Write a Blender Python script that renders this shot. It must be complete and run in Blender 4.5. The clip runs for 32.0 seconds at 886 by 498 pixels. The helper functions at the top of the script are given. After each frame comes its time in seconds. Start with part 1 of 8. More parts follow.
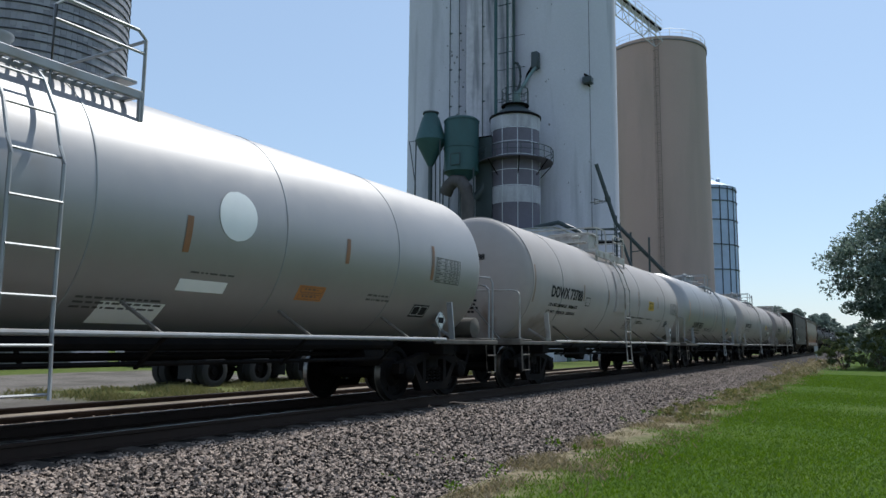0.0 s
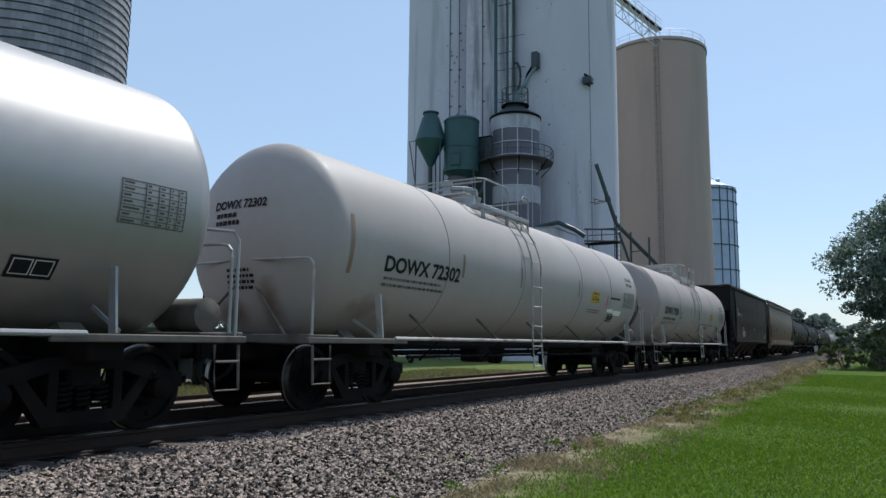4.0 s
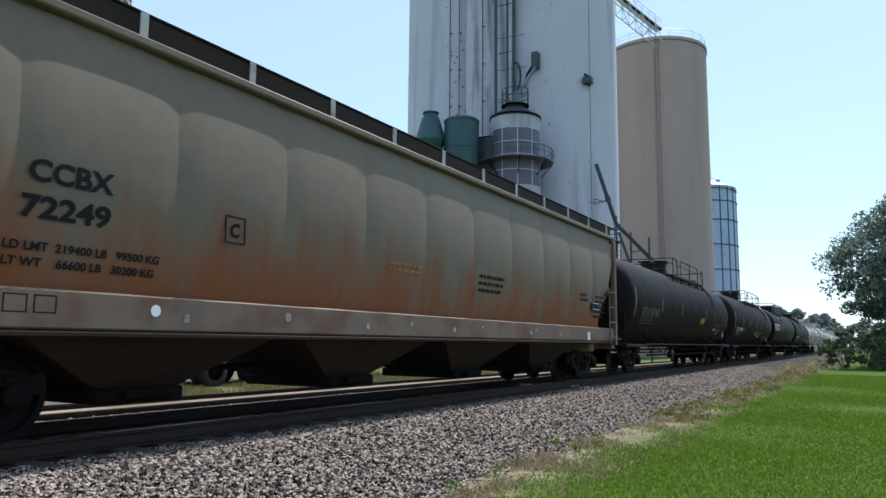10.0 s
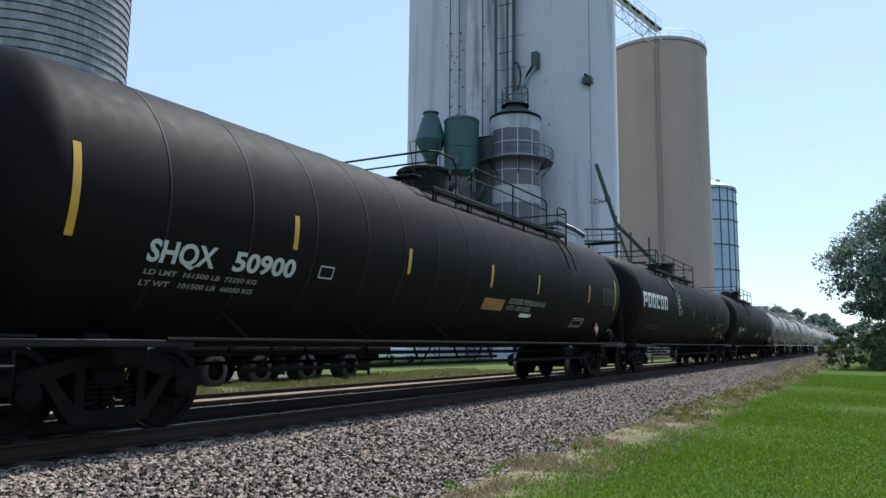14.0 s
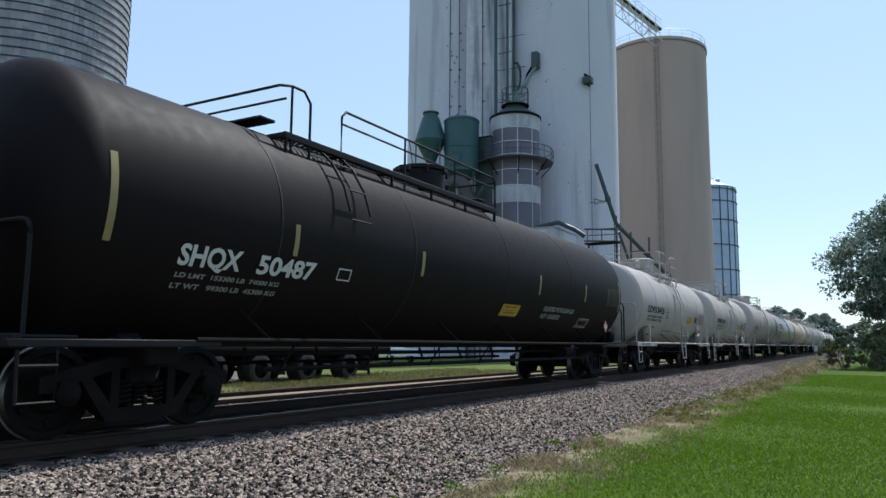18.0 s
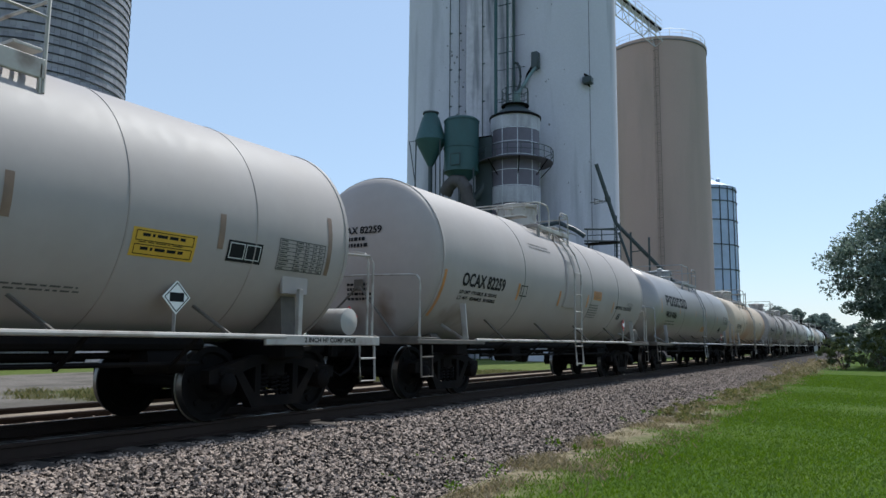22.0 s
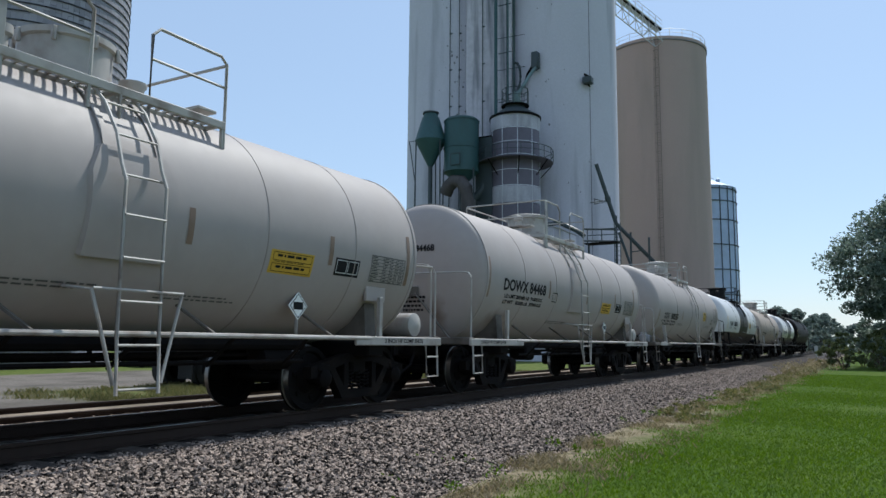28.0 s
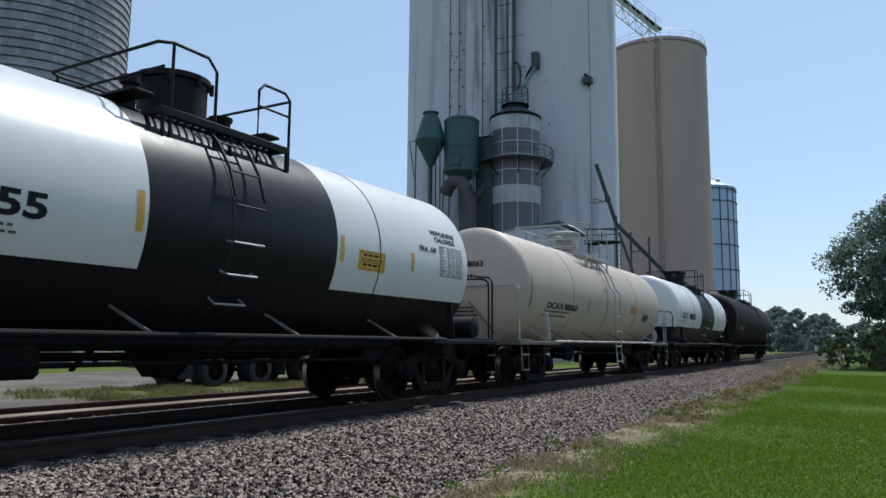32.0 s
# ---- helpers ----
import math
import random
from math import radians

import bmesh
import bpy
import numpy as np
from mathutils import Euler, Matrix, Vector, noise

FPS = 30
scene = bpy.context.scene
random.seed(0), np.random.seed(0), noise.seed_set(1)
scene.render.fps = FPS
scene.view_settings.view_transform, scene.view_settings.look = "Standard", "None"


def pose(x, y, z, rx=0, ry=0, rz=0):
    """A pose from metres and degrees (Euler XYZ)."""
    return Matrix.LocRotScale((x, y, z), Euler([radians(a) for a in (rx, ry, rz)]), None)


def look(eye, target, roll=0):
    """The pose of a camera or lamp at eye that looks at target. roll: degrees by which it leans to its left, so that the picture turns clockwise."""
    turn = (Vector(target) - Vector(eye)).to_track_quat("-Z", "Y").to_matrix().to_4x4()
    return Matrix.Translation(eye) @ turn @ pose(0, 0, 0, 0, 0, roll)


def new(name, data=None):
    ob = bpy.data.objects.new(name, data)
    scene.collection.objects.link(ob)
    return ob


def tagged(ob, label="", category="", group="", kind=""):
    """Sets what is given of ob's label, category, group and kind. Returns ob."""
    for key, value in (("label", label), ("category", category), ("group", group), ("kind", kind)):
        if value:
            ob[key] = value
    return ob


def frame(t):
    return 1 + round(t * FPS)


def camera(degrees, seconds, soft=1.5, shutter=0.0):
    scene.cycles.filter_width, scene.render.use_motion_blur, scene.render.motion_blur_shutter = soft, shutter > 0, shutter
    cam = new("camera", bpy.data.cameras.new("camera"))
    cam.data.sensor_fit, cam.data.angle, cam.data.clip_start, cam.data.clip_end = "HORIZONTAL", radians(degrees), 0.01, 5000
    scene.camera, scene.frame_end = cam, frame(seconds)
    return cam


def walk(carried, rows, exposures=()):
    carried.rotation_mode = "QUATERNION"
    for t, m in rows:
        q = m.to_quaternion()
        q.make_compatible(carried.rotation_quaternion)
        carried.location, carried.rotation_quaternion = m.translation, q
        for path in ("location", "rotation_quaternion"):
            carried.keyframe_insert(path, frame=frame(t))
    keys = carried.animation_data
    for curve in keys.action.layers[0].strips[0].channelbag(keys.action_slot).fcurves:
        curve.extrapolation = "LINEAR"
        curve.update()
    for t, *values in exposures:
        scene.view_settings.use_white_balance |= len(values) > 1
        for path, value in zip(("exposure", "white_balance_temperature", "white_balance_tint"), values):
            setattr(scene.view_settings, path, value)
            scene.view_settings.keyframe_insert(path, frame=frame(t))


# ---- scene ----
# The camera stands on the lawn beside the track and does not move.
EYE = (0.0, 0.0, 1.60)
AIM = (-0.4953, 0.8594, 0.1269)
LENS = 62.2
cam = camera(LENS, 32.0)
STAND = look(EYE, (EYE[0] + AIM[0], EYE[1] + AIM[1], EYE[2] + AIM[2]), 0.5)
# The clip's camera brightens its picture while dark cars pass.
EXPOSURES = [(t, stops, 6000, 7) for t, stops in ((0.0, -0.26), (6.0, -0.13), (7.5, 0.05), (9.0, 0.26), (12.0, 0.16), (17.0, 0.09), (20.0, -0.11), (23.0, -0.18), (28.0, -0.21), (32.0, -0.27))]
walk(cam, [(0.0, STAND), (32.0, STAND)], EXPOSURES)

SUN_HEIGHT, SUN_TURN = 58.0, 5.0
world = bpy.data.worlds.new("sky")
scene.world = world
world.use_nodes = True
wn = world.node_tree.nodes
sky = wn.new("ShaderNodeTexSky")
sky.sky_type = "NISHITA"
sky.sun_disc = False
sky.sun_elevation = radians(SUN_HEIGHT)
sky.sun_rotation = radians(SUN_TURN % 360)
sky.air_density, sky.dust_density, sky.ozone_density = 1.15, 0.4, 1.0
wn["Background"].inputs["Strength"].default_value = 0.15
haze = wn.new("ShaderNodeMix")
haze.data_type = "RGBA"
haze.inputs["Factor"].default_value = 0.52
haze.inputs["B"].default_value = (4.3, 5.35, 6.9, 1)
world.node_tree.links.new(sky.outputs[0], haze.inputs["A"])
world.node_tree.links.new(haze.outputs["Result"], wn["Background"].inputs["Color"])
sun = new("sun", bpy.data.lights.new("sun", "SUN"))
sun.data.energy, sun.data.angle, sun.data.color = 4.9, radians(0.53), (1.0, 0.95, 0.87)
TO_SUN = Vector((math.sin(radians(SUN_TURN)) * math.cos(radians(SUN_HEIGHT)),
                 math.cos(radians(SUN_TURN)) * math.cos(radians(SUN_HEIGHT)), math.sin(radians(SUN_HEIGHT))))
sun.matrix_world = look(TO_SUN * 300, (0, 0, 0))

TRACK_X, RAIL_Z = -7.8, 0.63
SIDING_X, SIDING_Z = -12.1, 0.43


# ---- materials ----
def mat(name, colour, rough=0.6, metal=0.0, grain=0.12, scale=6.0, stain=None, stain_amount=0.0, stain_scale=(1, 1, 1),
        bump=0.0, bump_scale=60.0, coarse=0.6, per_piece=0.0, spec=0.5, stain_edge=(0.5, 0.72), lift=0.0, spots=()):
    """Paint, metal, concrete and so on: a base colour with variation at two scales, stains with a shape of their own and fine relief."""
    m = bpy.data.materials.new(name)
    m.use_nodes = True
    n, l = m.node_tree.nodes, m.node_tree.links
    b = n["Principled BSDF"]
    b.inputs["Roughness"].default_value, b.inputs["Metallic"].default_value = rough, metal
    b.inputs["Specular IOR Level"].default_value = spec
    tc = n.new("ShaderNodeTexCoord")
    big, fine = n.new("ShaderNodeTexNoise"), n.new("ShaderNodeTexNoise")
    big.inputs["Scale"].default_value, fine.inputs["Scale"].default_value = coarse, scale
    big.inputs["Detail"].default_value, fine.inputs["Detail"].default_value = 5, 6
    l.new(tc.outputs["Object"], big.inputs["Vector"]), l.new(tc.outputs["Object"], fine.inputs["Vector"])
    add = n.new("ShaderNodeMath")
    add.operation = "ADD"
    l.new(big.outputs["Fac"], add.inputs[0]), l.new(fine.outputs["Fac"], add.inputs[1])
    ramp = n.new("ShaderNodeMapRange")
    ramp.inputs["From Min"].default_value, ramp.inputs["From Max"].default_value = 0.65, 1.35
    ramp.inputs["To Min"].default_value, ramp.inputs["To Max"].default_value = 1 - grain, 1 + grain
    l.new(add.outputs[0], ramp.inputs["Value"])
    mul = n.new("ShaderNodeVectorMath")
    mul.operation = "SCALE"
    mul.inputs[0].default_value = colour[:3]
    l.new(ramp.outputs[0], mul.inputs["Scale"])
    out = mul.outputs[0]
    if per_piece:
        oi, pr, pm = n.new("ShaderNodeObjectInfo"), n.new("ShaderNodeMapRange"), n.new("ShaderNodeVectorMath")
        pr.inputs["To Min"].default_value, pr.inputs["To Max"].default_value = 1 - per_piece, 1 + per_piece
        pm.operation = "SCALE"
        l.new(oi.outputs["Random"], pr.inputs["Value"]), l.new(out, pm.inputs[0]), l.new(pr.outputs[0], pm.inputs["Scale"])
        out = pm.outputs[0]
    if stain:
        mp, sn, sr, mix = n.new("ShaderNodeMapping"), n.new("ShaderNodeTexNoise"), n.new("ShaderNodeMapRange"), n.new("ShaderNodeMix")
        mp.inputs["Scale"].default_value = stain_scale
        sn.inputs["Scale"].default_value, sn.inputs["Detail"].default_value = 1.0, 8
        sr.inputs["From Min"].default_value, sr.inputs["From Max"].default_value = stain_edge
        sr.inputs["To Max"].default_value = stain_amount
        mix.data_type = "RGBA"
        mix.inputs["B"].default_value = (*stain, 1)
        l.new(tc.outputs["Object"], mp.inputs["Vector"]), l.new(mp.outputs[0], sn.inputs["Vector"])
        fac = sn.outputs["Fac"]
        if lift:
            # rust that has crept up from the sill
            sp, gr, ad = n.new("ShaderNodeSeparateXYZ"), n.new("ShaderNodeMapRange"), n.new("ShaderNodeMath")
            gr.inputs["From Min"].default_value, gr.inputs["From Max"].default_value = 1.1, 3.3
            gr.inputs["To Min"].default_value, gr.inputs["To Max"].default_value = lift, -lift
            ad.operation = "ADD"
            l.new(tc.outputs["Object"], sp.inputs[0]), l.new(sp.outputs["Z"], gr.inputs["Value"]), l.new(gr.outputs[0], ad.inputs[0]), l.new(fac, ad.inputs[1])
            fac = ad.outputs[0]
        l.new(fac, sr.inputs["Value"]), l.new(sr.outputs[0], mix.inputs["Factor"]), l.new(out, mix.inputs["A"])
        out = mix.outputs["Result"]
    for cx, cy, cz, rx, ry, rz in spots:
        # a drip stain about one fitting
        mp, ln, rp, ns, am, mx = (n.new("ShaderNode" + k) for k in ("Mapping", "VectorMath", "MapRange", "TexNoise", "Math", "Mix"))
        mp.vector_type = "POINT"
        mp.inputs["Location"].default_value, mp.inputs["Scale"].default_value = (-cx / rx, -cy / ry, -cz / rz), (1 / rx, 1 / ry, 1 / rz)
        ln.operation, am.operation, mx.data_type = "LENGTH", "ADD", "RGBA"
        ns.inputs["Scale"].default_value = 3.0
        rp.inputs["From Min"].default_value, rp.inputs["From Max"].default_value, rp.inputs["To Min"].default_value, rp.inputs["To Max"].default_value = 0.7, 1.5, 0.75, 0.0
        mx.inputs["B"].default_value = (0.13, 0.075, 0.045, 1)
        l.new(tc.outputs["Object"], mp.inputs["Vector"]), l.new(mp.outputs[0], ln.inputs[0]), l.new(tc.outputs["Object"], ns.inputs["Vector"])
        l.new(ln.outputs["Value"], am.inputs[0]), l.new(ns.outputs["Fac"], am.inputs[1]), l.new(am.outputs[0], rp.inputs["Value"])
        l.new(rp.outputs[0], mx.inputs["Factor"]), l.new(out, mx.inputs["A"])
        out = mx.outputs["Result"]
    l.new(out, b.inputs["Base Color"])
    rr = n.new("ShaderNodeMapRange")
    rr.inputs["From Min"].default_value, rr.inputs["From Max"].default_value = 0.3, 0.7
    rr.inputs["To Min"].default_value, rr.inputs["To Max"].default_value = max(rough - 0.03, 0.03), min(rough + 0.04, 1)
    l.new(fine.outputs["Fac"], rr.inputs["Value"]), l.new(rr.outputs[0], b.inputs["Roughness"])
    if bump:
        bn, bu = n.new("ShaderNodeTexNoise"), n.new("ShaderNodeBump")
        bn.inputs["Scale"].default_value, bn.inputs["Detail"].default_value = bump_scale, 4
        bu.inputs["Strength"].default_value, bu.inputs["Distance"].default_value = bump, 0.02
        l.new(tc.outputs["Object"], bn.inputs["Vector"]), l.new(bn.outputs["Fac"], bu.inputs["Height"]), l.new(bu.outputs[0], b.inputs["Normal"])
    return m


DIRT, RUST = (0.16, 0.13, 0.10), (0.23, 0.09, 0.04)
STREAK = (1.6, 1.1, 0.22)
white_paint = mat("white tank paint", (0.362, 0.322, 0.304), 0.58, spec=0.3, grain=0.05, stain=(0.31, 0.26, 0.22), stain_amount=0.4, stain_scale=STREAK, stain_edge=(0.42, 0.9), spots=((0.45, 0.95, 1.5, 0.22, 0.7, 0.5), (-0.35, 0.95, 1.35, 0.5, 0.7, 0.25), (1.25, 2.3, 1.35, 0.4, 0.7, 0.35)))
grimy_paint = mat("grimy white tank paint", (0.345, 0.295, 0.276), 0.6, spec=0.3, grain=0.05, stain=(0.24, 0.20, 0.17), stain_amount=0.4, stain_scale=STREAK, stain_edge=(0.42, 0.9), spots=((0.45, 0.95, 1.5, 0.22, 0.7, 0.5), (-0.35, 0.95, 1.35, 0.5, 0.7, 0.25), (1.25, 2.3, 1.35, 0.4, 0.7, 0.35)))
silver_paint = mat("silver tank paint", (0.345, 0.328, 0.322), 0.48, metal=0.6, spec=0.3, grain=0.05, stain=(0.3, 0.29, 0.28), stain_amount=0.35, stain_scale=STREAK, spots=((0.45, 0.85, 1.4, 0.25, 0.7, 0.45), (-0.4, 0.85, 1.3, 0.55, 0.7, 0.3)))
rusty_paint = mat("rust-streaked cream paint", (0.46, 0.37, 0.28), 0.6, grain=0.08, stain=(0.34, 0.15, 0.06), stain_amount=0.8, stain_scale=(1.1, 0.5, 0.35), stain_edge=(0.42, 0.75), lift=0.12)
tan_paint = mat("tan tank paint", (0.41, 0.335, 0.275), 0.55, grain=0.07, stain=(0.30, 0.24, 0.18), stain_amount=0.4, stain_scale=STREAK, stain_edge=(0.42, 0.9))
gloss_white = mat("clean white paint", (0.60, 0.59, 0.59), 0.35, grain=0.02, stain=(0.5, 0.48, 0.45), stain_amount=0.2, stain_scale=STREAK)
black_paint = mat("black tank paint", (0.0088, 0.0062, 0.0068), 0.6, grain=0.12, stain=(0.016, 0.0108, 0.010), stain_amount=0.5, stain_scale=STREAK, stain_edge=(0.4, 0.9), spec=0.09)
navy_black = mat("glossy black paint", (0.006, 0.006, 0.009), 0.4, grain=0.12, spec=0.2)
hopper_grey = mat("weathered dark grey paint", (0.029, 0.0205, 0.0185), 0.55, spec=0.08, grain=0.14, stain=(0.055, 0.037, 0.030), stain_amount=0.5, stain_scale=(0.6, 0.4, 0.3))
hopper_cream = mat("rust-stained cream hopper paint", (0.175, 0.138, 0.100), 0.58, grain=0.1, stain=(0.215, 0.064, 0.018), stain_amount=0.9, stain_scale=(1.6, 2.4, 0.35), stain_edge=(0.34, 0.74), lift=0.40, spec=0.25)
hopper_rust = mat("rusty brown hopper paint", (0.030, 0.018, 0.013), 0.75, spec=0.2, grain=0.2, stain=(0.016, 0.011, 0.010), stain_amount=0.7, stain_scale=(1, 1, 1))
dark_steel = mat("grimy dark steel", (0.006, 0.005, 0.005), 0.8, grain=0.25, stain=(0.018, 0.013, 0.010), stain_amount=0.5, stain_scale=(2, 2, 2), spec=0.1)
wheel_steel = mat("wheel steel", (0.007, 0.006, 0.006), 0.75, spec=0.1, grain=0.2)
tread_steel = mat("polished wheel tread", (0.22, 0.21, 0.20), 0.4, metal=1.0, grain=0.05)
black_line = mat("black stencil paint", (0.014, 0.014, 0.016), 0.6, grain=0.1, spec=0.12)
white_line = mat("white stencil paint", (0.52, 0.52, 0.51), 0.55, grain=0.1)
grey_line = mat("faded grey stencil paint", (0.22, 0.22, 0.21), 0.6, grain=0.2)
worn_print = mat("small worn print", (0.085, 0.082, 0.08), 0.6, grain=0.2)
orange_band = mat("faded orange reflective tape", (0.50, 0.20, 0.05), 0.4, grain=0.2, stain=(0.30, 0.17, 0.10), stain_amount=0.7, stain_scale=(3, 3, 1))
rust_tape = mat("weathered rust-brown tape", (0.26, 0.12, 0.055), 0.5, grain=0.25, stain=(0.12, 0.09, 0.07), stain_amount=0.8, stain_scale=(3, 3, 1))
yellow_band = mat("yellow reflective tape", (0.55, 0.31, 0.03), 0.4, grain=0.1)
brown_band = mat("worn brown reflective tape", (0.20, 0.13, 0.09), 0.5, grain=0.25)
pink_card = mat("faded pink notice", (0.42, 0.24, 0.22), 0.5, grain=0.15)
yellow_card = mat("yellow notice", (0.58, 0.35, 0.035), 0.45, grain=0.05)
red_card = mat("red placard", (0.50, 0.03, 0.03), 0.4, grain=0.05)
white_card = mat("white placard", (0.80, 0.80, 0.78), 0.4, grain=0.04)
rail_steel = mat("rusty rail", (0.028, 0.018, 0.014), 0.7, spec=0.2, grain=0.25, bump=0.2)
rail_head = mat("polished rail head", (0.10, 0.095, 0.09), 0.45, metal=1.0, grain=0.05)
tie_wood = mat("creosoted timber", (0.06, 0.048, 0.04), 0.85, grain=0.35, scale=14, bump=0.5, bump_scale=30, per_piece=0.25)
white_concrete = mat("whitewashed concrete", (0.53, 0.525, 0.585), 0.8, grain=0.08, coarse=0.15, stain=(0.16, 0.17, 0.20), stain_amount=0.7, stain_scale=(0.55, 0.55, 0.05), bump=0.15, bump_scale=8)
stave_concrete = mat("grey concrete staves", (0.42, 0.42, 0.42), 0.85, grain=0.15, coarse=0.5, stain=(0.20, 0.20, 0.20), stain_amount=0.7, stain_scale=(0.7, 0.7, 0.25), bump=0.4, bump_scale=20)
tan_concrete = mat("tan painted concrete", (0.41, 0.315, 0.275), 0.85, grain=0.05, coarse=0.12, stain=(0.28, 0.24, 0.20), stain_amount=0.5, stain_scale=(0.3, 0.3, 0.05), bump=0.12, bump_scale=6)
galvanized = mat("galvanized steel", (0.52, 0.54, 0.57), 0.42, metal=0.55, grain=0.08, per_piece=0.05)
green_steel = mat("weathered green paint", (0.03, 0.085, 0.09), 0.55, grain=0.15, stain=(0.03, 0.07, 0.07), stain_amount=0.6, stain_scale=(1, 1, 0.25))
dark_pipe = mat("dark painted pipe", (0.035, 0.05, 0.055), 0.5, grain=0.2)
screen_mat = mat("perforated dark screen", (0.12, 0.11, 0.14), 0.6, metal=0.2, grain=0.15, per_piece=0.12)
glossy_truck = mat("white truck paint", (0.75, 0.76, 0.77), 0.3, grain=0.03)
tyre_rubber = mat("tyre rubber", (0.018, 0.018, 0.018), 0.85, grain=0.3)
bark = mat("bark", (0.09, 0.07, 0.055), 0.9, grain=0.3, scale=12, bump=0.6, bump_scale=20)


def ground_mat():
    m = bpy.data.materials.new("lawn, dry grass and gravel")
    m.use_nodes = True
    n, l = m.node_tree.nodes, m.node_tree.links
    b = n["Principled BSDF"]
    b.inputs["Roughness"].default_value = 0.95
    b.inputs["Specular IOR Level"].default_value = 0.15
    tc, sep = n.new("ShaderNodeTexCoord"), n.new("ShaderNodeSeparateXYZ")
    l.new(tc.outputs["Object"], sep.inputs[0])

    def noise_at(scale, detail=6):
        t = n.new("ShaderNodeTexNoise")
        t.inputs["Scale"].default_value, t.inputs["Detail"].default_value = scale, detail
        l.new(tc.outputs["Object"], t.inputs["Vector"])
        return t.outputs["Fac"]

    def ramp(f, a, b_, lo=0.0, hi=1.0):
        r = n.new("ShaderNodeMapRange")
        for k, v in zip(("From Min", "From Max", "To Min", "To Max"), (a, b_, lo, hi)):
            r.inputs[k].default_value = v
        l.new(f, r.inputs["Value"])
        return r.outputs[0]

    def mix(f, a, b_):
        r = n.new("ShaderNodeMix")
        r.data_type = "RGBA"
        l.new(f, r.inputs["Factor"])
        for v, k in ((a, "A"), (b_, "B")):
            if isinstance(v, tuple):
                r.inputs[k].default_value = (*v, 1)
            else:
                l.new(v, r.inputs[k])
        return r.outputs["Result"]

    def math_(op, a, b_):
        r = n.new("ShaderNodeMath")
        r.operation = op
        for i, v in enumerate((a, b_)):
            if isinstance(v, float):
                r.inputs[i].default_value = v
            else:
                l.new(v, r.inputs[i])
        return r.outputs[0]

    x = sep.outputs["X"]
    wob = math_("MULTIPLY", math_("SUBTRACT", noise_at(0.8), 0.5), 2.6)
    xw = math_("ADD", x, wob)
    green = mix(ramp(noise_at(9.0), 0.35, 0.7), (0.036, 0.073, 0.004), (0.062, 0.110, 0.007))
    green = mix(ramp(noise_at(0.35), 0.4, 0.7, 0, 0.6), green, (0.085, 0.115, 0.012))
    dry = mix(ramp(noise_at(6.0), 0.4, 0.65), (0.25, 0.20, 0.13), (0.11, 0.10, 0.05))
    near = mix(ramp(xw, -3.7, -2.8), dry, green)
    gravel = mix(ramp(noise_at(14.0), 0.35, 0.65), (0.12, 0.105, 0.092), (0.20, 0.175, 0.15))
    gravel = mix(ramp(noise_at(0.5), 0.45, 0.62, 0, 0.75), gravel, (0.085, 0.073, 0.06))
    rough_grass = mix(ramp(noise_at(5.0), 0.4, 0.65), (0.075, 0.10, 0.02), (0.17, 0.145, 0.065))
    far_lawn = mix(ramp(noise_at(3.0), 0.4, 0.65), (0.075, 0.105, 0.02), (0.12, 0.14, 0.035))
    strip = math_("MULTIPLY", math_("MULTIPLY", ramp(xw, -20.8, -20.0), ramp(xw, -15.0, -15.8)), ramp(math_("ADD", sep.outputs["Y"], wob), 11.0, 13.5))
    s2 = mix(strip, gravel, rough_grass)
    s3 = mix(ramp(xw, -31.5, -30.5), far_lawn, s2)
    s4 = mix(ramp(math_("ADD", sep.outputs["Y"], math_("MULTIPLY", wob, 2.0)), 24.0, 26.0), s3, far_lawn)
    col = mix(ramp(x, -9.0, -8.9), s4, near)
    l.new(col, b.inputs["Base Color"])
    bu = n.new("ShaderNodeBump")
    bu.inputs["Strength"].default_value, bu.inputs["Distance"].default_value = 0.6, 0.04
    l.new(noise_at(25.0), bu.inputs["Height"]), l.new(bu.outputs[0], b.inputs["Normal"])
    return m


def island_mat(name, lo, hi, rough=0.9, spec=0.3, scale=30.0, contrast=1.0):
    """For stones, blades and leaves that are joined: every island has its own shade."""
    m = bpy.data.materials.new(name)
    m.use_nodes = True
    n, l = m.node_tree.nodes, m.node_tree.links
    b = n["Principled BSDF"]
    b.inputs["Roughness"].default_value, b.inputs["Specular IOR Level"].default_value = rough, spec
    g, tc, t, a, mx = n.new("ShaderNodeNewGeometry"), n.new("ShaderNodeTexCoord"), n.new("ShaderNodeTexNoise"), n.new("ShaderNodeMath"), n.new("ShaderNodeMix")
    t.inputs["Scale"].default_value = scale
    a.operation = "MULTIPLY_ADD"
    a.inputs[1].default_value = 0.35
    mx.data_type = "RGBA"
    mx.inputs["A"].default_value, mx.inputs["B"].default_value = (*lo, 1), (*hi, 1)
    l.new(tc.outputs["Object"], t.inputs["Vector"]), l.new(t.outputs["Fac"], a.inputs[0])
    l.new(g.outputs["Random Per Island"], a.inputs[2])
    sub = n.new("ShaderNodeMath")
    sub.operation = "SUBTRACT"
    sub.inputs[1].default_value = 0.17
    spread = n.new("ShaderNodeMapRange")
    spread.inputs["From Min"].default_value, spread.inputs["From Max"].default_value = 0.5 - 0.5 / contrast, 0.5 + 0.5 / contrast
    l.new(a.outputs[0], sub.inputs[0]), l.new(sub.outputs[0], spread.inputs["Value"]), l.new(spread.outputs[0], mx.inputs["Factor"]), l.new(mx.outputs["Result"], b.inputs["Base Color"])
    return m


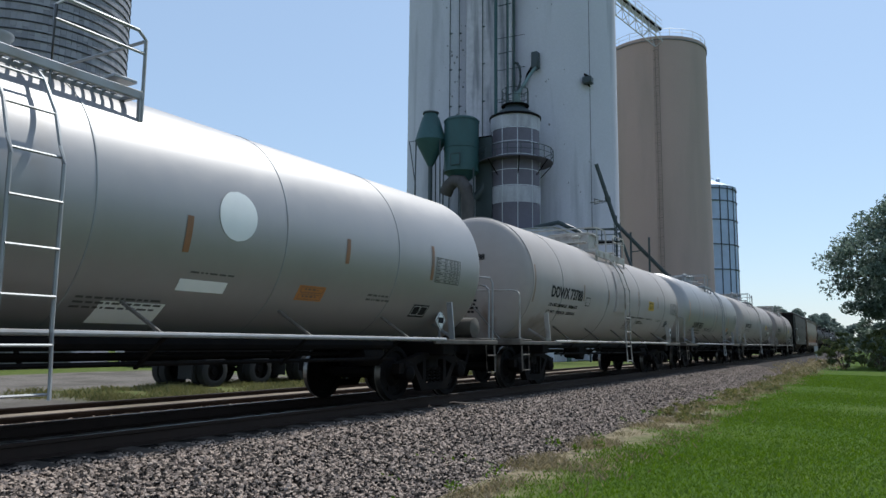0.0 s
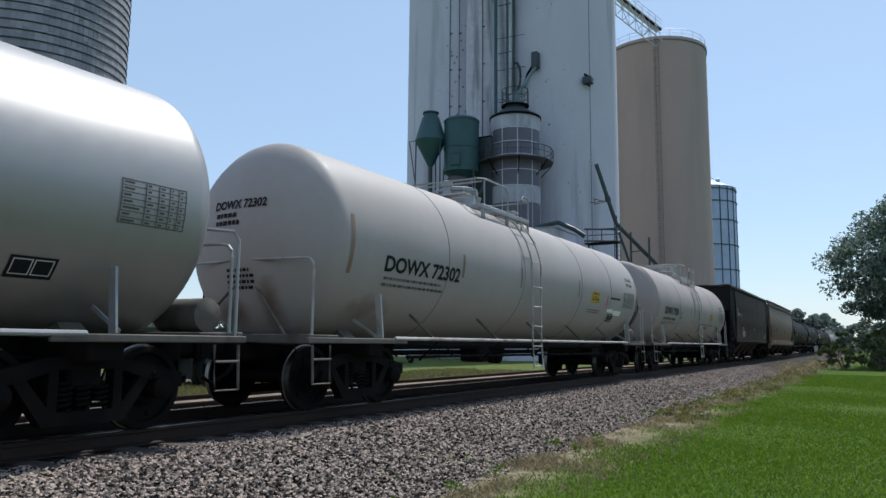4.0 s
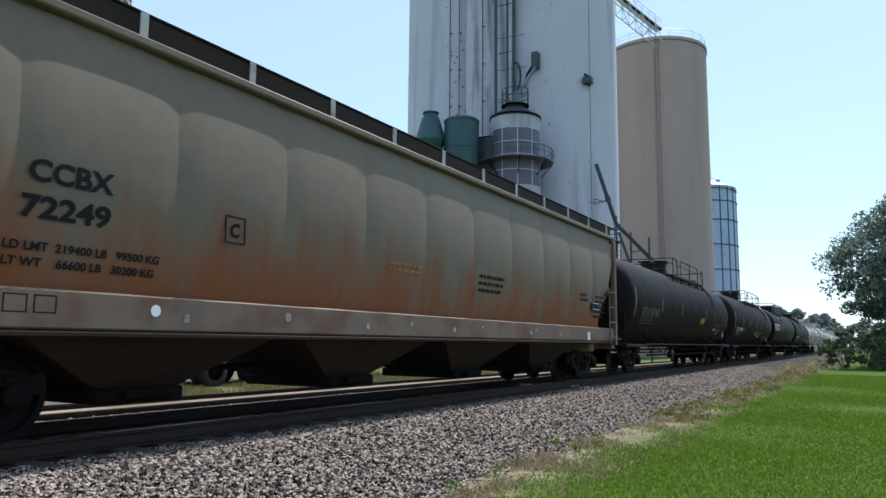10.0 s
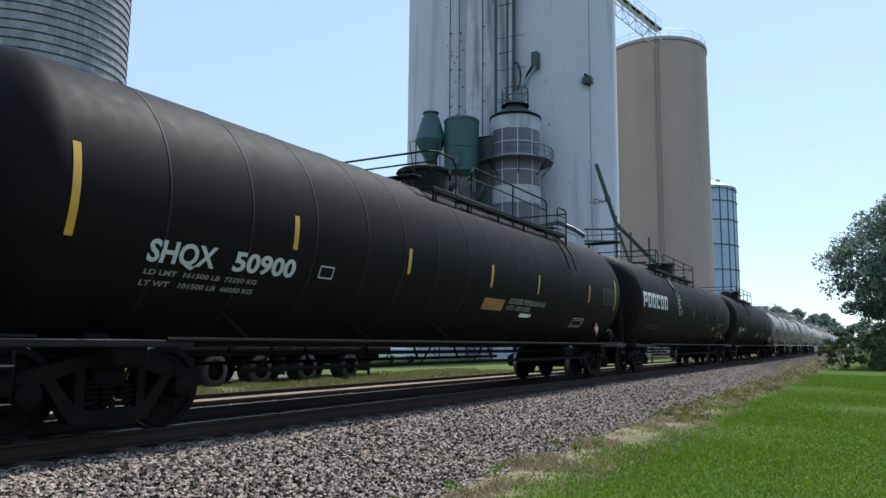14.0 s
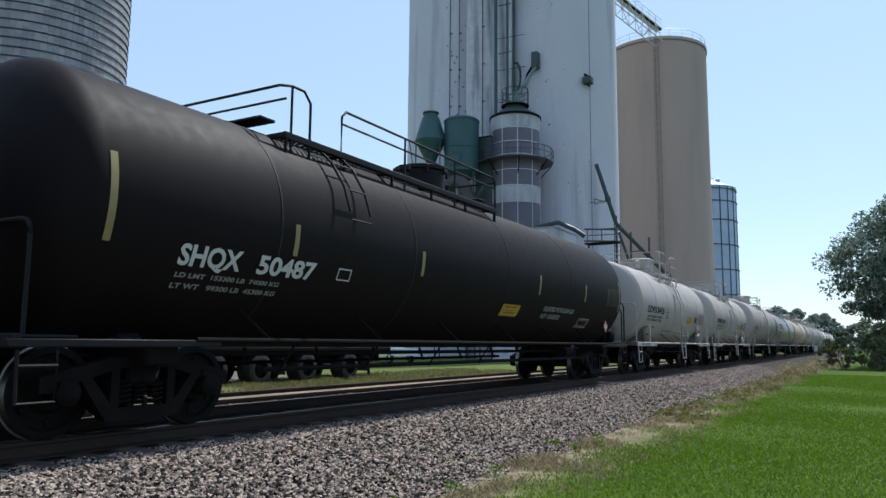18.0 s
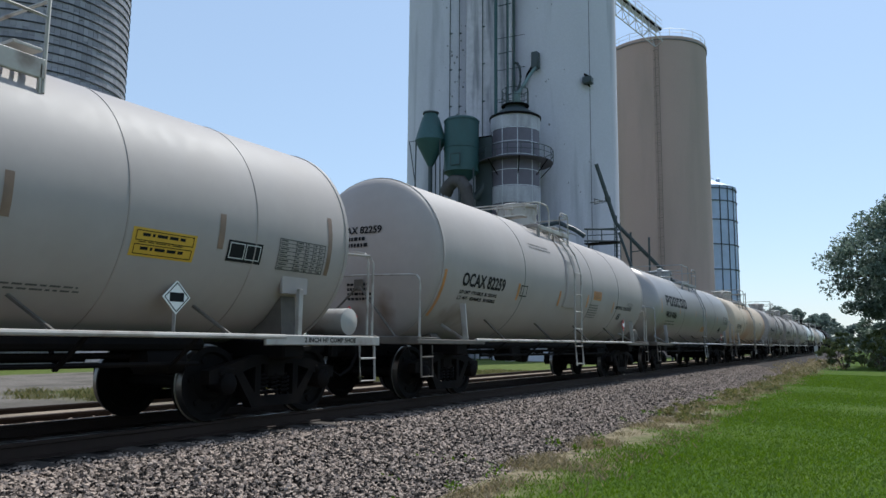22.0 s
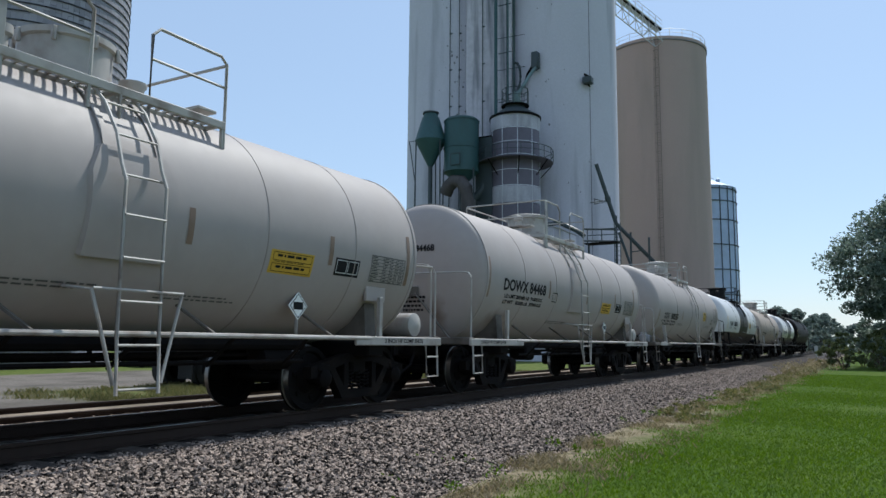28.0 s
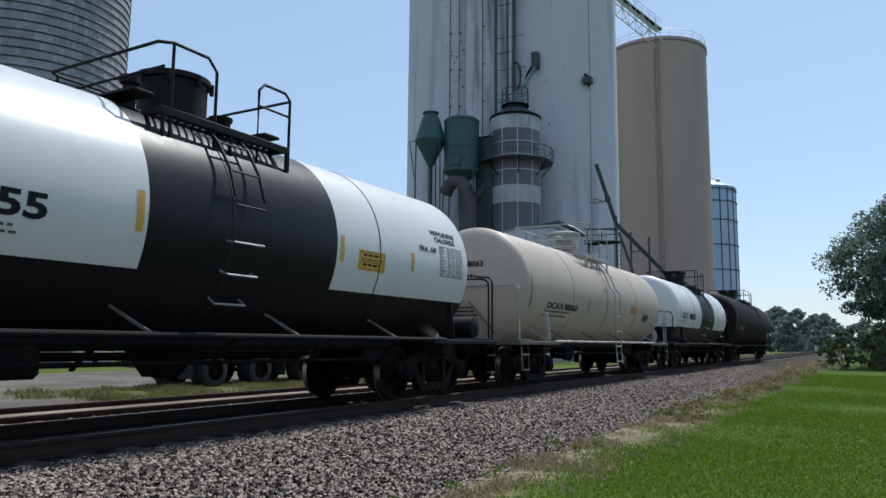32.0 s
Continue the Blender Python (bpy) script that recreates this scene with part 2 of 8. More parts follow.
def leaf_mat(name, lo, hi):
    m = island_mat(name, lo, hi, 0.55, 0.4)
    n, l = m.node_tree.nodes, m.node_tree.links
    b, tr, mx = n["Principled BSDF"], n.new("ShaderNodeBsdfTranslucent"), n.new("ShaderNodeMixShader")
    l.new(b.inputs["Base Color"].links[0].from_socket, tr.inputs["Color"])
    mx.inputs[0].default_value = 0.5
    l.new(b.outputs[0], mx.inputs[1]), l.new(tr.outputs[0], mx.inputs[2])
    l.new(mx.outputs[0], n["Material Output"].inputs["Surface"])
    return m


stone_mat = island_mat("crushed pink and grey stone", (0.009, 0.0065, 0.0055), (0.42, 0.328, 0.268), contrast=1.7)
blade_mat = leaf_mat("mown grass", (0.058, 0.116, 0.004), (0.135, 0.222, 0.007))
dry_mat = leaf_mat("dry grass", (0.13, 0.115, 0.05), (0.36, 0.29, 0.18))
rough_mat = leaf_mat("rough yellow-green grass", (0.07, 0.085, 0.02), (0.25, 0.22, 0.09))
leaves_mat = leaf_mat("tree leaves", (0.06, 0.095, 0.075), (0.25, 0.31, 0.25))
bush_leaves = leaf_mat("sunlit bush leaves", (0.07, 0.10, 0.035), (0.19, 0.21, 0.09))
# distance haze is put into this leaf colour: pale and bluish
hazed_leaves = leaf_mat("far tree leaves with haze in the colour", (0.10, 0.135, 0.12), (0.22, 0.27, 0.24))


# ---- mesh building ----
class Geo:
    """Vertices and faces of one part."""

    def __init__(self):
        self.v, self.f, self.m = [], [], []

    def add(self, verts, faces, slot=0):
        k = len(self.v)
        self.v += [tuple(p) for p in verts]
        self.f += [tuple(i + k for i in f) for f in faces]
        self.m += [slot] * len(faces)
        return self

    def box(self, c, s, b=0.012, turn=None, slot=0):
        """A block with chamfered edges: centre, size, chamfer."""
        h = [q / 2 for q in s]
        b = min(b, min(h) * 0.6)
        vs = []
        for sx in (-1, 1):
            for sy in (-1, 1):
                for sz in (-1, 1):
                    vs += [(sx * (h[0] - b), sy * (h[1] - b), sz * h[2]), (sx * (h[0] - b), sy * h[1], sz * (h[2] - b)), (sx * h[0], sy * (h[1] - b), sz * (h[2] - b))]
        def i(x, y, z, k):
            return ((x > 0) * 4 + (y > 0) * 2 + (z > 0)) * 3 + k
        fs = []
        for s_ in (-1, 1):
            q = [(-1, -1), (1, -1), (1, 1), (-1, 1)]
            if s_ < 0:
                q = q[::-1]
            fs.append([i(x, y, s_, 0) for x, y in q])
            fs.append([i(x, s_, y, 1) for x, y in q[::-1]])
            fs.append([i(s_, x, y, 2) for x, y in q])
        for a in (-1, 1):
            for c_ in (-1, 1):
                fs.append([i(-1, a, c_, 0), i(1, a, c_, 0), i(1, a, c_, 1), i(-1, a, c_, 1)])
                fs.append([i(a, -1, c_, 0), i(a, 1, c_, 0), i(a, 1, c_, 2), i(a, -1, c_, 2)])
                fs.append([i(a, c_, -1, 1), i(a, c_, 1, 1), i(a, c_, 1, 2), i(a, c_, -1, 2)])
                for d in (-1, 1):
                    fs.append([i(a, c_, d, 0), i(a, c_, d, 1), i(a, c_, d, 2)])
        t = Matrix.Translation(c) @ (turn.to_4x4() if turn else Matrix.Identity(4))
        return self.add([t @ Vector(p) for p in vs], fs, slot)

    def tube(self, pts, r, n=6, slot=0, cap=True):
        """A round bar along a line of points."""
        pts = [Vector(p) for p in pts]
        rings = []
        for k, p in enumerate(pts):
            d = (pts[min(k + 1, len(pts) - 1)] - pts[max(k - 1, 0)]).normalized()
            u = d.cross(Vector((0, 0, 1)))
            if u.length < 0.05:
                u = d.cross(Vector((0, 1, 0)))
            u.normalize()
            w = d.cross(u)
            rings.append([p + r * (math.cos(a) * u + math.sin(a) * w) for a in (2 * math.pi * j / n for j in range(n))])
        vs = [q for ring in rings for q in ring]
        fs = [(k * n + j, k * n + (j + 1) % n, (k + 1) * n + (j + 1) % n, (k + 1) * n + j) for k in range(len(pts) - 1) for j in range(n)]
        if cap:
            fs += [tuple(range(n))[::-1], tuple(range((len(pts) - 1) * n, len(pts) * n))]
        return self.add(vs, fs, slot)

    def bar(self, p, q, w, h):
        """A flat bar from p to q, w wide (level) and h thick."""
        p, q = Vector(p), Vector(q)
        d = q - p
        y = d.normalized()
        x = y.cross(Vector((0, 0, 1)))
        if x.length < 0.05:
            x = y.cross(Vector((0, 1, 0)))
        x.normalize()
        z = x.cross(y)
        return self.box((p + q) / 2, (w, d.length, h), 0.006, Matrix((x, y, z)).transposed())

    def lathe(self, prof, n=32, axis="z", c=(0, 0, 0), slot=0, slots=None, close=False, a0=0.0):
        """A body of revolution: prof is rows of (along the axis, radius). slots: a function of (row, column) for the material."""
        vs = []
        for s, r in prof:
            for j in range(n):
                a = a0 + 2 * math.pi * j / n
                if axis == "z":
                    vs.append((c[0] + r * math.cos(a), c[1] + r * math.sin(a), c[2] + s))
                elif axis == "y":
                    vs.append((c[0] + r * math.cos(a), c[1] + s, c[2] + r * math.sin(a)))
                else:
                    vs.append((c[0] + s, c[1] + r * math.cos(a), c[2] + r * math.sin(a)))
        k0 = len(self.f)
        fs, ms = [], []
        for k in range(len(prof) - 1):
            for j in range(n):
                f = (k * n + j, k * n + (j + 1) % n, (k + 1) * n + (j + 1) % n, (k + 1) * n + j)
                fs.append(f if axis != "y" else f[::-1])
                ms.append(slots(k, j) if slots else slot)
        if close:
            lo, hi = tuple(range(n))[::-1], tuple(range((len(prof) - 1) * n, len(prof) * n))
            fs += [lo, hi] if axis != "y" else [lo[::-1], hi[::-1]]
            ms += [slot, slot]
        self.add(vs, fs)
        self.m[k0:] = ms
        return self

    def prism(self, outline, x0, x1, axis="x", slot=0):
        """An outline of (a, b) pushed along an axis: x: (y, z), y: (x, z), z: (x, y)."""
        def at(p, s):
            return {"x": (s, p[0], p[1]), "y": (p[0], s, p[1]), "z": (p[0], p[1], s)}[axis]
        n = len(outline)
        vs = [at(p, x0) for p in outline] + [at(p, x1) for p in outline]
        fs = [(j, (j + 1) % n, n + (j + 1) % n, n + j) for j in range(n)] + [tuple(range(n))[::-1], tuple(range(n, 2 * n))]
        return self.add(vs, fs, slot)

    def mesh(self, name, mats, smooth=True, angle=40, fix=True):
        me = bpy.data.meshes.new(name)
        me.from_pydata(self.v, [], self.f)
        for m in mats if isinstance(mats, (list, tuple)) else [mats]:
            me.materials.append(m)
        if max(self.m, default=0):
            me.polygons.foreach_set("material_index", self.m)
        if fix:
            bm = bmesh.new()
            bm.from_mesh(me)
            bmesh.ops.recalc_face_normals(bm, faces=bm.faces)
            bm.to_mesh(me)
            bm.free()
        if smooth:
            me.polygons.foreach_set("use_smooth", [True] * len(me.polygons))
            me.set_sharp_from_angle(angle=radians(angle))
        me.update()
        return me


FINE_PRINT = ("lettering", "end_lettering", "small_print", "notice_print", "notice_frame", "test_chart", "stencil_lines", "stencil_frame", "plug_weld")


def islands(geo):
    """The separate shapes of one part, each as a part of its own."""
    root = list(range(len(geo.v)))

    def find(i):
        while root[i] != i:
            root[i] = root[root[i]]
            i = root[i]
        return i
    for f in geo.f:
        for i in f[1:]:
            root[find(i)] = find(f[0])
    groups = {}
    for f in geo.f:
        groups.setdefault(find(f[0]), []).append(f)
    out = []
    for faces in groups.values():
        ids = sorted({i for f in faces for i in f})
        at = {i: k for k, i in enumerate(ids)}
        out.append(Geo().add([geo.v[i] for i in ids], [tuple(at[i] for i in f) for f in faces]))
    return out


def part(name, geo, mats, parent=None, label="", m=None, smooth=True, angle=40):
    """One mesh object, under a thing or a part; geo may be a mesh that is shared."""
    if name == "lettering":
        glyphs = islands(geo)
        if 1 < len(glyphs) <= 12:
            for one in glyphs:
                ob = part("letter", one, mats, parent)
            return ob
    ob = new(name, geo if isinstance(geo, bpy.types.Mesh) else geo.mesh(name, mats, smooth, angle))
    if name in FINE_PRINT:
        ob["kind"] = "stuff"
    if parent:
        ob.parent = parent
    if m is not None:
        ob.matrix_basis = m
    if label:
        ob["label"] = label
    return ob


def thing(name, m, label, category, group="", kind=""):
    ob = new(name)
    ob.matrix_basis = m
    ob.empty_display_size = 0.2
    return tagged(ob, label, category, group, kind)


def structure(name, geo, mats, label, category="", smooth=False):
    return tagged(part(name, geo, mats, smooth=smooth), label, category or name.split("_")[0], kind="structure")


# ---- ground, track, ballast ----
def ground():
    xs = [-2500, -600, -200, -90, -60, -45, -35, -30, -27, -24, -21, -18, -16, -14.5, -13, -11, -9.5, -7.8, -6, -5, -4.4, -3.8, -3, -2, -1, 0, 1.5, 3, 5, 8, 12, 20, 40, 90, 200, 600, 2500]
    ys = [-2500, -600, -150, -60, -30, -15, -8, -4] + [k * 2.0 for k in range(-1, 40)] + [84, 90, 100, 115, 130, 150, 180, 220, 280, 360, 500, 700, 1100, 2500]

    def z(x, y):
        base = 0.12 if x < -9.5 else 0.0
        fade = max(0.0, 1 - abs(y) / 150)
        return base + fade * 0.05 * (noise.noise(Vector((x * 0.25, y * 0.25, 0))) if x > -4.5 or x < -14 else 0)
    vs = [(x, y, z(x, y)) for y in ys for x in xs]
    n = len(xs)
    g = Geo().add(vs, [(j * n + i, j * n + i + 1, (j + 1) * n + i + 1, (j + 1) * n + i) for j in range(len(ys) - 1) for i in range(n - 1)])
    structure("ground", g, ground_mat(), "mown green lawn, dry verge, gravel yard and rough grass", "ground", smooth=True)


ground()


def bed(name, cx, top, y0, y1, half, toe, low_left, low_right, label):
    """A bank of ballast: level top of half width, slopes out to toe."""
    g = Geo()
    prof = [(-toe, low_left - top), (-half - 0.05, -0.04), (-half, 0), (half, 0), (half + 0.05, -0.04), ((half + toe) / 2, (low_right - top) * 0.45), (toe, low_right - top)]
    rows = [y0 + (y1 - y0) * (k / 120) ** 2 for k in range(121)]
    vs, n = [], len(prof)
    for y in rows:
        for px, pz in prof:
            w = 0.10 * noise.noise(Vector((px * 0.9, y * 0.5, cx))) if abs(px) > half else 0.02 * noise.noise(Vector((px * 2, y, 1)))
            vs.append((cx + px + w, y, top + pz))
    g.add(vs, [(j * n + i, j * n + i + 1, (j + 1) * n + i + 1, (j + 1) * n + i) for j in range(len(rows) - 1) for i in range(n - 1)])
    # siding gets tan dirt; main bed's colour is darkened for the train's shade
    m = mat("packed yard dirt", (0.27, 0.215, 0.165), 0.95, grain=0.3, scale=9, coarse=0.9, bump=0.6, bump_scale=30, spec=0.1, stain=(0.12, 0.10, 0.075), stain_amount=0.7, stain_scale=(1.2, 0.5, 1), stain_edge=(0.45, 0.65)) if "siding" in name else mat(name + " stone", (0.04, 0.032, 0.028), 0.95, grain=0.45, scale=26, coarse=2.0, bump=1.0, bump_scale=22, spec=0.2)
    return structure(name, g, m, label, "ballast", smooth=True)


bed("ballast_bed", TRACK_X, RAIL_Z - 0.20, -40, 900, 1.75, 3.75, 0.10, -0.03, "grey and pink crushed stone railway ballast")
bed("siding_bed", SIDING_X, SIDING_Z - 0.105, -40, 900, 1.5, 2.9, 0.10, 0.10, "tan dirt packed round the rails of a siding")


def rail_profile(z):
    return [(-0.07, z - 0.172), (0.07, z - 0.172), (0.07, z - 0.16), (0.012, z - 0.14), (0.010, z - 0.045), (0.036, z - 0.035), (0.036, z - 0.006), (0.028, z),
            (-0.028, z), (-0.036, z - 0.006), (-0.036, z - 0.035), (-0.010, z - 0.045), (-0.012, z - 0.14), (-0.07, z - 0.16)]


def rails(cx, z, tag, shine):
    for s in (-1, 1):
        g = Geo()
        n = 14
        prof = rail_profile(0.0)
        ys = [-40, 0, 10, 20, 40, 80, 160, 320, 640, 900]
        vs = [(p, y, q) for y in ys for p, q in prof]
        fs = [(j * n + i, j * n + (i + 1) % n, (j + 1) * n + (i + 1) % n, (j + 1) * n + i) for j in range(len(ys) - 1) for i in range(n)]
        g.add(vs, fs)
        g.m = [1 if shine and (k % n) == 7 else 0 for k in range(len(fs))]
        ob = part("rail", g, [rail_steel, rail_head], smooth=False)
        ob.location = (cx + s * 0.7535, 0, z)
        tagged(ob, "steel rail with " + ("a polished head" if shine else "a rusty head"), "rail", "rails of the " + tag, "structure")


rails(TRACK_X, RAIL_Z, "main track", True)
rails(SIDING_X, SIDING_Z, "siding", False)


def stones():
    """Loose crushed stones on the near shoulder and between the tracks."""
    rng = np.random.default_rng(7)
    base = np.array([(1, 0, 0), (-1, 0, 0), (0, 1, 0), (0, -1, 0), (0, 0, 1), (0, 0, -1)], float)
    tri = np.array([(0, 2, 4), (2, 1, 4), (1, 3, 4), (3, 0, 4), (2, 0, 5), (1, 2, 5), (3, 1, 5), (0, 3, 5)])

    def scatter(n, ymax, power, x0, x1, top, surface, size):
        y = np.where(rng.random(n) < 0.86, 2.0 + ymax * rng.random(n) ** power, -7 + 9 * rng.random(n))
        x = x0 + (x1 - x0) * rng.random(n)
        z = surface(x, y)
        s = size * rng.uniform(0.55, 1.25, n)
        v = base[None] * rng.uniform(0.6, 1.1, (n, 6, 1)) + rng.normal(0, 0.16, (n, 6, 3))
        q = rng.normal(size=(n, 4))
        q /= np.linalg.norm(q, axis=1)[:, None]
        w, a, b, c = q.T
        rot = np.stack([np.stack([1 - 2 * (b * b + c * c), 2 * (a * b - c * w), 2 * (a * c + b * w)], -1),
                        np.stack([2 * (a * b + c * w), 1 - 2 * (a * a + c * c), 2 * (b * c - a * w)], -1),
                        np.stack([2 * (a * c - b * w), 2 * (b * c + a * w), 1 - 2 * (a * a + b * b)], -1)], 1)
        v = np.einsum("nij,nkj->nki", rot, v) * s[:, None, None]
        v[:, :, 2] *= 0.8
        v += np.stack([x, y, z + s * 0.12], -1)[:, None]
        return v.reshape(-1, 3), (tri[None] + 6 * np.arange(n)[:, None, None]).reshape(-1, 3)

    def near(x, y):
        d = x - TRACK_X
        z = np.where(d < 1.75, RAIL_Z - 0.20, RAIL_Z - 0.20 - (d - 1.75) / 1.0 * 0.184)
        z = np.where(d > 2.75, 0.246 - (d - 2.75) * 0.276, z)
        return np.maximum(z, -0.01)

    def far(x, y):
        return np.where(x > -9.55, 0.42, np.where(x > -10.3, 0.40 - (-9.55 - x) * 0.10, 0.325)) + 0 * y
    v1, f1 = scatter(125000, 46, 1.45, -6.8, -4.0, 0, near, 0.030)
    v3, f3 = scatter(3000, 40, 1.5, -4.3, -3.55, 0, near, 0.024)
    v2, f2 = scatter(16000, 40, 1.6, -11.25, -8.7, 0, far, 0.034)
    for name, v, f, label in (("ballast_stones", np.vstack([v1, v3]), np.vstack([f1, f3 + len(v1)]), "loose grey and pink crushed stones on the track shoulder"),
                              ("siding_stones", v2, f2, "loose pale crushed stones between two tracks")):
        me = bpy.data.meshes.new(name)
        me.from_pydata(v.tolist(), [], f.tolist())
        me.materials.append(stone_mat)
        tagged(new(name, me), label, "gravel", kind="stuff")


stones()


def blades():
    """Mown lawn blades, thinning into dry tufts at the verge."""
    rng = np.random.default_rng(11)

    def field(n, x, y, h, lean):
        a = rng.random(n) * 2 * math.pi
        w = np.where(h > 0.07, 0.005, 0.0045) * (1 + np.maximum(y, 0) / 14)
        dx, dy = np.cos(a) * w, np.sin(a) * w
        b = rng.random(n) * 2 * math.pi
        lx, ly = np.cos(b) * h * lean, np.sin(b) * h * lean
        z = np.zeros(n) - 0.005
        v = np.stack([np.stack([x - dx, y - dy, z], -1), np.stack([x + dx, y + dy, z], -1),
                      np.stack([x + lx * 0.45 + dx * 0.7, y + ly * 0.45 + dy * 0.7, z + h * 0.6], -1), np.stack([x + lx, y + ly, z + h], -1)], 1)
        f = np.array([(0, 1, 2), (0, 2, 3)])[None] + 4 * np.arange(n)[:, None, None]
        return v.reshape(-1, 3).tolist(), f.reshape(-1, 3).tolist()
    n = 260000
    y = np.where(np.arange(n) < 210000, 3.2 + 44 * rng.random(n) ** 2.3, -4 + 8 * rng.random(n))
    x = np.where(np.arange(n) < 210000, -4.1 + (4.1 + 0.16 * y + 0.3) * rng.random(n), -4.1 + 8.5 * rng.random(n))
    edge = np.array([noise.noise(Vector((px * 0.8, py * 0.8, 3))) for px, py in zip(x, y)])
    keep = (x + edge * 1.5 > -3.7) & (rng.random(n) < np.clip((x + 3.8 + edge * 1.3) * 1.3, 0.10, 1))
    x, y = x[keep], y[keep]
    h = rng.uniform(0.022, 0.055, len(x)) * (1 + 0.25 * edge[keep])
    v, f = field(len(x), x, y, h, 0.7)
    me = bpy.data.meshes.new("lawn_grass")
    me.from_pydata(v, [], f)
    me.materials.append(blade_mat)
    tagged(new("lawn_grass", me), "short mown bright green lawn grass", "grass", kind="stuff")
    n = 60000
    y = 3.2 + 46 * rng.random(n) ** 2.0
    x = -3.85 + rng.normal(0, 0.5, n)
    clump = np.array([noise.noise(Vector((px * 1.3, py * 0.9, 9))) for px, py in zip(x, y)])
    keep = clump + rng.normal(0, 0.12, n) > 0.05
    x, y = x[keep], y[keep]
    v, f = field(len(x), x, y, rng.uniform(0.03, 0.10, len(x)), 0.9)
    me = bpy.data.meshes.new("verge_grass")
    me.from_pydata(v, [], f)
    me.materials.append(dry_mat)
    tagged(new("verge_grass", me), "dry straw-coloured grass along the ballast edge", "grass", kind="stuff")
    n = 42000
    y = 10.5 + 26 * rng.random(n) ** 1.3
    x = -20.3 + rng.random(n) * 5.4
    clump = np.array([noise.noise(Vector((px * 0.9, py * 0.7, 21))) for px, py in zip(x, y)])
    keep = clump + rng.normal(0, 0.15, n) + np.clip((y - 14) * 0.06, -0.4, 0.25) > 0.0
    x, y, clump = x[keep], y[keep], clump[keep]
    n = len(x)
    v, f = field(n, x, y, rng.uniform(0.06, 0.16, n) * (1 + clump), 0.7)
    v = [(p[0], p[1], p[2] + 0.12) for p in v]
    me = bpy.data.meshes.new("yard_grass")
    me.from_pydata(v, [], f)
    me.materials.append(rough_mat)
    tagged(new("yard_grass", me), "rough yellowing grass beside the siding", "grass", kind="stuff")


blades()


# ---- silos and elevator ----
def ring_mesh(name, r, thick, n, m, half=0.05):
    return Geo().lathe([(-half, r), (-half, r + thick), (half, r + thick), (half, r)], n).mesh(name, m)


def stave_silo(cx, cy, r, h, label):
    t = thing("stave_silo", pose(cx, cy, 0.1), label, "silo")
    part("core", Geo().lathe([(0, r - 0.03), (h, r - 0.03), (h + 1.2, r * 0.75), (h + 2.0, 0.2)], 96), stave_concrete, t)
    rng = random.Random(5)
    cols, rows = 104, int(h / 0.762)
    v, f = [], []
    one = Geo()
    da = math.pi / cols - 0.0003
    ri, ro = r - 0.05, r + 0.006
    for q, ins in ((ri, 0), (ro, 0.004)):
        one.v += [(q * math.cos(sa * (da - ins / r)), q * math.sin(sa * (da - ins / r)), sz) for sa, sz in ((-1, ins), (1, ins), (1, 0.756 - ins), (-1, 0.756 - ins))]
    one.add([], [(4, 5, 6, 7), (0, 1, 5, 4), (1, 2, 6, 5), (2, 3, 7, 6), (3, 0, 4, 7)])
    one.f = [(4, 5, 6, 7), (0, 1, 5, 4), (1, 2, 6, 5), (2, 3, 7, 6), (3, 0, 4, 7)]
    one = one.mesh("stave", single_stave, smooth=False)
    for c in range(cols):
        off = 0.38 if c % 2 else 0.0
        a0, a1 = 2 * math.pi * c / cols + 0.0003, 2 * math.pi * (c + 1) / cols - 0.0003
        for k in range(rows + 1):
            z0, z1 = max(k * 0.762 - off, 0), min((k + 1) * 0.762 - off - 0.006, h)
            if z1 <= z0:
                continue
            rr = r + rng.uniform(0.0, 0.008)
            mid = math.degrees(a0 + a1) / 2
            if abs((mid - 330 + 180) % 360 - 180) < 42 and 9 <= k <= 20:
                out = rng.uniform(-0.006, 0.012)
                part("stave", one, None, t, m=pose(out * math.cos(radians(mid)), out * math.sin(radians(mid)), z0, 0, 0, mid))
                continue
            b = len(v)
            for q, ins in ((r - 0.05, 0), (rr, 0.004)):
                v += [(q * math.cos(a0 + ins / r), q * math.sin(a0 + ins / r), z0 + ins), (q * math.cos(a1 - ins / r), q * math.sin(a1 - ins / r), z0 + ins),
                      (q * math.cos(a1 - ins / r), q * math.sin(a1 - ins / r), z1 - ins), (q * math.cos(a0 + ins / r), q * math.sin(a0 + ins / r), z1 - ins)]
            f += [(b + 4, b + 5, b + 6, b + 7), (b, b + 1, b + 5, b + 4), (b + 1, b + 2, b + 6, b + 5), (b + 2, b + 3, b + 7, b + 6), (b + 3, b, b + 4, b + 7)]
    me = bpy.data.meshes.new("stave_facing")
    me.from_pydata(v, [], f)
    me.materials.append(stave_shades)
    ob = part("stave_facing", me, None, t, "grey weathered concrete staves with dark joints")
    ob["kind"] = "stuff"
    hoop = Geo()
    hoop.lathe([(-0.035, r + 0.012), (-0.035, r + 0.05), (0.035, r + 0.05), (0.035, r + 0.012), (-0.035, r + 0.012)], 96)
    hm = hoop.mesh("hoop", hoop_steel)
    lug = Geo().box((r + 0.05, 0, 0), (0.05, 0.16, 0.05)).mesh("lug", dark_steel)
    for k in range(int(h / 0.5)):
        hp = part("hoop", hm, None, t, m=pose(0, 0, 0.25 + k * 0.5 + rng.uniform(-0.02, 0.02)))
        for q in (0, 1):
            part("lug", lug, None, hp, m=pose(0, 0, 0, 0, 0, -38 + (k % 3) * 6 + q * 180))
    return t


